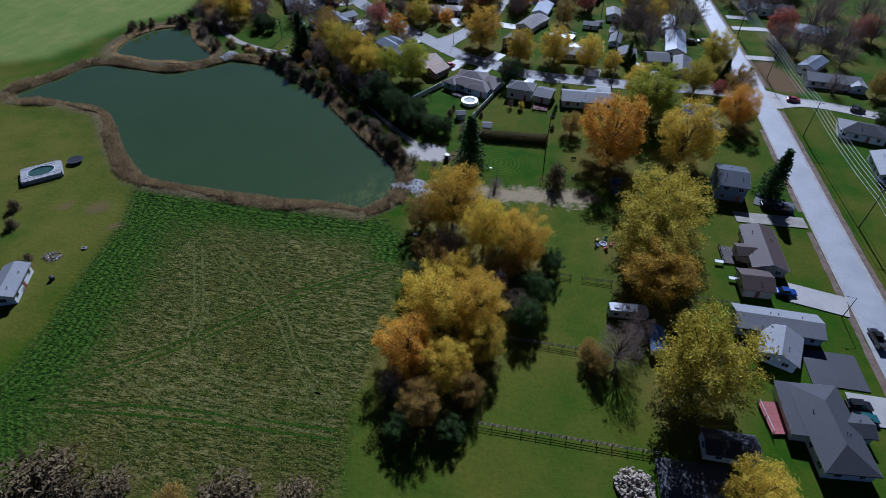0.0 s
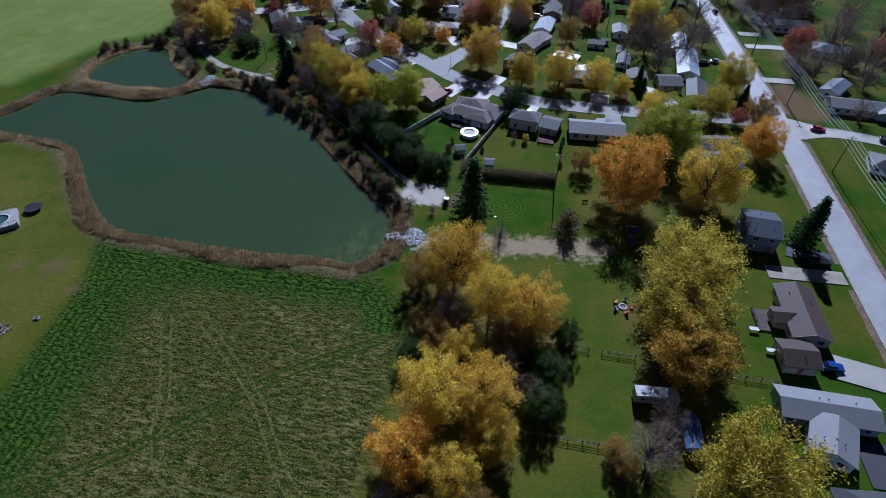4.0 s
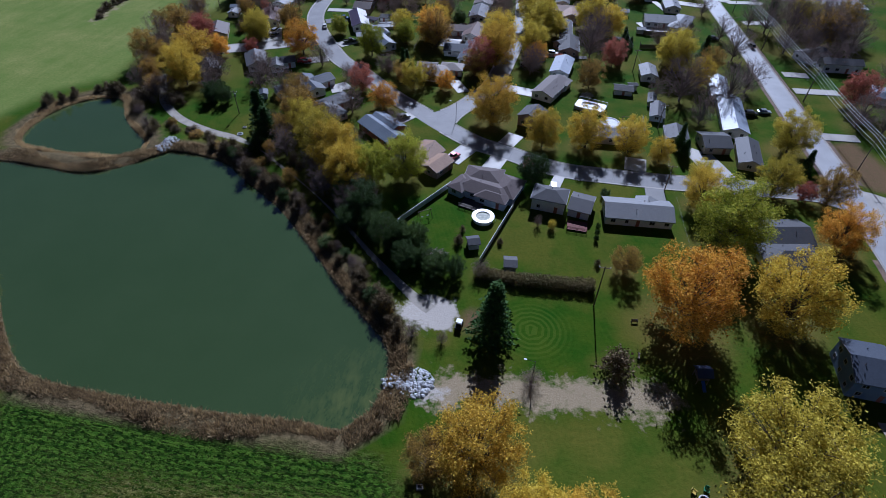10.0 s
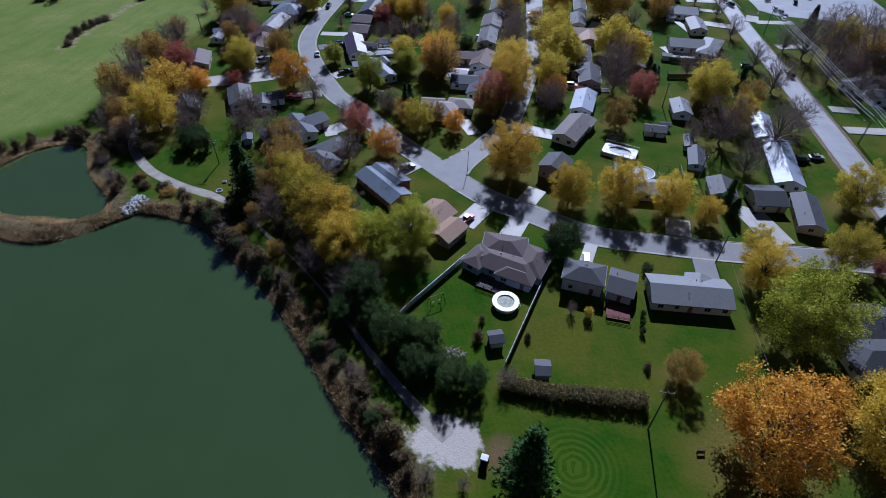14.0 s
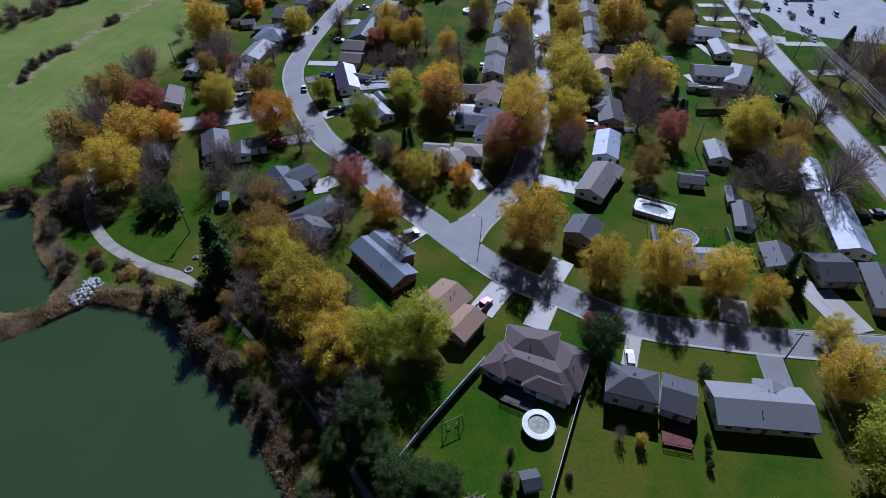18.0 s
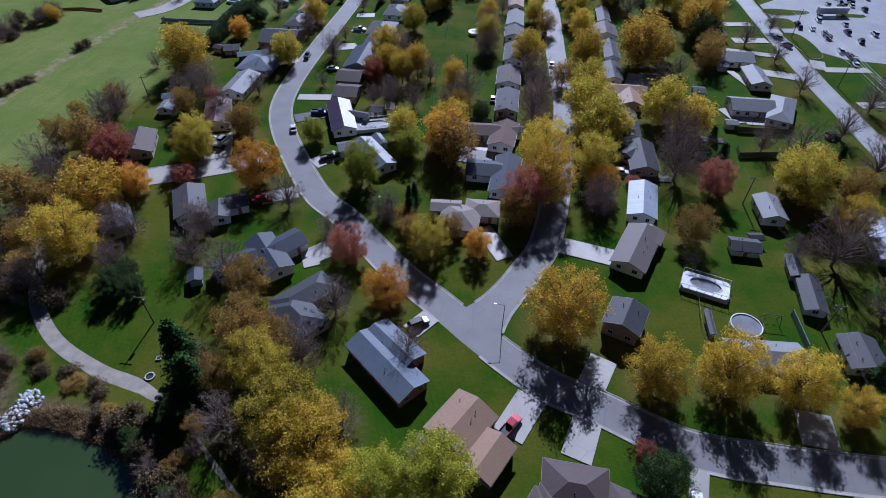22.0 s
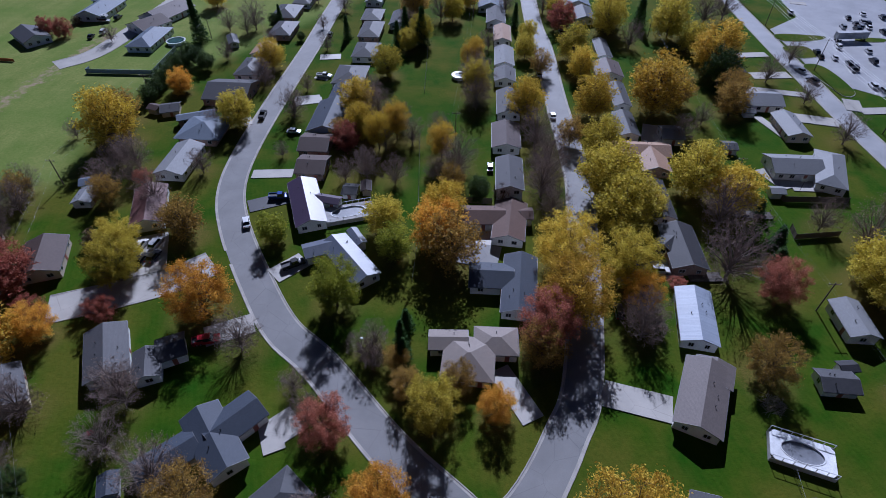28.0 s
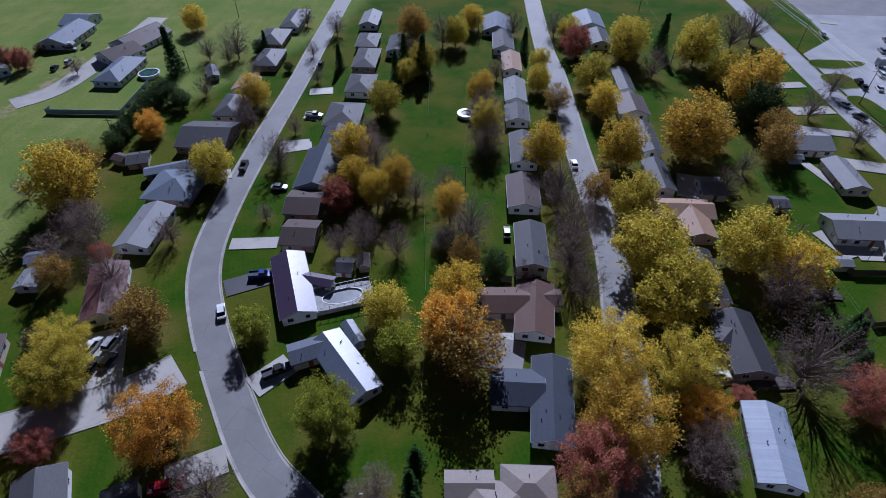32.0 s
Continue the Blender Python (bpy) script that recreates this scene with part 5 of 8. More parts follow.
earth = np.maximum(earth, 0.62 * (1 - smooth(near_line([(-215, 430), (-219, 395), (-221, 360), (-223, 322), (-220, 290)]), 0.0, 7.0)))
stony = np.maximum(1 - smooth(np.hypot((X - PAD[0]) / 1.3, Y - PAD[1]), 3.0, 7.0), 0.9 * (1 - smooth(near_line(VERGE), 0.4, 2.4)))
litter = np.zeros(X.shape)
for kind, tx, ty, tw in SPOTS:
    if kind in ("conifer", "green"):
        continue
    r = np.hypot(X - tx, Y - ty)
    litter = np.maximum(litter, (0.95 if kind in ("gold", "ochre", "orange", "rust", "olive") else 0.6) * (1 - smooth(r, tw * 0.25, tw * 0.85)))
ny, nx = X.shape
verts = np.stack([X, Y, Z], -1).reshape(-1, 3)
idx = np.arange(nx * ny).reshape(ny, nx)
quads = np.stack([idx[:-1, :-1], idx[:-1, 1:], idx[1:, 1:], idx[1:, :-1]], -1).reshape(-1, 4)
me = bpy.data.meshes.new("ground")
me.from_pydata(verts.tolist(), [], quads.tolist())
for nm, arr in (("field", field), ("meadow", meadow), ("bank", bank), ("litter", litter), ("lush", lush), ("rim", rim), ("yard", yard), ("swirl", swirl), ("dry", dry), ("soil", soil), ("earth", earth), ("stony", stony)):
    at = me.attributes.new(nm, "FLOAT", "POINT")
    at.data.foreach_set("value", arr.reshape(-1).astype(np.float32))
for p in me.polygons:
    p.use_smooth = True


def ground_material():
    m, nt, b = start("grass", 0.95, 0.0, 0.04)
    v = coords(nt, world_space=True)
    at = {}
    for k in ("field", "meadow", "bank", "litter", "lush", "rim", "yard", "swirl", "dry", "soil", "earth", "stony"):
        a = nt.nodes.new("ShaderNodeAttribute")
        a.attribute_name = k
        at[k] = a.outputs["Fac"]
    big, mid, fine, grit = noise_fac(nt, v, 0.04, 4, 0.44, 0.6), noise_fac(nt, v, 0.12, 5), noise_fac(nt, v, 1.1, 6), noise_fac(nt, v, 4.0, 5)
    speck = noise_fac(nt, v, 1.5, 6, 0.5, 0.62, 0.75)
    lawn = mix(nt, mid, (0.018, 0.066, 0.0015), (0.054, 0.087, 0.004))
    lawn = mix(nt, math_node(nt, "MULTIPLY", big, 0.6), lawn, (0.125, 0.105, 0.015))
    lawn = mix(nt, math_node(nt, "MULTIPLY", at["dry"], math_node(nt, "ADD", 0.35, math_node(nt, "MULTIPLY", mid, 0.5))), lawn, (0.14, 0.125, 0.022))
    lawn = mix(nt, math_node(nt, "MULTIPLY", fine, 0.3), lawn, (0.016, 0.055, 0.002))
    lawn = mix(nt, math_node(nt, "MULTIPLY", speck, 0.2), lawn, (0.01, 0.032, 0.001))
    mown = math_node(nt, "SINE", math_node(nt, "MULTIPLY", at["yard"], 5.2))
    lawn = mix(nt, math_node(nt, "MULTIPLY", math_node(nt, "GREATER_THAN", mown, 0.1), at["swirl"]), lawn, (0.1, 0.14, 0.016))
    # mown pasture: raked cuttings in drifting rows
    hay = noise_fac(nt, coords(nt, (0.5, 1.2, 1), True), 0.62, 8, 0.46, 0.6, 0.78)
    dens = noise_fac(nt, v, 0.035, 3, 0.36, 0.66)
    swath = noise_fac(nt, coords(nt, (0.06, 0.5, 1), True), 1.0, 5, 0.4, 0.62)
    fld = mix(nt, mid, (0.034, 0.05, 0.005), (0.075, 0.068, 0.011))
    fld = mix(nt, math_node(nt, "MULTIPLY", hay, math_node(nt, "ADD", 0.2, math_node(nt, "MULTIPLY", dens, 0.7))), fld, (0.26, 0.225, 0.075))
    fld = mix(nt, math_node(nt, "MULTIPLY", swath, 0.35), fld, (0.05, 0.085, 0.006))
    # shade of the low gaps between hay tufts, painted as near-black green
    gap_shade = noise_fac(nt, coords(nt, (0.55, 1.5, 1), True), 1.0, 7, 0.48, 0.56, 0.7)
    fld = mix(nt, math_node(nt, "MULTIPLY", gap_shade, 0.85), fld, (0.008, 0.024, 0.001))
    fld = mix(nt, math_node(nt, "MULTIPLY", noise_fac(nt, v, 2.6, 5, 0.54, 0.64), 0.5), fld, (0.32, 0.28, 0.11))
    rows_m = noise_fac(nt, coords(nt, (0.25, 0.03, 1), True), 1.0, 5, 0.38, 0.64)
    mdw = mix(nt, mid, (0.145, 0.18, 0.043), (0.235, 0.24, 0.075))
    mdw = mix(nt, math_node(nt, "MULTIPLY", rows_m, 0.35), mdw, (0.3, 0.3, 0.1))
    mdw = mix(nt, math_node(nt, "MULTIPLY", dens, 0.55), mdw, (0.08, 0.155, 0.022))
    mdw = mix(nt, math_node(nt, "MULTIPLY", fine, 0.6), mdw, (0.09, 0.15, 0.02))
    bnk = mix(nt, fine, (0.05, 0.04, 0.02), (0.17, 0.13, 0.065))
    lit = mix(nt, grit, (0.24, 0.15, 0.045), (0.05, 0.06, 0.012))
    c = mix(nt, at["field"], lawn, fld)
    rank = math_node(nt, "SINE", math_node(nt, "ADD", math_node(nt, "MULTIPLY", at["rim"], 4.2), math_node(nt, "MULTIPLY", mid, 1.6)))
    # near-black where leafy is high: shade in hollows between tufts, put into the colour
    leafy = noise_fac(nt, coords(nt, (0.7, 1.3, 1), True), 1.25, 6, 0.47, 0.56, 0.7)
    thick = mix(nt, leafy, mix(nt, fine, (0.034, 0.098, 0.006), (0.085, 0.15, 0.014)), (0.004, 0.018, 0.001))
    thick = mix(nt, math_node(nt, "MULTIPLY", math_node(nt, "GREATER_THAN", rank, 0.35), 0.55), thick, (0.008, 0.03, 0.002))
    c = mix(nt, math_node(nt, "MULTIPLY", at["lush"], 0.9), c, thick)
    c = mix(nt, at["meadow"], c, mdw)
    lf = math_node(nt, "MULTIPLY", at["litter"], math_node(nt, "ADD", 0.35, math_node(nt, "MULTIPLY", fine, 0.65)))
    c = mix(nt, lf, c, lit)
    c = mix(nt, at["bank"], c, bnk)
    c = mix(nt, math_node(nt, "MULTIPLY", at["soil"], math_node(nt, "ADD", 0.6, math_node(nt, "MULTIPLY", fine, 0.4))), c, mix(nt, grit, (0.2, 0.115, 0.07), (0.1, 0.065, 0.04)))
    patchy = math_node(nt, "ADD", math_node(nt, "MULTIPLY", fine, 0.5), math_node(nt, "MULTIPLY", noise_fac(nt, v, 0.3, 5), 0.9))
    for k, col_a, col_b in (("earth", (0.36, 0.3, 0.2), (0.2, 0.15, 0.08)), ("stony", (0.5, 0.47, 0.42), (0.34, 0.3, 0.25))):
        r = node(nt, "MapRange")
        r.inputs[1].default_value, r.inputs[2].default_value = 1.05, 1.55
        nt.links.new(math_node(nt, "ADD", math_node(nt, "MULTIPLY", at[k], 1.25 if k == "stony" else 1.0), patchy), r.inputs[0])
        c = mix(nt, math_node(nt, "MULTIPLY", r.outputs[0], math_node(nt, "GREATER_THAN", at[k], 0.02)), c, mix(nt, grit, col_a, col_b))
    nt.links.new(c, b.inputs["Base Color"])
    rough_grass = math_node(nt, "MULTIPLY", math_node(nt, "MULTIPLY", at["field"], math_node(nt, "ADD", leafy, gap_shade)), -2.5)
    bump(nt, b, math_node(nt, "ADD", rough_grass, math_node(nt, "ADD", fine, math_node(nt, "MULTIPLY", grit, 0.5))), 0.6, 0.07)
    return m


LAWN = ground_material()
me.materials.append(LAWN)
tagged(new("ground", me), "green lawns and mown pasture strewn with leaves", "ground", kind="structure")


def water_material():
    m, nt, b = start("pond_water", 0.05, 0.0, 1.0)
    v = coords(nt, world_space=True)
    f = noise_fac(nt, v, 0.03, 4)
    nt.links.new(mix(nt, f, (0.037, 0.064, 0.019), (0.045, 0.073, 0.024)), b.inputs["Base Color"])
    bump(nt, b, noise_fac(nt, v, 2.2, 3), 0.06, 0.03)
    far = nt.nodes.new("ShaderNodeVectorMath")
    far.operation = "DISTANCE"
    nt.links.new(v, far.inputs[0])
    far.inputs[1].default_value = (-40.0, 115.5, -0.55)
    r = node(nt, "MapRange")
    r.inputs[1].default_value, r.inputs[2].default_value = 18.0, 2.0
    nt.links.new(far.outputs["Value"], r.inputs[0])
    scum = math_node(nt, "MULTIPLY", r.outputs[0], noise_fac(nt, coords(nt, (0.9, 0.35, 1), True), 0.6, 6, 0.45, 0.65, 0.7))
    plain = b.inputs["Base Color"].links[0].from_socket
    nt.links.new(mix(nt, math_node(nt, "MULTIPLY", scum, 0.7), plain, (0.12, 0.14, 0.04)), b.inputs["Base Color"])
    b.inputs["IOR"].default_value = 1.65
    return m


WATER = water_material()
for nm, line, lab in (("water_1", pond_line, "still green pond water"), ("water_2", pond2_line, "small still green pond")):
    cx, cy = sum(p[0] for p in line) / len(line), sum(p[1] for p in line) / len(line)
    vs = [(cx + (px - cx) * 1.03, cy + (py - cy) * 1.03, -0.55) for px, py in line]
    me = bpy.data.meshes.new(nm)
    me.from_pydata(vs, [], [tuple(range(len(vs)))])
    me.materials.append(WATER)
    tagged(new(nm, me), lab, "pond", kind="structure")

# ---- roads ----


def asphalt(name, col, gloss=0.42):
    m, nt, b = start(name, gloss, 0.0, 1.0 if gloss < 0.45 else 0.38)
    v = coords(nt, world_space=True)
    f1, f2 = noise_fac(nt, v, 0.12, 5), noise_fac(nt, v, 5.0, 5)
    cr = nt.nodes.new("ShaderNodeTexVoronoi")
    cr.feature = "DISTANCE_TO_EDGE"
    cr.inputs["Scale"].default_value = 0.16
    nt.links.new(v, cr.inputs["Vector"])
    crack = math_node(nt, "LESS_THAN", cr.outputs["Distance"], 0.006)
    c = mix(nt, f1, tint(col, 0.82), tint(col, 1.15))
    c = mix(nt, math_node(nt, "MULTIPLY", f2, 0.3), c, tint(col, 0.7))
    c = mix(nt, math_node(nt, "MULTIPLY", crack, 0.3), c, tint(col, 0.4))
    nt.links.new(c, b.inputs["Base Color"])
    bump(nt, b, f2, 0.3, 0.01)
    return m


PAVE = dict(asphalt=asphalt("asphalt", (0.19, 0.188, 0.186), 0.7), main=asphalt("worn_asphalt", (0.35, 0.352, 0.356), 0.4), lot=asphalt("pale_lot_paving", (0.42, 0.42, 0.42), 0.34), concrete=asphalt("concrete", (0.38, 0.36, 0.325), 0.6),
            gravel=surface("gravel", (0.33, 0.3, 0.25), 0.9, big=0.4, small=5, world_space=True, relief=0.8),
            dirt=surface("bare_earth", (0.3, 0.25, 0.19), 0.95, big=0.3, small=2, spread=0.4, world_space=True, relief=0.8),
            blacktop=asphalt("blacktop", (0.06, 0.06, 0.065), 0.5))
KERB = surface("kerb_concrete", (0.36, 0.34, 0.31), 0.85, world_space=True)


STREETS = []


def road(name, width, kind, *pts, z=0.03, kerb=True, flare=0.0):
    line = spline(pts, 2.5)
    end = line[-1]
    STREETS.append((line, width))
    wide = [width + flare * math.exp(-((p - end).length / 7.0) ** 2) for p in line]
    label = {"asphalt": "grey asphalt street", "main": "wide pale worn asphalt road", "concrete": "pale concrete street", "gravel": "pale gravel track beside the pond", "dirt": "strip of bare earth and gravel", "blacktop": "black asphalt"}[kind]
    ob = tagged(new(name, ribbon(name, line, wide, z, PAVE[kind])), label, "road", kind="structure")
    if kerb and kind in ("asphalt", "concrete", "main"):
        KERBED.append((name, line, wide, z))
    return ob


KERBED = []


def kerbs():
    """Kerb and gutter along both sides of each street, open where streets meet."""
    for name, line, wide, z in KERBED:
        for s in (-1, 1):
            vs, fs, prev = [], [], False
            for i, p in enumerate(line):
                width = wide[i]
                a, b = line[max(0, i - 1)], line[min(len(line) - 1, i + 1)]
                d = (b - a).normalized()
                nrm = Vector((-d.y, d.x)) * s
                q0 = p + nrm * (width / 2 + 0.1)
                ok = not any(other != name and any((q0 - c).length < w / 2 + 0.1 for c, w in zip(l2, w2)) for other, l2, w2, _ in KERBED)
                for off, zz in ((width / 2 - 0.35, z + 0.01), (width / 2 + 0.05, z + 0.02), (width / 2 + 0.15, 0.14), (width / 2 + 0.35, 0.14), (width / 2 + 0.4, -0.05)):
                    q = p + nrm * off
                    vs.append((q.x, q.y, zz))
                if prev and ok:
                    for j in range(4):
                        k = 5 * i + j
                        f = (k - 5, k - 4, k + 1, k)
                        fs.append(f if s < 0 else f[::-1])
                prev = ok
            tagged(new("kerb", make_mesh("kerb", vs, fs, KERB)), "pale concrete kerb and gutter", "kerb", kind="structure")


road('curved_street', 7.4, 'asphalt', (-125, 630), (-124.9, 462.2), (-124.5, 418.8), (-125.1, 371.2), (-124.7, 336.8), (-122, 316.7), (-115, 300.3), (-102.8, 281), (-93.2, 268.3), (-83, 260), (-66.9, 243.6), (-53.7, 233), (-44, 224.9), (-31.7, 216.1), (-20.7, 211.9), (-5.2, 205.7), (10.4, 204.7), (28.5, 204.8), (53, 206.3), (69, 206.8), (80, 206.5), z=0.030, flare=8.0)
road('straight_street', 7.4, 'asphalt', (-31, 630), (-29.7, 468.5), (-26.8, 425.1), (-25.4, 375.6), (-23.5, 340.4), (-23.9, 315.8), (-29.6, 263.4), (-35.1, 247.1), (-42.8, 232.9), (-47, 226.5), z=0.036, flare=5.0)
road('main_road', 8.0, 'main', (82, -200), (81.5, 20), (80.4, 125), (80.1, 195), (78.1, 250), (76.2, 300), (74, 340), (72.2, 380), (71.5, 480), (71.5, 620), z=0.042)
road('east_street', 5.6, 'concrete', (190, 178), (150, 188), (120, 197.5), (104, 202.2), (95, 203.2), (83, 203.6), z=0.052, flare=9.0)
road('side_court', 8.5, 'concrete', (-116, 287.5), (-123.1, 281.3), (-133.8, 275.9), (-147, 270.2), z=0.048)
road('west_street', 9.0, 'concrete', (-220.6, 392.5), (-211.9, 403.7), (-208.6, 427.5), (-206.9, 460.4), (-206.6, 478), z=0.054)
road('gravel_path', 3.0, 'gravel', (-158, 243), (-151, 231), (-144.5, 221.5), (-133.4, 212.3), (-119.7, 206.5), (-108, 203.3), (-91.3, 192.2), (-67.7, 173.2), (-52.6, 158.8), (-39.8, 147.7), (-32.7, 142.9), z=0.060)


def trodden(name, fresh, stale):
    m, nt, b = start(name, 0.95, 0.0, 0.04)
    v = coords(nt, world_space=True)
    c = mix(nt, noise_fac(nt, v, 1.3, 6, 0.4, 0.6), fresh, stale)
    c = mix(nt, math_node(nt, "MULTIPLY", noise_fac(nt, v, 2.2, 4, 0.46, 0.6), 0.7), c, (0.008, 0.02, 0.002))
    nt.links.new(c, b.inputs["Base Color"])
    return m


WHEEL_GREEN, WHEEL_HAY = trodden("pressed_grass", (0.02, 0.055, 0.004), (0.05, 0.085, 0.01)), trodden("pressed_hay", (0.17, 0.155, 0.055), (0.06, 0.075, 0.01))


def tracks(mat, *pts, gauge=1.9):
    """The two wheel lines of a tractor across the mown pasture."""
    line = spline(pts, 2.0)
    for s in (-1, 1):
        side = []
        for i, p in enumerate(line):
            d = (line[min(len(line) - 1, i + 1)] - line[max(0, i - 1)]).normalized()
            side.append(p + Vector((-d.y, d.x)) * gauge / 2 * s)
        tagged(new("wheel_track", ribbon("wheel_track", side, 0.55, 0.012 if mat is WHEEL_GREEN else 0.018, mat)), "pressed wheel line across the mown pasture", "track", kind="structure")


tracks(WHEEL_GREEN, (-93, 37.7), (-73.4, 53), (-62.6, 62.8), (-47.5, 77.5), (-30, 90))
tracks(WHEEL_GREEN, (-90.8, 38.9), (-61.8, 42.8), (-28, 45))
tracks(WHEEL_HAY, (-65.3, 59.6), (-61.4, 54.4), (-53.1, 51.4), (-31, 51.8))
tracks(WHEEL_HAY, (-30.2, 51.8), (-38.9, 56.3), (-49.7, 69.3), (-57.2, 76), (-72, 87.7))
tracks(WHEEL_HAY, (-77.5, 50.1), (-67.1, 47.2), (-43.8, 45.7), (-29, 45.6))
tracks(WHEEL_HAY, (-80, 87), (-69, 68), (-66, 60))

SOIL = surface("road_verge_soil", (0.17, 0.12, 0.085), 0.95, big=0.5, small=3, spread=0.4, world_space=True, relief=0.8)
for off, ya, yb in ((5.2, 30, 196), (4.9, 213, 330), (-5.2, 60, 126), (-5.0, 134, 180), (-4.8, 215, 300)):
    line = [p + Vector((off, 0)) for p in STREETS[2][0] if ya < p.y < yb]
    wide = [1.5 + 0.6 * noise.noise((p.x * 0.2, p.y * 0.23, off)) for p in line]
    tagged(new("verge", ribbon("verge", line, wide, 0.024, SOIL)), "strip of bare brown soil beside the road", "verge", kind="structure")

kerbs()

# ---- paved strips ----
def slab(name, kind, corners, z, label):
    vs = [(x, y, zz) for zz in (z, -0.1) for x, y in corners]
    n = len(corners)
    fs = [tuple(range(n))] + [(i + n, (i + 1) % n + n, (i + 1) % n, i) for i in range(n)]
    return tagged(new(name, make_mesh(name, vs, fs, PAVE[kind])), label, "driveway" if name == "driveway" else "pavement", kind="structure")


DRIVES = [0]


def at_kerb(p, q):
    """The end p of a drive from q, drawn back to the kerb where it runs into a street."""
    for _ in range(40):
        if not any((p - c).length < half / 2 + 0.25 for line, half in STREETS if half > 5 for c in line):
            break
        p = p + (q - p).normalized() * 0.25
    return p


def drive(kind, x0, y0, x1, y1, w):
    a, b = Vector((x0, y0)), Vector((x1, y1))
    a, b = at_kerb(a, b), at_kerb(b, a)
    x0, y0, x1, y1 = *a, *b
    d = Vector((x1 - x0, y1 - y0)).normalized()
    s = Vector((-d.y, d.x)) * w / 2
    a, b = Vector((x0, y0)), Vector((x1, y1))
    DRIVES[0] += 1
    q = [(p.x, p.y) for p in (a - s, b - s, b + s, a + s)]
    if (q[1][0] - q[0][0]) * (q[2][1] - q[1][1]) - (q[1][1] - q[0][1]) * (q[2][0] - q[1][0]) < 0:
        q.reverse()
    slab("driveway", kind, q, 0.16 + 0.0015 * DRIVES[0], {"concrete": "pale concrete driveway", "blacktop": "black asphalt driveway", "asphalt": "grey asphalt driveway", "gravel": "brown gravel driveway"}[kind])


def lot(name, kind, *corners):
    DRIVES[0] += 1
    slab(name, kind, corners, 0.05 + 0.001 * DRIVES[0], "wide pale paved parking lot")


DECK_DARK, DECK_RED = surface("dark_deck_boards", (0.09, 0.075, 0.065), 0.8, big=1.2, small=12), surface("red_stained_boards", (0.15, 0.05, 0.04), 0.8, big=1.2, small=12)


def timber_deck(x, y, a, length, depth, tone):
    """A low board deck on posts with a rail along its outer sides."""
    mat = DECK_RED if tone == "red" else DECK_DARK
    ob = thing("timber_deck", x, y, 0, a, ("red-stained" if tone == "red" else "dark weathered") + " timber deck with railing behind the house", "deck", "timber decks")
    n = int(depth / 0.3)
    bm = bmesh.new()
    box(bm, -length / 2, -0.14, 0.36, length / 2, 0.14, 0.4)
    plank = mesh_of("board", bm, mat)
    for i in range(n):
        part("board", plank, None, ob, m=pose(0, (i + 0.5) * depth / n - depth / 2, 0))
    bm = bmesh.new()
    box(bm, -0.06, -0.06, -0.1, 0.06, 0.06, 1.3)
    post = mesh_of("post", bm, mat)
    k = max(2, int(length / 1.8))
    for i in range(k + 1):
        part("post", post, None, ob, m=pose(-length / 2 + 0.07 + i * (length - 0.14) / k, -depth / 2 + 0.07, 0))
    for sx in (-1, 1):
        part("post", post, None, ob, m=pose(sx * (length / 2 - 0.07), depth / 2 - 0.07, 0))
    bm = bmesh.new()
    for z in (0.7, 0.95, 1.22):
        box(bm, -length / 2, -depth / 2 + 0.05, z, length / 2, -depth / 2 + 0.09, z + 0.09)
    part("railing", bm, mat, ob)


def grass_island(*pts):
    """A kerbed island of lawn in the paved lot."""
    line = spline(pts, 1.5, True)
    cx, cy = sum(p.x for p in line) / len(line), sum(p.y for p in line) / len(line)
    me = bpy.data.meshes.new("grass_island")
    me.from_pydata([(p.x, p.y, 0.2) for p in line], [], [tuple(range(len(line)))])
    me.materials.append(LAWN)
    ob = tagged(new("grass_island", me), "kerbed lawn island in the parking lot", "lawn", kind="structure")
    vs, fs = [], []
    n = len(line)
    for p in line:
        d = Vector((p.x - cx, p.y - cy)).normalized()
        vs += [(p.x, p.y, 0.215), (p.x + d.x * 0.25, p.y + d.y * 0.25, 0.21), (p.x + d.x * 0.3, p.y + d.y * 0.3, 0.0)]
    for i in range(n):
        j = (i + 1) % n
        fs += [(3 * i, 3 * i + 1, 3 * j + 1, 3 * j), (3 * i + 1, 3 * i + 2, 3 * j + 2, 3 * j + 1)]
    part("kerb", make_mesh("kerb", vs, fs, KERB), None, ob, "pale concrete kerb")


# ---- cars ----
GLASS_CAR = glassy("car_glass", (0.015, 0.018, 0.022), 0.04)
TYRE = surface("tyre_rubber", (0.02, 0.02, 0.02), 0.8)
RIM = surface("rim_alloy", (0.4, 0.4, 0.42), 0.3, 0.9)
LAMP = glassy("lamp_glass", (0.6, 0.6, 0.6), 0.1)
TAIL = glassy("tail_glass", (0.3, 0.01, 0.01), 0.1)
PAINT = {}
for k, c in dict(white=(0.8, 0.8, 0.8), silver=(0.42, 0.43, 0.45), black=(0.02, 0.02, 0.022), blue=(0.02, 0.06, 0.3), red=(0.4, 0.015, 0.03), teal=(0.03, 0.12, 0.13)).items():
    PAINT[k], nt_, b_ = start("car_paint_" + k, 0.3, 0.15, 0.6)
    b_.inputs["Coat Weight"].default_value = 0.6
    nt_.links.new(mix(nt_, noise_fac(nt_, coords(nt_), 0.8), c, tint(c, 0.85)), b_.inputs["Base Color"])


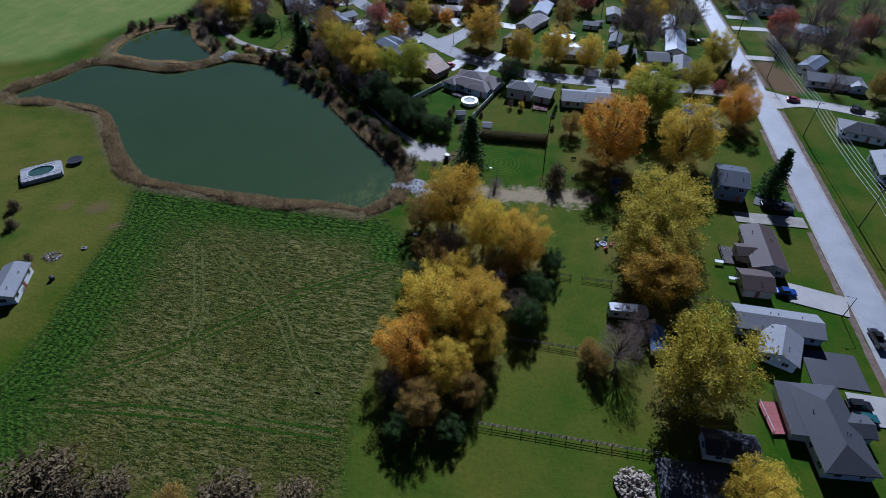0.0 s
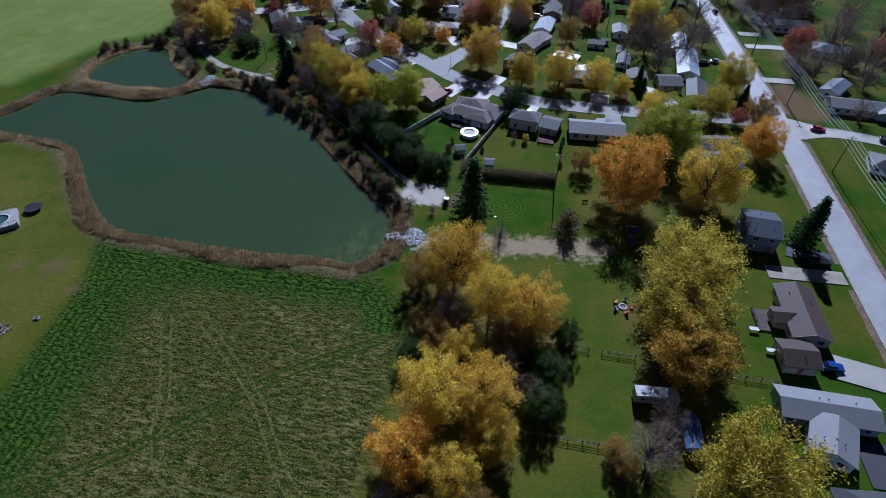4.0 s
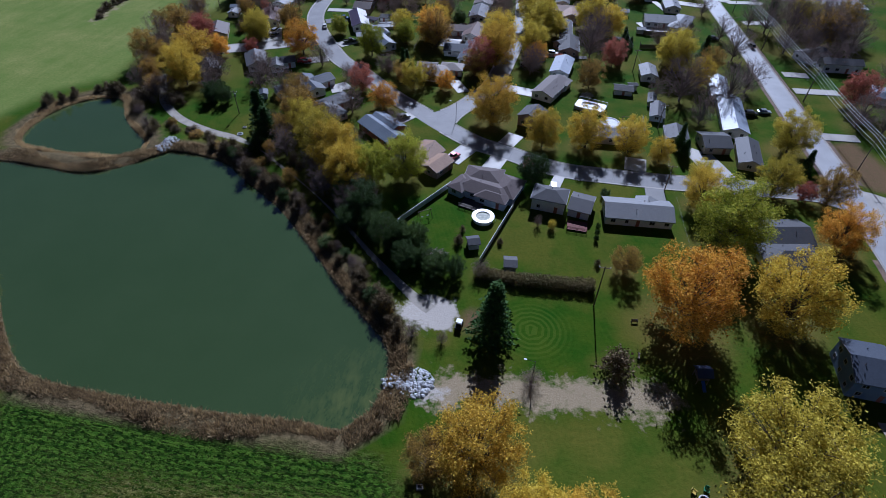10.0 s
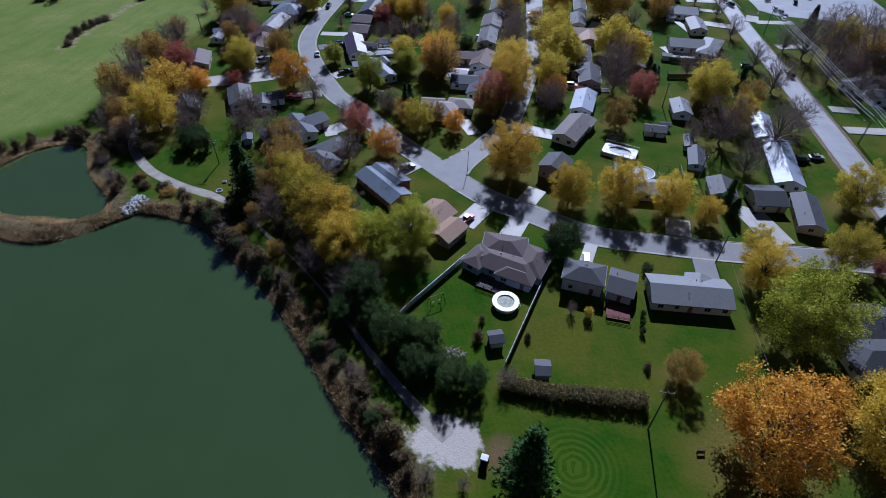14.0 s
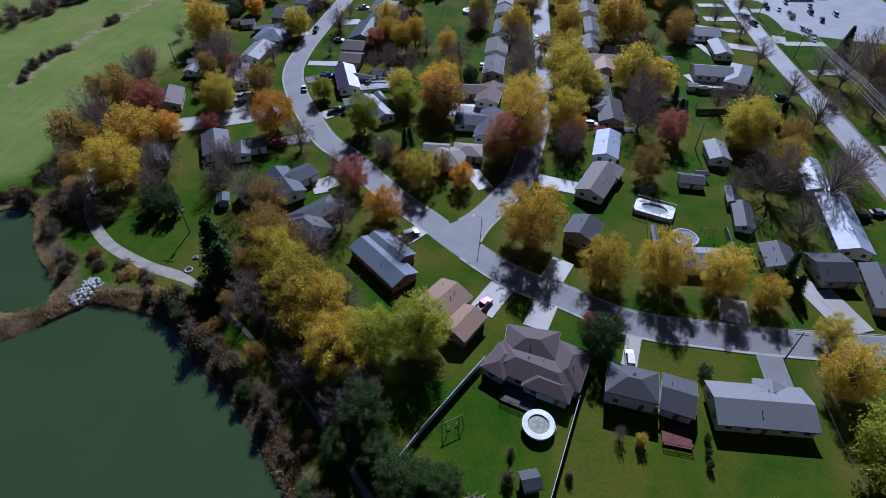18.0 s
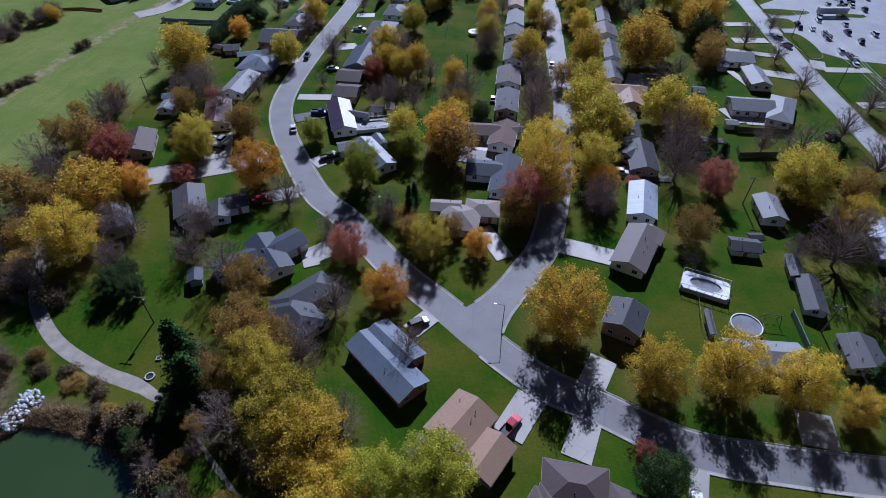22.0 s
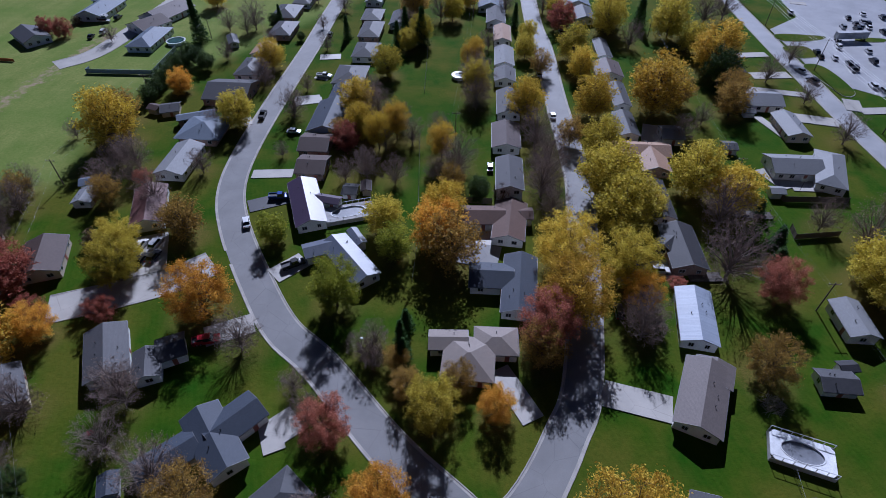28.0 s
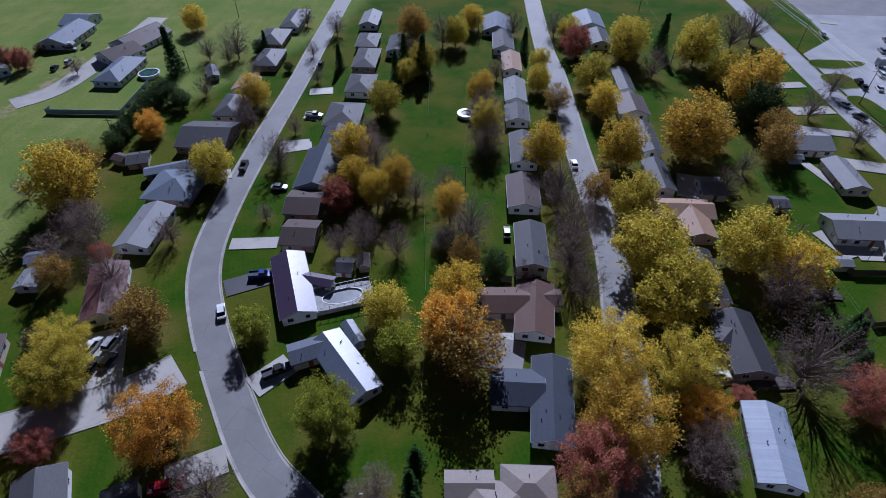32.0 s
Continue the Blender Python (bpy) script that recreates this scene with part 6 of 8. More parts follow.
def loft(profile, halves, zs=None):
    """A body from a side outline (x, z), drawn in towards the top: half-width by height."""
    bm = bmesh.new()
    rows = []
    for s in (-1, 1):
        rows.append([bm.verts.new((x, s * halves(z), z)) for x, z in profile])
    n = len(profile)
    for i in range(n):
        j = (i + 1) % n
        bm.faces.new((rows[0][i], rows[0][j], rows[1][j], rows[1][i]))
    bm.faces.new(rows[0][::-1])
    bm.faces.new(rows[1])
    bmesh.ops.recalc_face_normals(bm, faces=bm.faces)
    bmesh.ops.bevel(bm, geom=[e for e in bm.edges], offset=0.05, segments=2, affect="EDGES", profile=0.6)
    return bm


def wheel_meshes():
    bm = bmesh.new()
    bmesh.ops.create_cone(bm, cap_ends=True, segments=16, radius1=0.34, radius2=0.34, depth=0.22, matrix=pose(0, 0, 0, 90))
    bmesh.ops.bevel(bm, geom=[e for e in bm.edges if abs(e.verts[0].co.y - e.verts[1].co.y) < 0.01], offset=0.04, segments=2, affect="EDGES")
    t = mesh_of("tyre", bm, TYRE)
    bm = bmesh.new()
    bmesh.ops.create_cone(bm, cap_ends=True, segments=12, radius1=0.2, radius2=0.2, depth=0.24, matrix=pose(0, 0, 0, 90))
    return t, mesh_of("rim", bm, RIM)


TYRE_ME, RIM_ME = wheel_meshes()
CARS = {}


def car(kind, col, x, y, ang):
    if (kind, col) in CARS:
        copy_thing(CARS[kind, col], pose(x, y, 0.19 if col in ("red", "teal") else 0.19, 0, 0, ang))
        return
    L, top = {"sedan": (4.7, 1.42), "suv": (4.8, 1.72), "pickup": (5.7, 1.8)}[kind]
    root = thing("pickup_truck" if kind == "pickup" else "car", x, y, 0.19, ang, "%s %s on pavement" % (col, {"sedan": "four-door saloon car", "suv": "tall estate car", "pickup": "pickup truck with open bed"}[kind]), "truck" if kind == "pickup" else "car", "parked cars")
    h, w = L / 2, 0.92
    low = 0.85 if kind == "sedan" else 1.0
    body = [(-h, 0.45), (-h + 0.05, low - 0.1), (-h + 0.4, low), (h - 1.2, low), (h - 0.1, low - 0.2), (h, 0.45), (h - 0.15, 0.25), (-h + 0.15, 0.25)]
    part("body", loft(body, lambda z: w if z < low - 0.05 else w - 0.05), PAINT[col], root, smooth=False)
    if kind == "sedan":
        cab = [(-h + 0.55, low - 0.05), (-h + 1.25, top), (0.45, top), (h - 1.35, low - 0.05)]
    elif kind == "suv":
        cab = [(-h + 0.2, low - 0.05), (-h + 0.5, top), (0.5, top), (h - 1.3, low - 0.05)]
    else:
        cab = [(-0.45, low - 0.05), (-0.3, top), (0.95, top), (h - 1.35, low - 0.05)]
    part("cabin_glass", loft(cab, lambda z: w - 0.06 if z < low + 0.1 else w - 0.22), GLASS_CAR, root)
    bm = bmesh.new()
    xs = sorted(p[0] for p in cab if p[1] == top)
    box(bm, xs[0] - 0.04, -w + 0.22, top - 0.05, xs[1] + 0.04, w - 0.22, top + 0.025)
    part("roof", bm, PAINT[col], root)
    if kind == "pickup":
        bm = bmesh.new()
        box(bm, -h + 0.12, -w + 0.1, low - 0.02, -0.55, w - 0.1, low + 0.006)
        part("bed_liner", bm, DARK, root)
        bm = bmesh.new()
        for a in ((-h + 0.03, -w + 0.02, -0.5, -w + 0.1), (-h + 0.03, w - 0.1, -0.5, w - 0.02), (-h + 0.02, -w + 0.02, -h + 0.12, w - 0.02)):
            box(bm, a[0], a[1], low - 0.05, a[2], a[3], low + 0.3)
        part("bed_rail", bm, PAINT[col], root)
    for sx in (-1, 1):
        for sy in (-1, 1):
            wh = part("wheel", TYRE_ME, None, root, m=pose(sx * (h - 0.95), sy * (w - 0.1), 0.33))
            part("rim", RIM_ME, None, wh)
    for sy in (-1, 1):
        bm = bmesh.new()
        box(bm, h - 0.12, sy * 0.65 - 0.17, 0.55, h + 0.012, sy * 0.65 + 0.17, 0.68)
        part("headlight", bm, LAMP, root)
        bm = bmesh.new()
        box(bm, -h - 0.012, sy * 0.7 - 0.13, 0.58, -h + 0.1, sy * 0.7 + 0.13, 0.76)
        part("tail_light", bm, TAIL, root)
    CARS[kind, col] = root


def camper(x, y, ang, L):
    root = thing("camper_trailer", x, y, 0, ang, "white camper trailer with blue shaded roof", "trailer")
    h = L / 2
    part("body", loft([(-h, 0.6), (-h, 2.9), (h - 0.5, 2.95), (h, 2.2), (h - 0.1, 0.6)], lambda z: 1.22), TRIM, root)
    for i in range(3):
        bm = bmesh.new()
        box(bm, -0.35, -0.35, 2.9, 0.35, 0.35, 3.12)
        part("roof_vent", bm, DARK if i == 1 else TRIM, root, m=pose(-h + 1.4 + i * L * 0.3, 0.2 * (i - 1), 0))
    for i in range(3):
        for s in (-1, 1):
            bm = bmesh.new()
            box(bm, -0.45, -0.02, 1.5, 0.45, 0.02, 2.1)
            part("window", bm, GLASS, root, m=pose(-h + 1.5 + i * L * 0.3, s * 1.225, 0))
    for s in (-1, 1):
        part("wheel", TYRE_ME, None, root, m=pose(0.3, s * 1.05, 0.34))
        part("wheel", TYRE_ME, None, root, m=pose(-0.5, s * 1.05, 0.34))
    bm = bmesh.new()
    rod(bm, (h - 0.2, -0.6, 0.55), (h + 1.1, 0, 0.5), 0.05, 0.05), rod(bm, (h - 0.2, 0.6, 0.55), (h + 1.1, 0, 0.5), 0.05, 0.05)
    part("tow_bar", bm, DARK, root)


def trailer_box(x, y, ang, L):
    root = thing("box_trailer", x, y, 0.2, ang, "long white box trailer parked in the lot", "trailer")
    bm = bmesh.new()
    box(bm, -L / 2, -1.25, 1.0, L / 2, 1.25, 3.7)
    bmesh.ops.bevel(bm, geom=bm.edges[:], offset=0.06, segments=2, affect="EDGES")
    part("body", bm, TRIM, root)
    for s in (-1, 1):
        for xx in (-L / 2 + 1.2, -L / 2 + 2.3, L / 2 - 1.0):
            part("wheel", TYRE_ME, None, root, m=pose(xx, s * 1.0, 0.34) @ Matrix.Diagonal((1.4, 1, 1.4, 1)))


# ---- pools and yard things ----
POOL = glassy("pool_water", (0.06, 0.12, 0.1), 0.05)
COVER = surface("pool_cover", (0.22, 0.23, 0.25), 0.35, small=2.0)
DECK = surface("grey_deck_boards", (0.36, 0.35, 0.35), 0.8, big=0.8, small=8)
MURK = surface("leaf_strewn_net", (0.3, 0.32, 0.24), 0.6, big=1.2, small=5, spread=0.4)
SPA = surface("white_shell", (0.75, 0.76, 0.77), 0.35)
RED = surface("red_deck_stain", (0.34, 0.1, 0.09), 0.7)
ROCK = surface("limestone", (0.62, 0.63, 0.64), 0.85, small=4, spread=0.35)
LOG = surface("cut_logs", (0.42, 0.36, 0.28), 0.9, small=6, spread=0.4)


def ring(bm, r0, r1, z0, z1, n=32, sx=1.0, sy=1.0):
    prof = [(r0, z0), (r1, z0), (r1, z1), (r0, z1)]
    rows = [[bm.verts.new((r * math.cos(2 * math.pi * i / n) * sx, r * math.sin(2 * math.pi * i / n) * sy, z)) for r, z in prof] for i in range(n)]
    for i in range(n):
        a, b = rows[i], rows[(i + 1) % n]
        for j in range(4):
            bm.faces.new((a[j], b[j], b[(j + 1) % 4], a[(j + 1) % 4]))
    bmesh.ops.recalc_face_normals(bm, faces=bm.faces)


def disc(bm, r, z, n=32, sx=1.0, sy=1.0):
    bm.faces.new([bm.verts.new((r * math.cos(2 * math.pi * i / n) * sx, r * math.sin(2 * math.pi * i / n) * sy, z)) for i in range(n)])


def round_pool(x, y, r, fill):
    root = thing("swimming_pool", x, y, 0, 0, "round above-ground pool with white rim" if fill == "clear" else "round above-ground pool under a grey cover", "pool")
    bm = bmesh.new()
    ring(bm, r - 0.06, r, 0, 1.25)
    part("wall", bm, SPA, root)
    bm = bmesh.new()
    ring(bm, r - (0.7 if fill == "clear" and r < 2.75 else 0.12), r + (0.4 if fill == "clear" else 0.12), 1.25, 1.32)
    part("rim", bm, SPA, root)
    bm = bmesh.new()
    disc(bm, r - 0.07, 1.1)
    part("water" if fill == "clear" else "cover", bm, MURK if fill == "clear" and r < 3 else POOL if fill == "clear" else COVER, root)
    bm = bmesh.new()
    for s in (-0.25, 0.25):
        rod(bm, (r + 0.75, s, 0), (r + 0.15, s, 1.9), 0.03, 0.03)
    for k in range(4):
        rod(bm, (r + 0.68 - 0.12 * k, -0.25, 0.3 + 0.35 * k), (r + 0.68 - 0.12 * k, 0.25, 0.3 + 0.35 * k), 0.03, 0.03)
    part("ladder", bm, SPA, root)


def deck_pool(x, y, ang, L, W, fill):
    root = thing("pool_deck", x, y, 0, ang, {"green": "raised grey deck round an oval green pool", "cover": "long raised deck round a covered oval pool", "spa": "white raised deck round a sunken oval pool"}[fill], "pool deck")
    h = 1.25
    rx, ry = L * 0.33, W * 0.33
    n = 32
    bm = bmesh.new()
    inner = [bm.verts.new((rx * math.cos(2 * math.pi * i / n), ry * math.sin(2 * math.pi * i / n), h)) for i in range(n)]
    outer = []
    for i in range(n):
        c, s = math.cos(2 * math.pi * i / n), math.sin(2 * math.pi * i / n)
        k = min(L / 2 / max(1e-6, abs(c)), W / 2 / max(1e-6, abs(s)))
        outer.append(bm.verts.new((c * k, s * k, h)))
    for i in range(n):
        j = (i + 1) % n
        bm.faces.new((inner[i], outer[i], outer[j], inner[j]))
    r = bmesh.ops.extrude_face_region(bm, geom=bm.faces[:])
    bmesh.ops.translate(bm, vec=(0, 0, -0.15), verts=[v for v in r["geom"] if isinstance(v, bmesh.types.BMVert)])
    bmesh.ops.recalc_face_normals(bm, faces=bm.faces)
    part("deck", bm, SPA if fill == "spa" else DECK, root)
    bm = bmesh.new()
    ring(bm, 1.0, 1.06, 0.0, h + 0.08, 32, rx, ry)
    part("rim", bm, SPA, root)
    bm = bmesh.new()
    disc(bm, 1.0, h - 0.22, 32, rx, ry)
    part("water" if fill == "green" else "cover", bm, POOL if fill == "green" else COVER, root)
    for sy in (-1, 1):
        bm = bmesh.new()
        box(bm, -L / 2, sy * W / 2 - 0.03, 0, L / 2, sy * W / 2 + 0.03, h - 0.16)
        part("skirt", bm, DECK, root)
        bm = bmesh.new()
        box(bm, sy * L / 2 - 0.03, -W / 2, 0, sy * L / 2 + 0.03, W / 2, h - 0.16)
        part("skirt", bm, DECK, root)
        k = max(3, int(L / 1.6))
        for i in range(k + 1):
            bm = bmesh.new()
            box(bm, -0.05, -0.05, h - 0.1, 0.05, 0.05, h + 0.95)
            part("post", bm, TRIM if fill != "green" else WOOD, root, m=pose(-L / 2 + 0.06 + (L - 0.12) * i / k, sy * (W / 2 - 0.06), 0))
        bm = bmesh.new()
        box(bm, -L / 2, sy * (W / 2 - 0.06) - 0.06, h + 0.95, L / 2, sy * (W / 2 - 0.06) + 0.06, h + 1.01)
        part("hand_rail", bm, TRIM if fill != "green" else WOOD, root)


def trampoline(x, y, r):
    root = thing("trampoline", x, y, 0, 0, "round black trampoline on the lawn", "trampoline")
    bm = bmesh.new()
    ring(bm, r - 0.3, r, 0.86, 0.92)
    part("pad", bm, surface("blue_pad", (0.03, 0.04, 0.08), 0.6), root)
    bm = bmesh.new()
    disc(bm, r - 0.28, 0.87)
    part("mat", bm, DARK, root)
    for i in range(6):
        bm = bmesh.new()
        a = i * math.pi / 3
        rod(bm, (math.cos(a) * r * 0.95, math.sin(a) * r * 0.95, 0), (math.cos(a) * r * 0.95, math.sin(a) * r * 0.95, 0.9), 0.03, 0.03)
        part("leg", bm, DARK, root)


def picnic_set(x, y):
    for i, c in enumerate(((0.5, 0.05, 0.04), (0.05, 0.25, 0.1), (0.55, 0.4, 0.05), (0.04, 0.1, 0.4), (0.5, 0.05, 0.04))):
        a = i * 72
        root = thing("lawn_chair", x + 1.9 * math.cos(radians(a)), y + 1.9 * math.sin(radians(a)), 0, a + 90, "brightly painted wooden lawn chair round a fire pit", "chair", "chairs round the fire pit")
        m = surface("chair_paint", c, 0.6)
        bm = bmesh.new()
        box(bm, -0.35, -0.3, 0.32, 0.35, 0.3, 0.38)
        part("seat", bm, m, root)
        bm = bmesh.new()
        box(bm, -0.35, -0.36, 0.35, 0.35, -0.3, 1.1)
        part("backrest", bm, m, root, m=pose(0, -0.02, 0, 12))
        for sx in (-1, 1):
            bm = bmesh.new()
            box(bm, sx * 0.42 - 0.06, -0.35, 0.55, sx * 0.42 + 0.06, 0.4, 0.6)
            part("arm", bm, m, root)
            for sy in (-0.28, 0.28):
                bm = bmesh.new()
                box(bm, sx * 0.36 - 0.04, sy - 0.04, 0, sx * 0.36 + 0.04, sy + 0.04, 0.56)
                part("leg", bm, m, root)
    fire_ring(x, y)


def fire_ring(x, y):
    root = thing("fire_pit", x, y, 0, 0, "round stone fire pit with ash", "fire pit")
    for i in range(12):
        bm = bmesh.new()
        box(bm, -0.22, -0.13, 0, 0.22, 0.13, 0.28)
        bmesh.ops.bevel(bm, geom=bm.edges[:], offset=0.03, affect="EDGES")
        part("stone", bm, ROCK, root, m=pose(0.85 * math.cos(i * math.pi / 6), 0.85 * math.sin(i * math.pi / 6), 0, 0, 0, i * 30 + 90))
    bm = bmesh.new()
    disc(bm, 0.78, 0.06, 16)
    part("ash", bm, DARK, root)


def swing_set(x, y, ang):
    root = thing("swing_set", x, y, 0, ang, "wooden swing set frame on the lawn", "swing set")
    for sx in (-1.8, 1.8):
        for sy in (-1, 1):
            bm = bmesh.new()
            rod(bm, (sx, sy * 1.1, 0), (sx * 0.93, 0, 2.5), 0.07, 0.07)
            part("leg", bm, WOOD, root)
    bm = bmesh.new()
    rod(bm, (-2.1, 0, 2.5), (2.1, 0, 2.5), 0.08, 0.08)
    part("beam", bm, WOOD, root)
    for sx in (-0.8, 0.8):
        bm = bmesh.new()
        box(bm, sx - 0.28, -0.12, 0.5, sx + 0.28, 0.12, 0.54)
        rod(bm, (sx - 0.26, 0, 0.5), (sx - 0.26, 0, 2.5), 0.015, 0.015), rod(bm, (sx + 0.26, 0, 0.5), (sx + 0.26, 0, 2.5), 0.015, 0.015)
        part("swing", bm, DARK, root)


def play_house(x, y):
    root = thing("play_tower", x, y, 0, 8, "wooden play tower with dark blue canopy", "play tower")
    for sx in (-1.1, 1.1):
        for sy in (-1.1, 1.1):
            bm = bmesh.new()
            box(bm, sx - 0.06, sy - 0.06, 0, sx + 0.06, sy + 0.06, 2.9)
            part("post", bm, WOOD, root)
    bm = bmesh.new()
    box(bm, -1.2, -1.2, 1.4, 1.2, 1.2, 1.5)
    part("platform", bm, WOOD, root)
    vs, fs = gable_mesh(3.2, 3.0, 2.8, 0.9)
    part("canopy", make_mesh("canopy", vs, fs, surface("blue_canvas", (0.03, 0.05, 0.13), 0.7)), None, root)
    bm = bmesh.new()
    box(bm, -0.35, -3.4, 0.05, 0.35, -1.1, 0.1)
    part("slide", bm, surface("blue_slide", (0.03, 0.09, 0.35), 0.4), root, m=pose(0, 0, 1.6, 25))


def bench(x, y, ang):
    root = thing("bench", x, y, 0, ang, "dark wooden garden bench on leaf-strewn grass", "bench")
    bm = bmesh.new()
    box(bm, -0.75, -0.2, 0.42, 0.75, 0.2, 0.47)
    part("seat", bm, WOOD, root)
    bm = bmesh.new()
    box(bm, -0.75, 0.18, 0.5, 0.75, 0.23, 0.9)
    part("backrest", bm, WOOD, root)
    for sx in (-0.65, 0.65):
        bm = bmesh.new()
        box(bm, sx - 0.04, -0.2, 0, sx + 0.04, 0.22, 0.42)
        part("leg", bm, DARK, root)


def stone_mesh(seed):
    bm = bmesh.new()
    bmesh.ops.create_icosphere(bm, subdivisions=1, radius=0.5)
    r = random.Random(seed)
    for v in bm.verts:
        v.co *= r.uniform(0.75, 1.2)
    return mesh_of("stone", bm, ROCK)


STONES = [stone_mesh(i) for i in range(4)]


def stone_heap(x, y, r, count):
    root = thing("riprap", x, y, 0.1, 0, "heap of pale grey riprap stones at the water's edge", "rocks")
    rng = random.Random(int(count))
    for i in range(count):
        a, d = rng.uniform(0, 6.28), r * math.sqrt(rng.random())
        s = rng.uniform(0.45, 1.05)
        part("stone", STONES[i % 4], None, root, m=pose(d * math.cos(a), d * math.sin(a), 0.55 * (1 - d / r) + 0.12, rng.uniform(0, 360), rng.uniform(0, 360), 0) @ Matrix.Diagonal((s, s * 0.8, s * 0.7, 1)))


def log_pile(x, y, r):
    root = thing("log_pile", x, y, 0, 0, "heap of pale split firewood logs", "firewood")
    rng = random.Random(5)
    bm = bmesh.new()
    rod(bm, (-0.28, 0, 0), (0.28, 0, 0), 0.17, 0.16, 7)
    me = mesh_of("log", bm, LOG)
    for i in range(230):
        a, d = rng.uniform(0, 6.28), r * 0.8 * math.sqrt(rng.random())
        k = rng.uniform(1.0, 1.7)
        part("log", me, None, root, m=pose(d * math.cos(a), d * math.sin(a), (1 - d / r) * rng.uniform(0.1, 1.5) + 0.15, rng.uniform(-40, 40), rng.uniform(-60, 60), rng.uniform(0, 360)) @ Matrix.Diagonal((k, k, k, 1)))


def leaf_pile(x, y, r):
    rng = random.Random(9)
    root = thing("brush_pile", x, y, 0, 0, "flat heap of straw-coloured brush on the lawn", "brush pile")
    vs, fs = [], []
    for i in range(260):
        a, d = rng.uniform(0, 6.28), r * math.sqrt(rng.random())
        p = Vector((d * math.cos(a), d * math.sin(a), 0.5 * (1 - d / r) + 0.05))
        prism(vs, fs, p, p + Vector((rng.gauss(0, .7), rng.gauss(0, .7), rng.uniform(0, .25))), 0.035, 0.015, 3)
    part("brush", make_mesh("brush", vs, fs, LOG), None, root)


def utility_box(x, y):
    root = thing("utility_box", x, y, 0, 12, "small pale concrete utility box in grass", "utility box")
    bm = bmesh.new()
    box(bm, -0.6, -0.5, 0, 0.6, 0.5, 0.35)
    bmesh.ops.bevel(bm, geom=bm.edges[:], offset=0.04, affect="EDGES")
    part("housing", bm, KERB, root)
    bm = bmesh.new()
    box(bm, -0.35, -0.28, 0.352, 0.35, 0.28, 0.4)
    part("lid", bm, DARK, root)


def patio_set(x, y):
    root = thing("patio_table", x, y, 0.1, 0, "white garden table on a patio", "table")
    bm = bmesh.new()
    box(bm, -1.0, -0.5, 0.7, 1.0, 0.5, 0.75)
    part("tabletop", bm, SPA, root)
    for sx in (-0.9, 0.9):
        for sy in (-0.4, 0.4):
            bm = bmesh.new()
            rod(bm, (sx, sy, 0), (sx, sy, 0.7), 0.03, 0.03)
            part("leg", bm, SPA, root)


def red_deck(x, y):
    root = thing("wooden_deck", x, y, 0, -80, "red-stained wooden deck behind the house", "deck")
    for i in range(20):
        bm = bmesh.new()
        box(bm, -3.4, -0.1, 0.5, 3.4, 0.1, 0.55)
        part("board", bm, RED, root, m=pose(0, -2.1 + i * 0.215, 0))
    for sx in (-3.3, 0, 3.3):
        for sy in (-2.1, 2.0):
            bm = bmesh.new()
            box(bm, -0.07, -0.07, 0, 0.07, 0.07, 1.4)
            part("post", bm, TRIM, root, m=pose(sx, sy, 0))
    bm = bmesh.new()
    box(bm, -3.3, -2.15, 1.38, 3.3, -2.03, 1.45)
    part("hand_rail", bm, TRIM, root)


def basketball_hoop(x, y):
    root = thing("basketball_hoop", x, y, 0.2, 0, "freestanding basketball hoop with white backboard", "basketball hoop")
    bm = bmesh.new()
    rod(bm, (0, 0, 0), (0, 0, 3.2), 0.06, 0.06)
    part("pole", bm, DARK, root)
    bm = bmesh.new()
    box(bm, -0.85, 0.3, 2.8, 0.85, 0.36, 3.8)
    part("backboard", bm, SPA, root)
    bm = bmesh.new()
    ring(bm, 0.22, 0.25, 3.03, 3.06, 16)
    part("rim", bm, RED, root, m=pose(0, 0.65, 0))


def dark_tank(x, y):
    root = thing("water_tank", x, y, 0, 0, "small dark tank on the lawn", "tank")
    bm = bmesh.new()
    rod(bm, (0, 0, 0), (0, 0, 0.9), 0.6, 0.55, 14), rod(bm, (0, 0, 0.9), (0, 0, 1.05), 0.55, 0.2, 14)
    part("body", bm, DARK, root)


def mower(x, y, ang):
    root = thing("riding_mower", x, y, 0, ang, "small red riding mower parked on grass", "mower")
    part("hood", loft([(0.1, 0.45), (0.1, 0.85), (0.7, 0.8), (0.85, 0.45)], lambda z: 0.3), PAINT["red"], root)
    part("cutting_deck", loft([(-0.6, 0.15), (-0.6, 0.45), (0.5, 0.45), (0.5, 0.15)], lambda z: 0.52), PAINT["red"], root)
    bm = bmesh.new()
    box(bm, -0.6, -0.22, 0.5, -0.2, 0.22, 0.62), box(bm, -0.68, -0.22, 0.55, -0.58, 0.22, 1.0)
    part("seat", bm, DARK, root)
    for sx in (-0.5, 0.6):
        for sy in (-0.45, 0.45):
            part("wheel", TYRE_ME, None, root, m=pose(sx, sy, 0.24) @ Matrix.Diagonal((0.7, 0.7, 0.7, 1)))


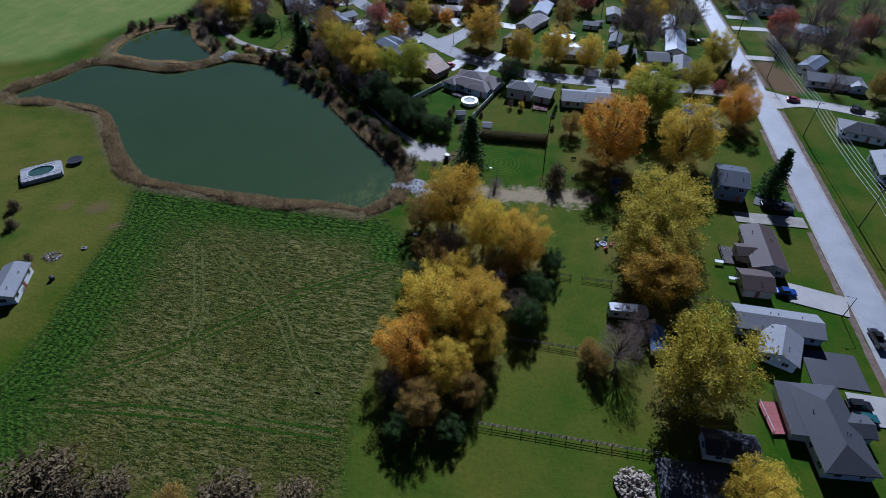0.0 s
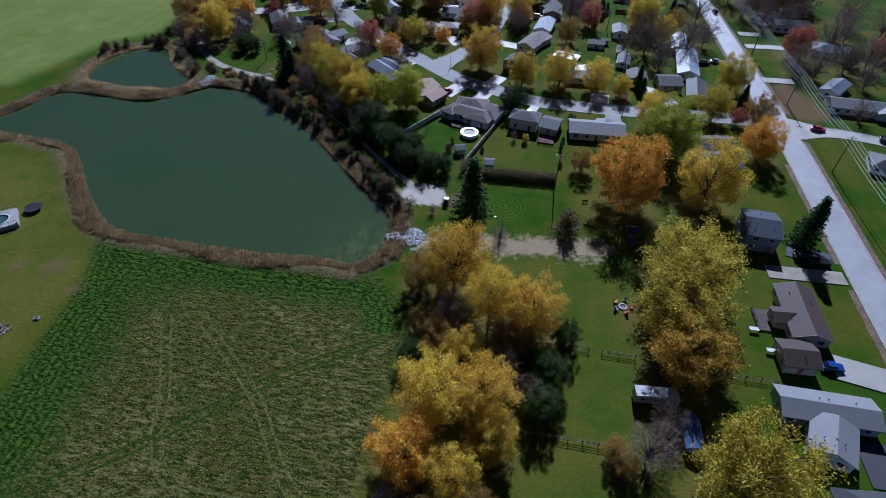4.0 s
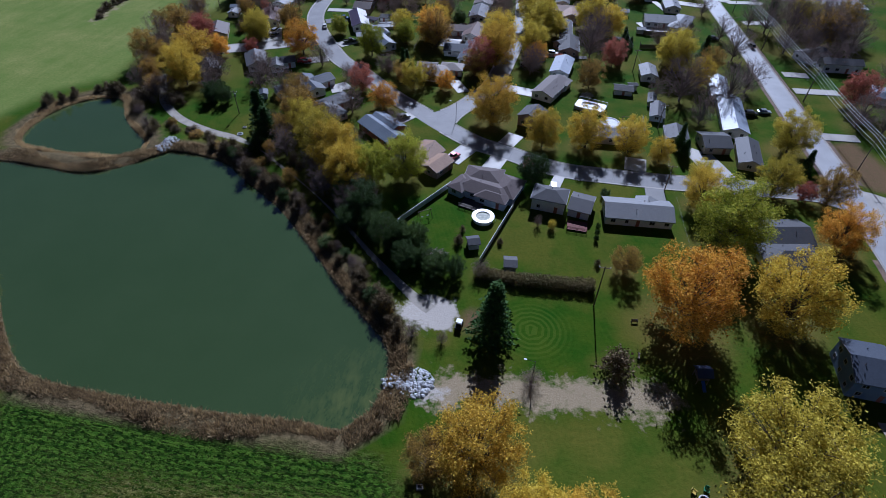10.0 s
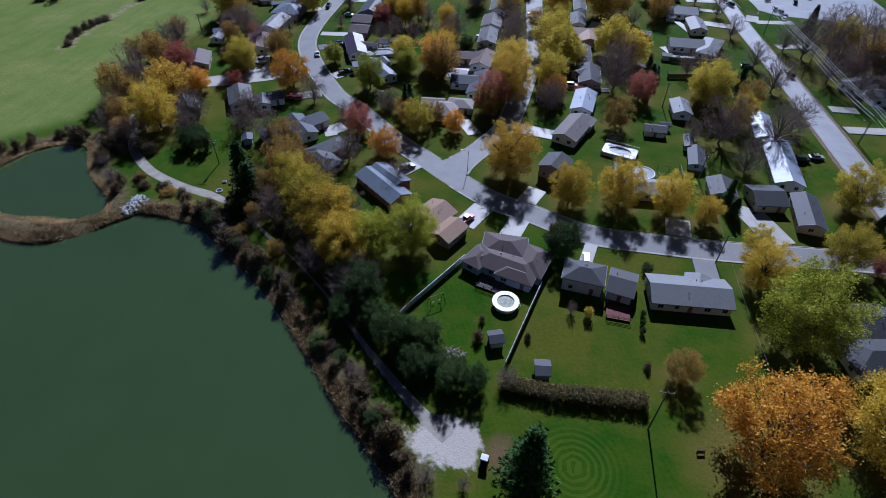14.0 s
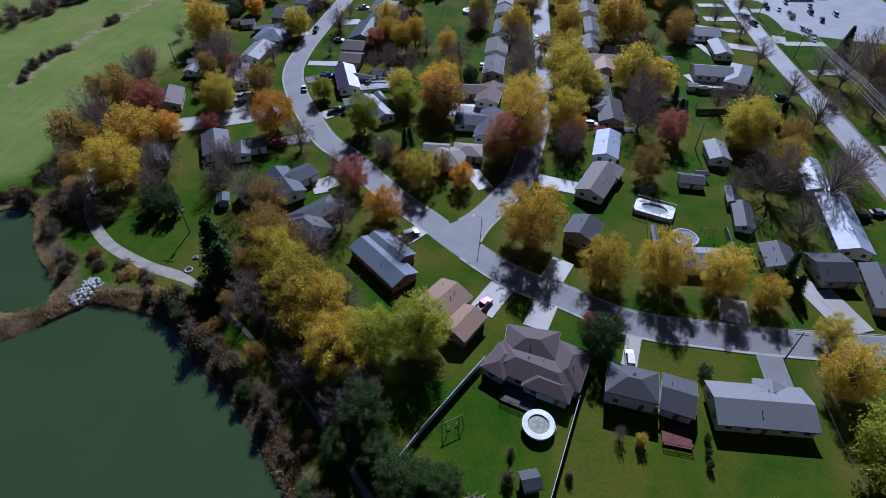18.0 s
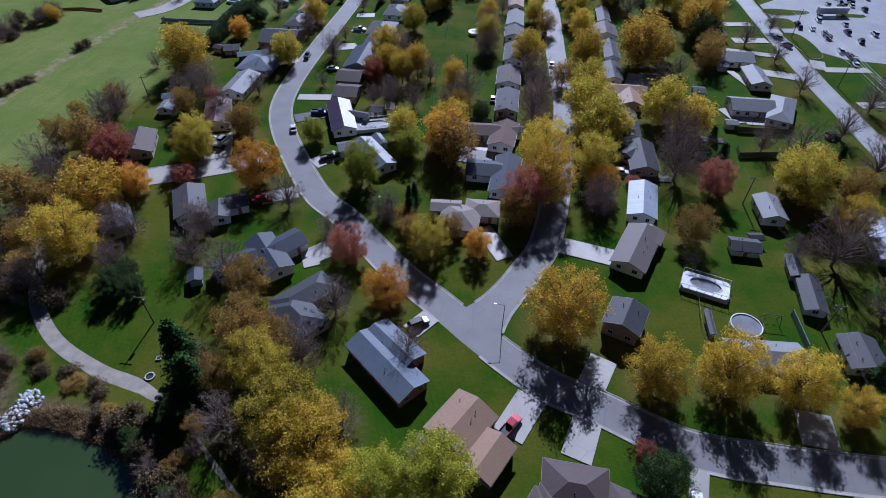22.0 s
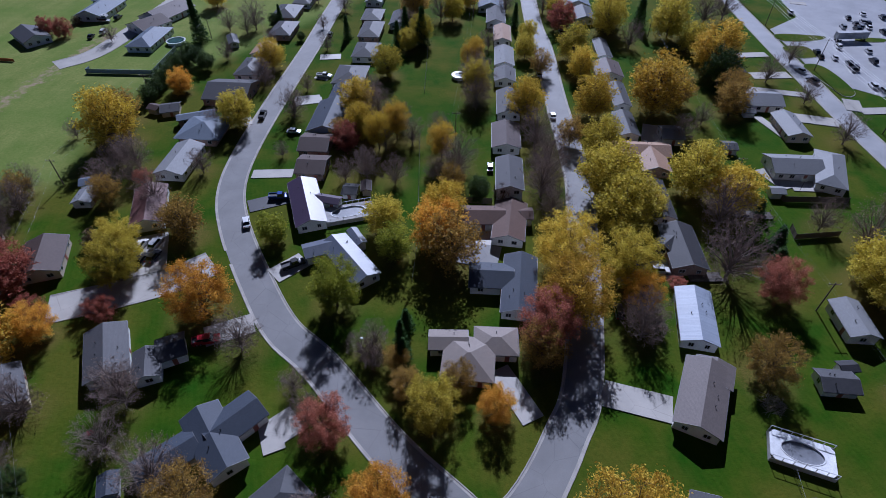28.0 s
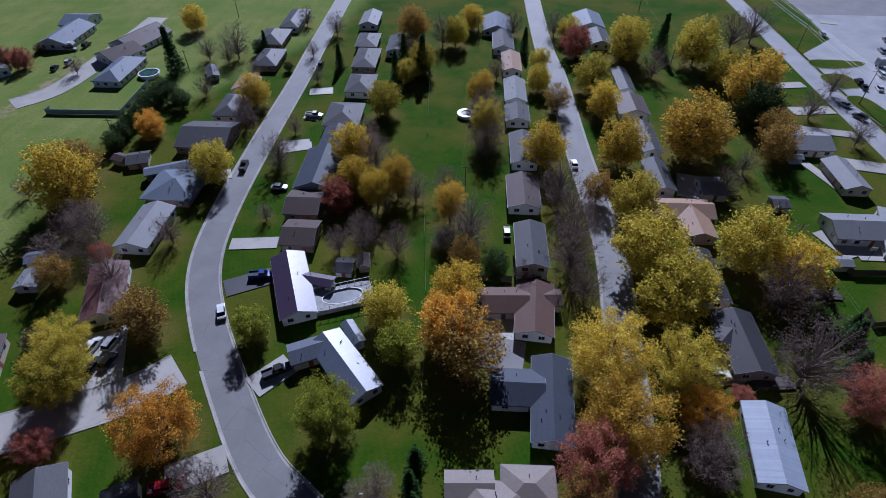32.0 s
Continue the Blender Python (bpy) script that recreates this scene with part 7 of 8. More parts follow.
def utility_cart(x, y, ang):
    root = thing("utility_cart", x, y, 0, ang, "small white utility cart with a roof parked on gravel", "utility cart")
    part("body", loft([(-1.3, 0.3), (-1.3, 0.75), (0.5, 0.75), (0.7, 0.95), (1.3, 0.8), (1.35, 0.3)], lambda z: 0.62), PAINT["black"], root)
    bm = bmesh.new()
    box(bm, -0.45, -0.68, 1.82, 0.75, 0.68, 1.88)
    bmesh.ops.bevel(bm, geom=bm.edges[:], offset=0.025, affect="EDGES")
    part("roof", bm, SPA, root)
    bm = bmesh.new()
    box(bm, -1.45, -0.65, 0.76, -0.5, 0.65, 0.8), box(bm, -1.45, -0.65, 0.8, -1.4, 0.65, 1.05), box(bm, -1.4, -0.65, 0.8, -0.5, -0.6, 1.05), box(bm, -1.4, 0.6, 0.8, -0.5, 0.65, 1.05)
    part("cargo_bed", bm, DARK, root)
    bm = bmesh.new()
    box(bm, -0.4, -0.55, 0.76, 0.05, 0.55, 0.95), box(bm, -0.45, -0.55, 0.95, -0.33, 0.55, 1.4)
    part("seat", bm, DARK, root)
    bm = bmesh.new()
    rod(bm, (0, 0, 0.8), (0, 0, 1.84), 0.025, 0.025)
    post = mesh_of("roof_post", bm, DARK)
    for sx in (-0.4, 0.7):
        for sy in (-0.6, 0.6):
            part("roof_post", post, None, root, m=pose(sx, sy, 0))
    for sx in (-0.95, 0.95):
        for sy in (-0.62, 0.62):
            part("wheel", TYRE_ME, None, root, m=pose(sx, sy, 0.3) @ Matrix.Diagonal((0.9, 0.9, 0.9, 1)))


def rubble(x, y, r):
    """Broken boards and stones thrown together behind the hedge."""
    root = thing("rubble_pile", x, y, 0, 0, "pile of broken boards, branches and stones on grass", "rubble")
    rng = random.Random(17)
    bm = bmesh.new()
    box(bm, -0.9, -0.07, -0.025, 0.9, 0.07, 0.025)
    plank = mesh_of("board", bm, WOOD)
    for i in range(46):
        a, d = rng.uniform(0, 6.28), r * math.sqrt(rng.random())
        k = rng.uniform(0.5, 1.2)
        part("board", plank, None, root, m=pose(d * math.cos(a), 0.7 * d * math.sin(a), 0.15 + (1 - d / r) * rng.uniform(0.0, 0.7), 0, rng.uniform(-22, 22), rng.uniform(0, 360)) @ Matrix.Diagonal((k, k, 1, 1)))
    for i in range(30):
        a, d = rng.uniform(0, 6.28), r * math.sqrt(rng.random())
        k = rng.uniform(0.25, 0.6)
        part("stone", STONES[i % 4], None, root, m=pose(d * math.cos(a), 0.7 * d * math.sin(a), 0.1, rng.uniform(0, 360), 0, 0) @ Matrix.Diagonal((k, k, k, 1)))


# ---- fences, hedges, poles ----
VINYL = surface("white_vinyl", (0.6, 0.62, 0.64), 0.5)
PANEL = surface("blue_grey_panel", (0.3, 0.36, 0.42), 0.6)
ORANGE = surface("orange_plastic", (0.6, 0.16, 0.04), 0.6)
BOARD = surface("brown_board", (0.14, 0.11, 0.085), 0.85)
STEEL = surface("galvanised_steel", (0.4, 0.41, 0.42), 0.45, 0.7)


def fence(kind, h, *pts):
    mat = dict(mesh=ORANGE, vinyl=VINYL, rail=WOOD, panel=PANEL, board=BOARD, chain=STEEL)[kind]
    lab = dict(mesh="orange plastic construction fence across the field", vinyl="white vinyl panel fence round lawn", rail="weathered brown split-rail fence", panel="tall blue-grey privacy fence", board="tall dark brown board fence", chain="thin chain-link fence with steel posts")[kind]
    root = thing("fence", pts[0][0], pts[0][1], 0, 0, lab, "fence")
    o = Vector((*pts[0], 0))
    bay = dict(mesh=3.0, vinyl=2.4, rail=2.8, panel=2.4, board=2.4, chain=3.0)[kind]
    bm = bmesh.new()
    pr = 0.03 if kind == "chain" else 0.08
    box(bm, -pr, -pr, -0.2, pr, pr, h + 0.1)
    post = mesh_of("post", bm, mat)
    for a, b in zip(pts, pts[1:]):
        a, b = Vector((*a, 0)) - o, Vector((*b, 0)) - o
        n = max(1, round((b - a).length / bay))
        d = (b - a) / n
        w = d.length / 2
        ang = math.degrees(math.atan2(d.y, d.x))
        bm = bmesh.new()
        if kind in ("vinyl", "panel", "mesh"):
            box(bm, -w, -0.03, 0.06, w, 0.03, h), box(bm, -w, -0.05, h - 0.12, w, 0.05, h + 0.02)
        elif kind == "board":
            box(bm, -w / 6 + 0.008, -0.03, 0.05, w / 6 - 0.008, 0.0, h)
        elif kind == "rail":
            for z in (0.4, 0.75, 1.1):
                rod(bm, (-w, 0, z), (w, 0, z + 0.03), 0.06, 0.05, 5)
        else:
            rod(bm, (-w, 0, h), (w, 0, h), 0.022, 0.022, 5)
            k = max(2, int(2 * w / 0.35))
            for i in range(k):
                xx = -w + 2 * w * i / k
                rod(bm, (xx, 0, 0.05), (xx + 0.3, 0, h), 0.005, 0.005, 3), rod(bm, (xx + 0.3, 0.01, 0.05), (xx, 0.01, h), 0.005, 0.005, 3)
        pm = mesh_of("panel", bm, mat)
        for i in range(n + 1):
            q = a + d * i
            part("post", post, None, root, m=pose(q.x, q.y, 0))
            if i < n:
                q = a + d * (i + 0.5)
                if kind == "board":
                    for k in range(6):
                        r = a + d * (i + (k + 0.5) / 6)
                        part("slat", pm, None, root, m=pose(r.x, r.y, 0, 0, 0, ang))
                    continue
                part("rail" if kind == "rail" else "panel", pm, None, root, m=pose(q.x, q.y, 0, 0, 0, ang))


def hedge(a, b, h, w):
    a, b = Vector((*a, 0)), Vector((*b, 0))
    c = (a + b) / 2
    d = b - a
    root = thing("hedge", c.x, c.y, 0, math.degrees(math.atan2(d.y, d.x)), "clipped brown-green hedge row", "hedge")
    rng = random.Random(3)
    L = d.length
    pts, vs, fs = [], [], []
    for i in range(int(L * 75)):
        p = Vector((rng.uniform(-L / 2, L / 2), rng.uniform(-w / 2, w / 2), 0))
        p.z = rng.uniform(0.3, h) * (1 - 0.25 * (2 * abs(p.y) / w) ** 3)
        pts.append(p)
        if i % 4 == 0:
            prism(vs, fs, Vector((p.x * 0.98, p.y * 0.4, 0)), p, 0.03, 0.01, 3)
    lv, lf = leaf_quads(rng, pts, 10, 0.22, 0.17)
    part("foliage", make_mesh("foliage", lv, lf, LEAF["hedge"]), None, root)
    part("stems", make_mesh("stems", vs, fs, TWIG), None, root)


LEAF["hedge"] = leaf_material("hedge", (0.09, 0.085, 0.03), (0.17, 0.14, 0.055), (0.34, 0.25, 0.11), 0.3)


def utility_pole(x, y, h, arm):
    root = thing("street_lamp" if arm == "lamp" else "utility_pole", x, y, 0, 0, "thin grey street lamp beside the kerb" if arm == "lamp" else "weathered wooden utility pole with crossarm and wires", "street lamp" if arm == "lamp" else "utility pole", "" if arm == "lamp" else "utility poles")
    bm = bmesh.new()
    if arm == "lamp":
        rod(bm, (0, 0, -0.2), (0, 0, h), 0.1, 0.06, 8)
        part("pole", bm, DARK, root)
        bm = bmesh.new()
        rod(bm, (0, 0, h - 0.1), (-1.8, 0, h + 0.25), 0.04, 0.03, 6)
        part("arm", bm, DARK, root)
        bm = bmesh.new()
        box(bm, -2.3, -0.14, h + 0.18, -1.7, 0.14, h + 0.32)
        bmesh.ops.bevel(bm, geom=bm.edges[:], offset=0.04, affect="EDGES")
        part("lamp_head", bm, STEEL, root)
        return
    rod(bm, (0, 0, -0.3), (0, 0, h), 0.17, 0.11, 8)
    part("pole", bm, POLE_WOOD, root)
    bm = bmesh.new()
    box(bm, -1.3, -0.07, h - 0.6, 1.3, 0.07, h - 0.46)
    part("crossarm", bm, POLE_WOOD, root)
    for sx in (-1.15, 0.0, 1.15):
        bm = bmesh.new()
        rod(bm, (sx, 0, h - 0.46), (sx, 0, h - 0.2), 0.04, 0.06, 6)
        part("insulator", bm, SPA, root)
    if int(y) % 2:
        bm = bmesh.new()
        rod(bm, (0.3, 0.2, h - 2.2), (0.3, 0.2, h - 1.2), 0.24, 0.24, 10)
        part("transformer", bm, STEEL, root)


WIRE = surface("aluminium_wire", (0.8, 0.8, 0.8), 0.35, 0.3)


def power_line(h, wires, *pts):
    thick = 0.045 if wires > 2 else 0.008
    for p in pts:
        utility_pole(p[0], p[1], h, "cross")
    offs = [(-1.15, -0.2), (1.15, -0.2), (0.0, -0.2), (0.15, -2.6), (-0.15, -3.4)]
    if wires < 3:
        offs = [(-1.15, -0.2), (0.12, -2.2)]
    for ox, oz in offs:
        root = thing("power_cable", pts[0][0] + ox, pts[0][1], h + oz, 0, "thin aluminium overhead cable between poles", "cable", "overhead cables")
        o = Vector((pts[0][0] + ox, pts[0][1], h + oz))
        for a, b in zip(pts, pts[1:]):
            vs, fs = [], []
            for k in range(9):
                t = k / 8
                q = Vector((a[0] + (b[0] - a[0]) * t + ox, a[1] + (b[1] - a[1]) * t, h + oz - 4 * 0.7 * t * (1 - t))) - o
                for j in range(4):
                    vs.append(q + Vector((math.cos(j * math.pi / 2), 0, math.sin(j * math.pi / 2))) * thick)
                    if k:
                        m = 4 * k
                        fs.append((m - 4 + j, m - 4 + (j + 1) % 4, m + (j + 1) % 4, m + j))
            part("strand", make_mesh("strand", vs, fs, WIRE if wires > 2 else STEEL), None, root)



# driveways and paved lots
drive('concrete', -32.1, 215.1, -37.8, 203.6, 6)
drive('concrete', -23.1, 208.9, -25.6, 200.8, 5.5)
drive('concrete', -3.9, 203.3, -6.4, 193.2, 3.2)
drive('asphalt', 23.2, 201.1, 23.2, 192.7, 5.5)
drive('concrete', -22.6, 214.7, -18.9, 223.4, 5.5)
drive('concrete', 18.5, 209.0, 19.3, 216.2, 6.5)
drive('concrete', 45.7, 206.7, 39.9, 221.8, 8)
drive('concrete', 39.9, 221.8, 34.0, 225.2, 5)
drive('concrete', -98.6, 270.5, -109.0, 265.2, 5.5)
drive('concrete', -128.9, 279.1, -135.8, 296.2, 9)
drive('blacktop', -114.6, 309.6, -104.9, 314.5, 5.5)
drive('concrete', -118.6, 324.8, -106.8, 326.1, 4.2)
drive('concrete', -100.6, 283.2, -94.0, 290.3, 5.5)
drive('concrete', -117.9, 369.0, -108.9, 371.9, 4.5)
drive('concrete', -118.7, 370.8, -109.9, 372.9, 5.5)
drive('concrete', -118.2, 407.8, -109.9, 409.3, 5)
drive('concrete', -115.5, 391.0, -110.0, 389.6, 5)
drive('concrete', -128.1, 355.7, -131.7, 354.1, 5)
drive('concrete', -47.0, 261.5, -40.5, 250.5, 4.6)
drive('concrete', -28.3, 257.8, -14.1, 254.5, 6)
drive('concrete', -19.3, 289.7, -3.6, 293.8, 6)
drive('concrete', -52.8, 304.9, -52.9, 296.0, 9)
drive('asphalt', -52.1, 290.9, -50.7, 298.8, 10)
drive('concrete', -89.2, 243.6, -84.4, 248.1, 6)
drive('concrete', -59.6, 224.8, -55.5, 230.3, 4.5)
drive('concrete', -89.8, 243.0, -86.3, 244.8, 6)
drive('blacktop', 61.6, 79.0, 72.4, 79.2, 9)
drive('concrete', 63.7, 100.6, 75.9, 98.2, 6.5)
drive('gravel', 56.9, 128.0, 75.2, 128.8, 4.5)
drive('blacktop', 64.1, 137.8, 73.8, 134.6, 6)
drive('concrete', 67.4, 70.3, 75.9, 70.4, 7)
drive('blacktop', 35.3, 52.7, 35.8, 43.7, 12.5)
drive('concrete', 83.6, 290.7, 93.1, 291.0, 4.5)
drive('concrete', 83.5, 275.8, 99.8, 277.1, 4.5)
drive('concrete', 82.1, 241.6, 94.1, 242.2, 4.5)
drive('concrete', 79.7, 377.0, 97.9, 379.1, 4.5)
drive('concrete', 81.2, 347.4, 96.0, 350.3, 4.5)
drive('concrete', 3.8, 350.7, 6.6, 361.8, 9)
drive('concrete', 52.5, 422.3, 65.1, 424.2, 4.5)
drive('concrete', 51.7, 403.1, 66.6, 404.9, 5.5)
drive('concrete', 45.5, 391.9, 66.0, 388.0, 4)
drive('concrete', 52.3, 371.5, 68.3, 368.0, 6)
drive('concrete', 32.7, 338.5, 36.9, 328.8, 6)
drive('concrete', 37.5, 330.1, 46.3, 330.1, 5)
drive('concrete', 42.2, 370.8, 46.5, 357.9, 3)
drive('concrete', 70.5, 383.6, 81.9, 380.5, 9)
drive('concrete', 107.9, 488.7, 100.7, 490.5, 4)
lot("parking_lot", "lot", (77.4, 402), (93, 389), (150, 380), (150, 500), (98, 500), (96, 470), (77.2, 453))
grass_island((75.5, 412.9), (79.4, 416.0), (83.0, 413.9), (85.0, 405.2), (85.2, 393.6), (83.2, 389.0), (79.5, 388.4), (77.5, 398.1))
grass_island((74.8, 432.2), (82.7, 434.4), (85.7, 431.3), (85.2, 423.9), (82.7, 422.2), (76.3, 422.3))
grass_island((75.9, 444.8), (80.2, 447.5), (97.4, 446.2), (94.5, 441.9), (83.5, 438.9), (76.7, 440.2))
grass_island((111.8, 445.4), (123.0, 445.0), (121.0, 441.4), (110.1, 441.2))
lot("parking_lot", "asphalt", (98, 500), (150, 500), (150, 590), (98, 590))

# cars and trucks
car('sedan', 'white', -112.6, 302.4, 113)
car('pickup', 'blue', -107.2, 313.9, 8)
car('pickup', 'black', -96.0, 287.7, 33)
car('suv', 'white', -135.8, 291.7, 82)
car('suv', 'silver', -132.4, 292.8, 82)
car('sedan', 'black', -133.2, 286.8, 82)
car('sedan', 'black', -130.9, 288.0, 82)
car('sedan', 'white', -27.6, 365.2, 92)
car('suv', 'silver', -30.2, 397.8, 92)
car('sedan', 'blue', -13.7, 292.3, 0)
car('suv', 'white', -8.2, 291.8, 0)
car('pickup', 'black', -126.2, 358.7, 95)
car('pickup', 'white', -112.3, 389.9, 0)
car('sedan', 'white', -112.7, 348.7, 0)
car('suv', 'black', -119.0, 430.4, 92)
car('pickup', 'red', -108.0, 264.1, 20)
car('pickup', 'red', -37.5, 205.2, 57)
car('suv', 'white', -6.1, 195.1, 88)
car('suv', 'black', -58.2, 227.0, 35)
car('pickup', 'black', 78.5, 89.1, 93)
car('suv', 'black', 68.6, 70.6, 5)
car('sedan', 'teal', 68.9, 67.9, 5)
car('sedan', 'blue', 62.8, 100.0, 2)
car('suv', 'black', 67.2, 134.6, 2)
car('pickup', 'black', 70.3, 133.4, 2)
car('sedan', 'red', 91.5, 204.2, -2)
car('suv', 'black', 112.0, 200.6, -14)
car('suv', 'black', 77.7, 317.3, 98)
utility_cart(-25.6, 139.2, 82)
rubble(-34.6, 161.4, 2.6)
swing_set(-40.4, 175.2, 35)
car('sedan', 'silver', 67.3, 255.1, 5)
car('suv', 'black', 62.2, 252.7, 5)
car('suv', 'white', 56.6, 275.8, 0)
car('suv', 'black', 62.5, 322.6, 5)
car('sedan', 'silver', 72.1, 408.4, 118)
car('suv', 'black', 72.9, 399.5, 118)
car('suv', 'black', 86.1, 426.6, 80)
car('sedan', 'black', 85.9, 422.4, 80)
car('sedan', 'white', 91.1, 421.7, 80)
car('suv', 'black', 94.1, 416.0, 80)
car('suv', 'black', 94.7, 412.2, 80)
car('sedan', 'white', 128.1, 474.8, 80)
car('sedan', 'black', 118.4, 461.3, 80)
car('sedan', 'silver', 122.9, 464.3, 80)
car('suv', 'black', 123.9, 461.7, 80)
car('suv', 'white', -219.3, 426.3, 95)
car('sedan', 'black', -222.0, 420.8, 100)
car('suv', 'black', -221.9, 443.6, 88)
car('suv', 'silver', -225.7, 438.8, 5)
car('sedan', 'black', -17.7, 441.2, 92)
car('sedan', 'black', -48.8, 332.5, 90)
car('sedan', 'black', -20.2, 278.1, 90)
car('suv', 'red', -107.6, 264.1, 15)
car('sedan', 'black', 93.5, 411.0, 80)
car('suv', 'white', 93.6, 396.8, 84)
car('suv', 'silver', 95.3, 392.9, 88)
car('sedan', 'black', 95.7, 386.8, 80)
car('suv', 'white', 97.9, 433.8, 84)
car('suv', 'black', 105.2, 419.4, 88)
car('sedan', 'white', 107.3, 409.9, 80)
car('suv', 'silver', 110.7, 457.0, 84)
car('suv', 'black', 115.6, 454.4, 88)
car('sedan', 'white', 122.2, 457.1, 80)
car('suv', 'black', 125.9, 452.0, 84)
car('suv', 'white', 116.6, 419.1, 88)

# campers and trailer
camper(25.8, 85.3, 5, 8.5)
trailer_box(106.7, 442.2, 8, 14.0)
camper(-228.2, 440.5, 0, 7.0)

# pools, decks and play things
round_pool(-24.7, 177.2, 2.7, 'clear')
round_pool(12.2, 235.8, 3.2, 'cover')
round_pool(-60.7, 393.4, 2.6, 'clear')
round_pool(-182.7, 417.8, 3.6, 'clear')
deck_pool(-141.3, 106.6, 43, 10.5, 8.0, 'green')
deck_pool(-86.6, 308.0, 20, 13.5, 6.5, 'cover')
deck_pool(6.1, 246.9, -18, 10.5, 6.0, 'spa')
trampoline(-136.3, 114.4, 2.2)
picnic_set(21.2, 109.1)
swing_set(18.2, 238.4, 0)
rubble(-113.3, 76.1, 2.4)
play_house(24.7, 134.3)
fire_ring(-108.9, 206.6)
bench(12.9, 147.4, 10)
bench(13.0, 137.9, 80)
log_pile(25.2, 46.1, 4.2)
leaf_pile(5.2, 257.0, 2.2)
utility_box(-27.0, 102.9)
patio_set(51.5, 102.0)
patio_set(49.2, 107.5)
red_deck(52.4, 64.8)
basketball_hoop(39.1, 327.8)
dark_tank(-107.5, 69.3)
utility_box(-107.5, 80.5)

# timber decks behind the houses
timber_deck(52.4, 111.0, -88, 6.4, 4.4, 'dark')
timber_deck(-28.6, 182.8, -17.9, 6.2, 4.0, 'dark')
timber_deck(0.6, 178.8, -4.3, 5.3, 4.0, 'red')
timber_deck(2.0, 290.6, 5.8, 7.9, 3.0, 'dark')
timber_deck(22.2, 315.5, -1.9, 8.9, 3.0, 'dark')

# riprap stone at the outfall and on the dam
stone_heap(-32.2, 123.2, 3.7, 300)
stone_heap(-36.4, 122.2, 2.4, 40)
stone_heap(-128.4, 197.9, 3.0, 90)
stone_heap(-129.0, 194.5, 2.6, 70)

# sheds
house('small shed with dark roof', 'black', 'white', ('g', -87.7, 317.1, 4.3, 5.2, -2, 2.0))
house('small dark wooden shed in the back yard', 'umber', 'tan', ('g', -83.6, 318.9, 5.1, 3.0, -80, 2.0))
house('white garden shed with grey roof', 'ash', 'white', ('g', 18.5, 261.9, 7.2, 5.5, -2, 2.0))
house('small grey garden shed in the back yard', 'steel', 'grey', ('g', -111.9, 232.9, 4.4, 3.4, -64, 2.0))
house('dark garden shed in the back yard', 'slate', 'tan', ('g', -70.3, 201.6, 4.5, 3.3, 27, 2.0))
house('long grey shed beside pool', 'ash', 'grey', ('g', 4.3, 235.0, 7.3, 1.3, 88, 2.0))
house('small white shed in the back yard', 'grey', 'white', ('g', -159.5, 308.6, 6.3, 5.4, -82, 2.0))
house('small white shed in the back yard', 'bluegrey', 'white', ('g', -162.7, 315.6, 4.2, 4.4, 19, 2.0))
house('small grey shed in the back yard', 'ash', 'grey', ('g', -16.0, 159.9, 3.4, 4.0, 5, 2.0))
house('tunnel-roofed shed in the back yard', 'slate', 'grey', ('g', -26.0, 166.1, 3.4, 3.6, 19, 2.0))
house('white barn with black roof', 'black', 'white', ('g', 41.8, 56.0, 9.4, 5.2, 1, 2.6))
house('blue tarp-covered shed in the back yard', 'blue', 'blue', ('g', 31.5, 78.5, 6.9, 3.3, -88, 2.0))
house('dark long shed in the back yard', 'slate', 'blue', ('g', 29.1, 246.7, 11.3, 5.1, 82, 2.0))
house('dark shed in the back yard', 'slate', 'grey', ('g', 28.3, 255.7, 7.6, 3.1, 83, 2.0))
house('small dark shed in the back yard', 'black', 'white', ('g', 22.2, 265.6, 3.9, 2.8, 8, 2.0))
house('white shed in the back yard', 'grey', 'white', ('g', 39.2, 371.0, 4.0, 3.3, 0, 2.0))
house('green-grey shed in the back yard', 'ash', 'grey', ('g', 25.2, 347.9, 4.4, 5.4, 0, 2.0))
house('open-sided garage in the back yard', 'grey', 'white', ('g', 31.0, 325.0, 4.3, 3.8, 0, 2.0))
house('pale-roofed patio cover in the back yard', 'bluegrey', 'tan', ('g', -52.9, 198.0, 3.7, 4.6, -35, 2.4))
house('small grey shed in the back yard', 'ash', 'tan', ('g', -158.2, 359.1, 6.3, 7.0, 19, 2.0))
house('small brown shed in the back yard', 'umber', 'tan', ('g', -163.6, 359.0, 4.6, 4.1, -18, 2.0))
house('small shed in the back yard', 'slate', 'grey', ('g', -158.2, 419.1, 10.4, 4.3, -64, 2.0))

# fences
fence('vinyl', 1.8, (-35.8, 190.5), (-46.0, 173.0), (-49.0, 166.9))
fence('vinyl', 1.8, (-16.9, 184.0), (-23.5, 160.2))
fence('rail', 1.2, (-3.0, 52.3), (29.8, 52.9))
fence('rail', 1.2, (-1.9, 73.4), (20.2, 73.4))
fence('rail', 1.2, (-5.7, 93.8), (13.3, 95.0))
fence('rail', 1.2, (16.0, 94.8), (22.9, 94.9))
fence('rail', 1.2, (41.5, 93.8), (50.8, 93.9))
fence('panel', 1.8, (-204.4, 388.9), (-204.5, 386.7), (-178.5, 387.4), (-179.7, 411.0))
fence('board', 2.0, (-62.0, 315.4), (-48.3, 315.6))
fence('board', 2.0, (31.6, 325.0), (32.5, 322.2), (49.8, 322.8))
fence('board', 1.8, (29.6, 310.5), (29.0, 306.3), (40.8, 308.3))
fence('chain', 1.2, (-72.1, 355.2), (-68.1, 311.2))
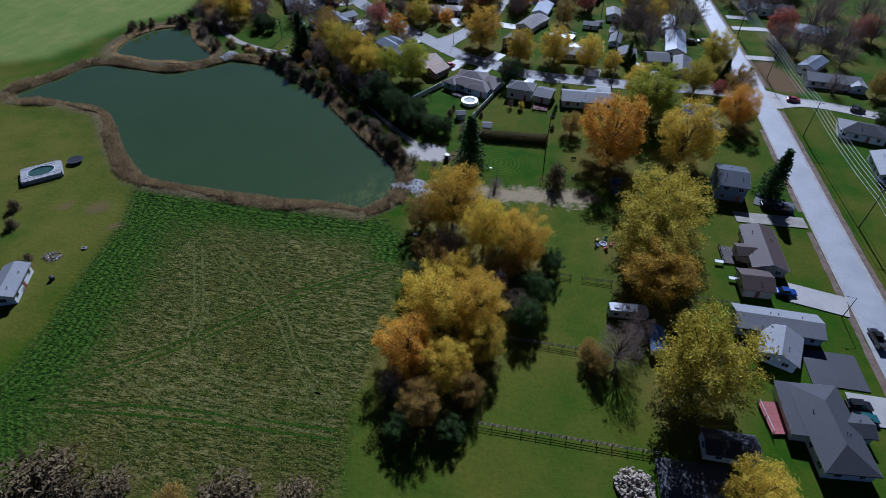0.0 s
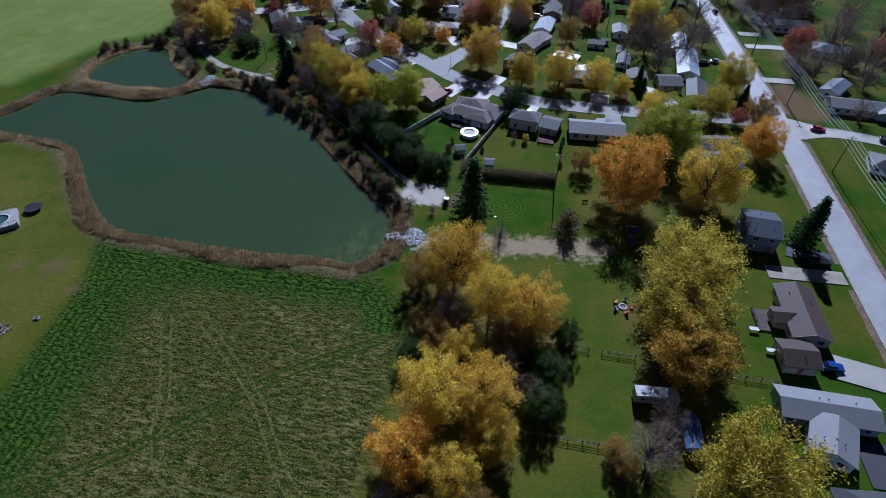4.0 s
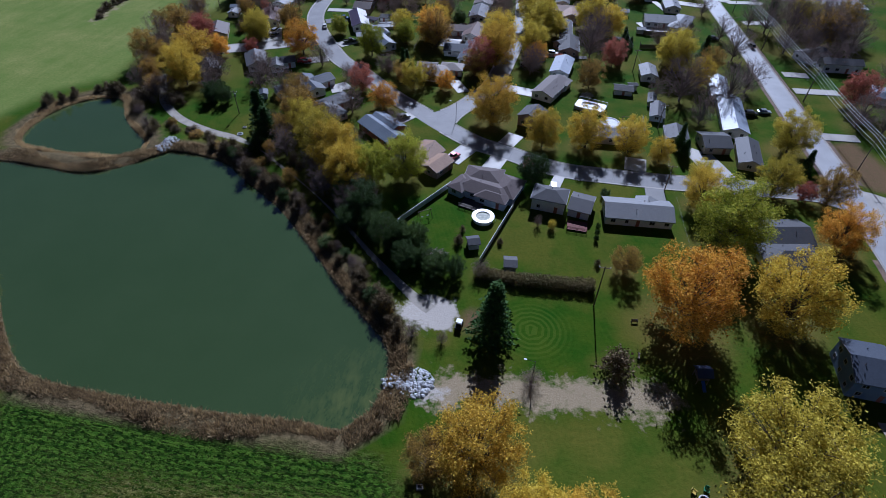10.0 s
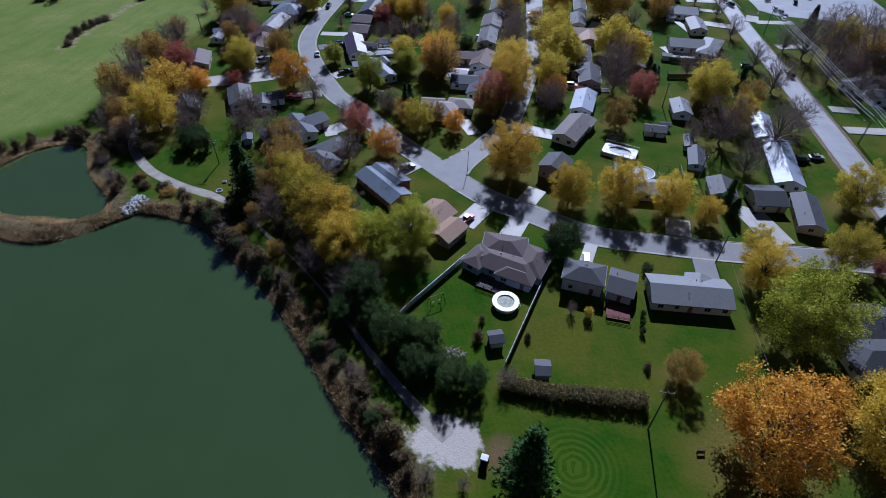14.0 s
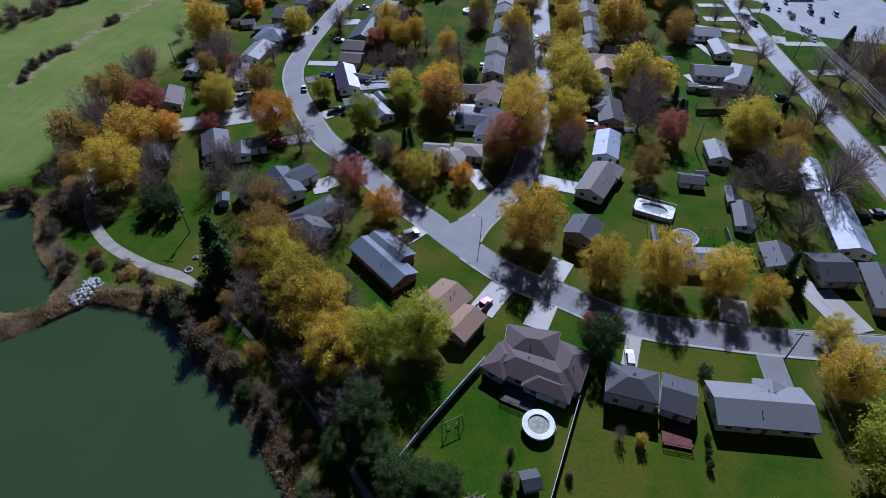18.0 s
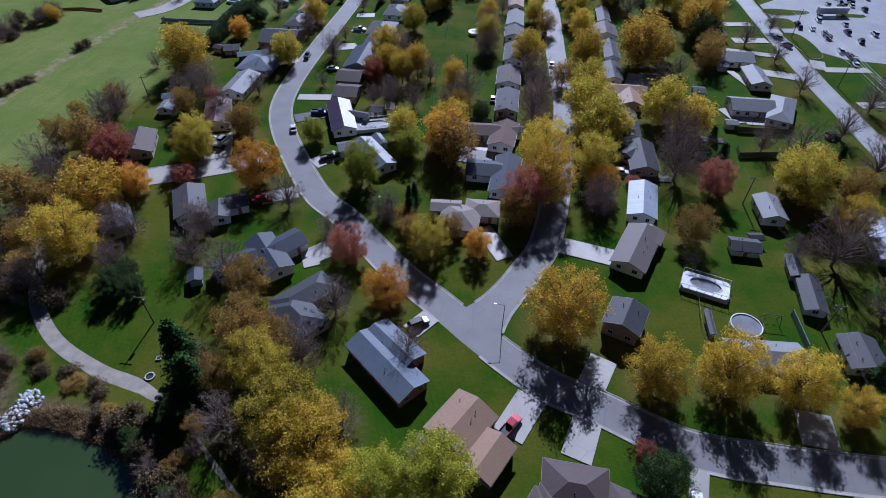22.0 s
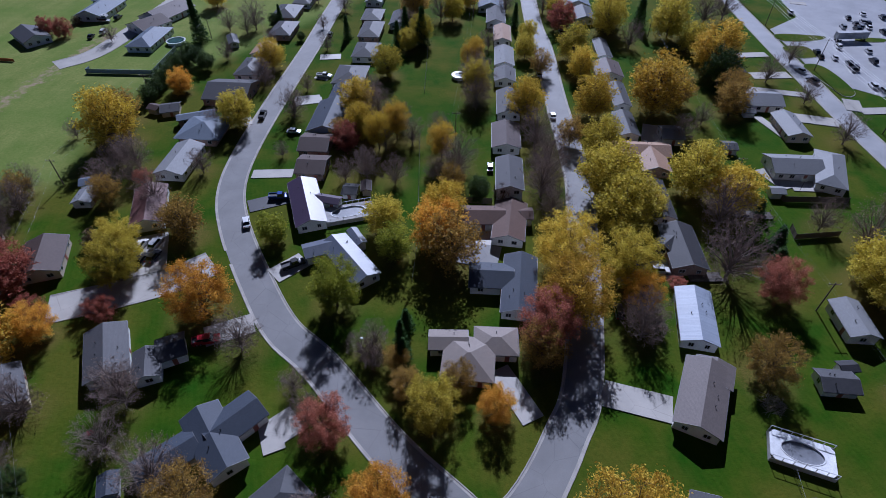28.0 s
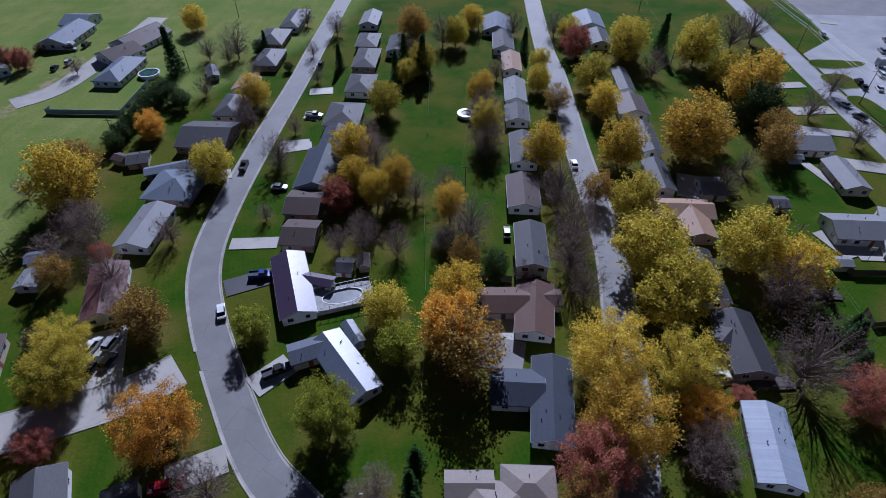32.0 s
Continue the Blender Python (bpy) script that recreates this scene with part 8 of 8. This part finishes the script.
fence('chain', 1.2, (-76.9, 451.7), (-72.9, 380.3))
fence('chain', 1.2, (4.7, 250.1), (2.9, 235.6), (3.2, 225.7))
fence('panel', 1.7, (23.6, 241.3), (23.6, 231.8))
fence('chain', 1.2, (-67.0, 307.4), (-66.9, 284.2))
fence('mesh', 1.2, (-258.6, 393.4), (-249.6, 395.6), (-239.3, 394.8))
mower(-121.2, 242.2, 20)
utility_box(-109.3, 210.9)
car('suv', 'white', 94.2, 474.2, 80)
car('sedan', 'black', 118.6, 468.9, 80)
car('suv', 'silver', 118.7, 457.6, 80)
car('sedan', 'white', 108.8, 449.4, 80)
car('suv', 'black', 135.0, 470.8, 80)
car('sedan', 'silver', 108.4, 429.6, 80)
car('suv', 'black', 106.8, 409.1, 80)
car('sedan', 'white', 94.1, 382.9, 80)

# hedges
hedge((-14.7, 155.1), (4.2, 156.0), 2.6, 3.4)
hedge((-23.8, 155.8), (-14.7, 155.1), 2.4, 3.0)

# poles and lines
utility_pole(4.1, 150.8, 12.8, 'cross')
utility_pole(-40.1, 229.0, 7.0, 'lamp')
utility_pole(-72.2, 262.2, 6.5, 'lamp')
utility_pole(73.5, 94.7, 6.5, 'lamp')
power_line(12.5, 3, (91, -30), (90.5, 30), (89.4, 85), (88.9, 130), (87.9, 178), (86.5, 222), (84.3, 267), (81.5, 315), (79.5, 362), (78.2, 410), (77, 458), (76.5, 520), (76, 600))
power_line(9.0, 2, (26.5, 160), (26, 200), (28.5, 237), (24, 282), (21, 330), (20, 380), (20, 440), (20, 500))
power_line(8.5, 2, (-115.4, 219.7), (-152, 265), (-170.9, 316), (-171, 370), (-169, 422.5), (-169, 480))
power_line(9.0, 2, (-57, 520), (-57, 460), (-58, 400), (-60, 350), (-61, 300))
utility_pole(84.3, 267.6, 8.0, 'lamp')
utility_pole(-9.0, 128.4, 6.0, 'lamp')


# ---- reeds and scrub round the water ----
REED = leaf_material("dry_reeds", (0.09, 0.065, 0.035), (0.36, 0.26, 0.13), (0.75, 0.58, 0.29), 0.42)


def reeds(name, line, lo, hi, step, label, tall):
    rng = random.Random(len(line))
    vs, fs = [], []
    n = len(line)
    area = sum(line[i][0] * line[(i + 1) % n][1] - line[(i + 1) % n][0] * line[i][1] for i in range(n))
    spots = []
    for i in range(n):
        a, b = Vector(line[i]), Vector(line[(i + 1) % n])
        d = b - a
        side = Vector((d.y, -d.x)).normalized() * (1 if area > 0 else -1)
        for _ in range(int(d.length * step)):
            w = lo + (hi * (0.75 + 0.35 * math.sin(a.x * 0.13 + a.y * 0.21)) - lo) * rng.random()
            p = a + d * rng.random() + side * w
            spots.append((p.x, p.y, w))
    S = np.array(spots)
    deep = np.maximum(inside(pond_line, S[:, 0], S[:, 1]), inside(pond2_line, S[:, 0], S[:, 1]))
    for (px, py, w), wet_here in zip(spots, deep):
        if wet_here > 0.8:
            continue
        h = tall * rng.uniform(0.35, 1.0) * (0.8 + 0.55 * math.sin(px * 0.31 + py * 0.17) * math.sin(py * 0.23))
        z = -0.45 + 0.75 * min(1.0, max(0.0, w / 3.0))
        for _ in range(4):
            az = rng.uniform(0, 6.28)
            u = Vector((math.cos(az), math.sin(az), 0)) * rng.uniform(0.04, 0.1)
            q = Vector((px + rng.gauss(0, .25), py + rng.gauss(0, .25), z))
            lean = Vector((rng.gauss(0, .4), rng.gauss(0, .4), 1)) * h
            k = len(vs)
            vs.extend([q - u, q + u, q + lean + u * 0.5, q + lean - u * 0.7])
            fs.append((k, k + 1, k + 2, k + 3))
    tagged(new(name, make_mesh(name, vs, fs, REED)), label, "reeds", kind="stuff")


reeds("reeds", pond_line, -0.3, 5.2, 60, "dry brown reeds and weeds round the pond", 1.15)
reeds("reeds", pond2_line, -0.3, 2.6, 36, "dry brown reeds round the small pond", 0.9)
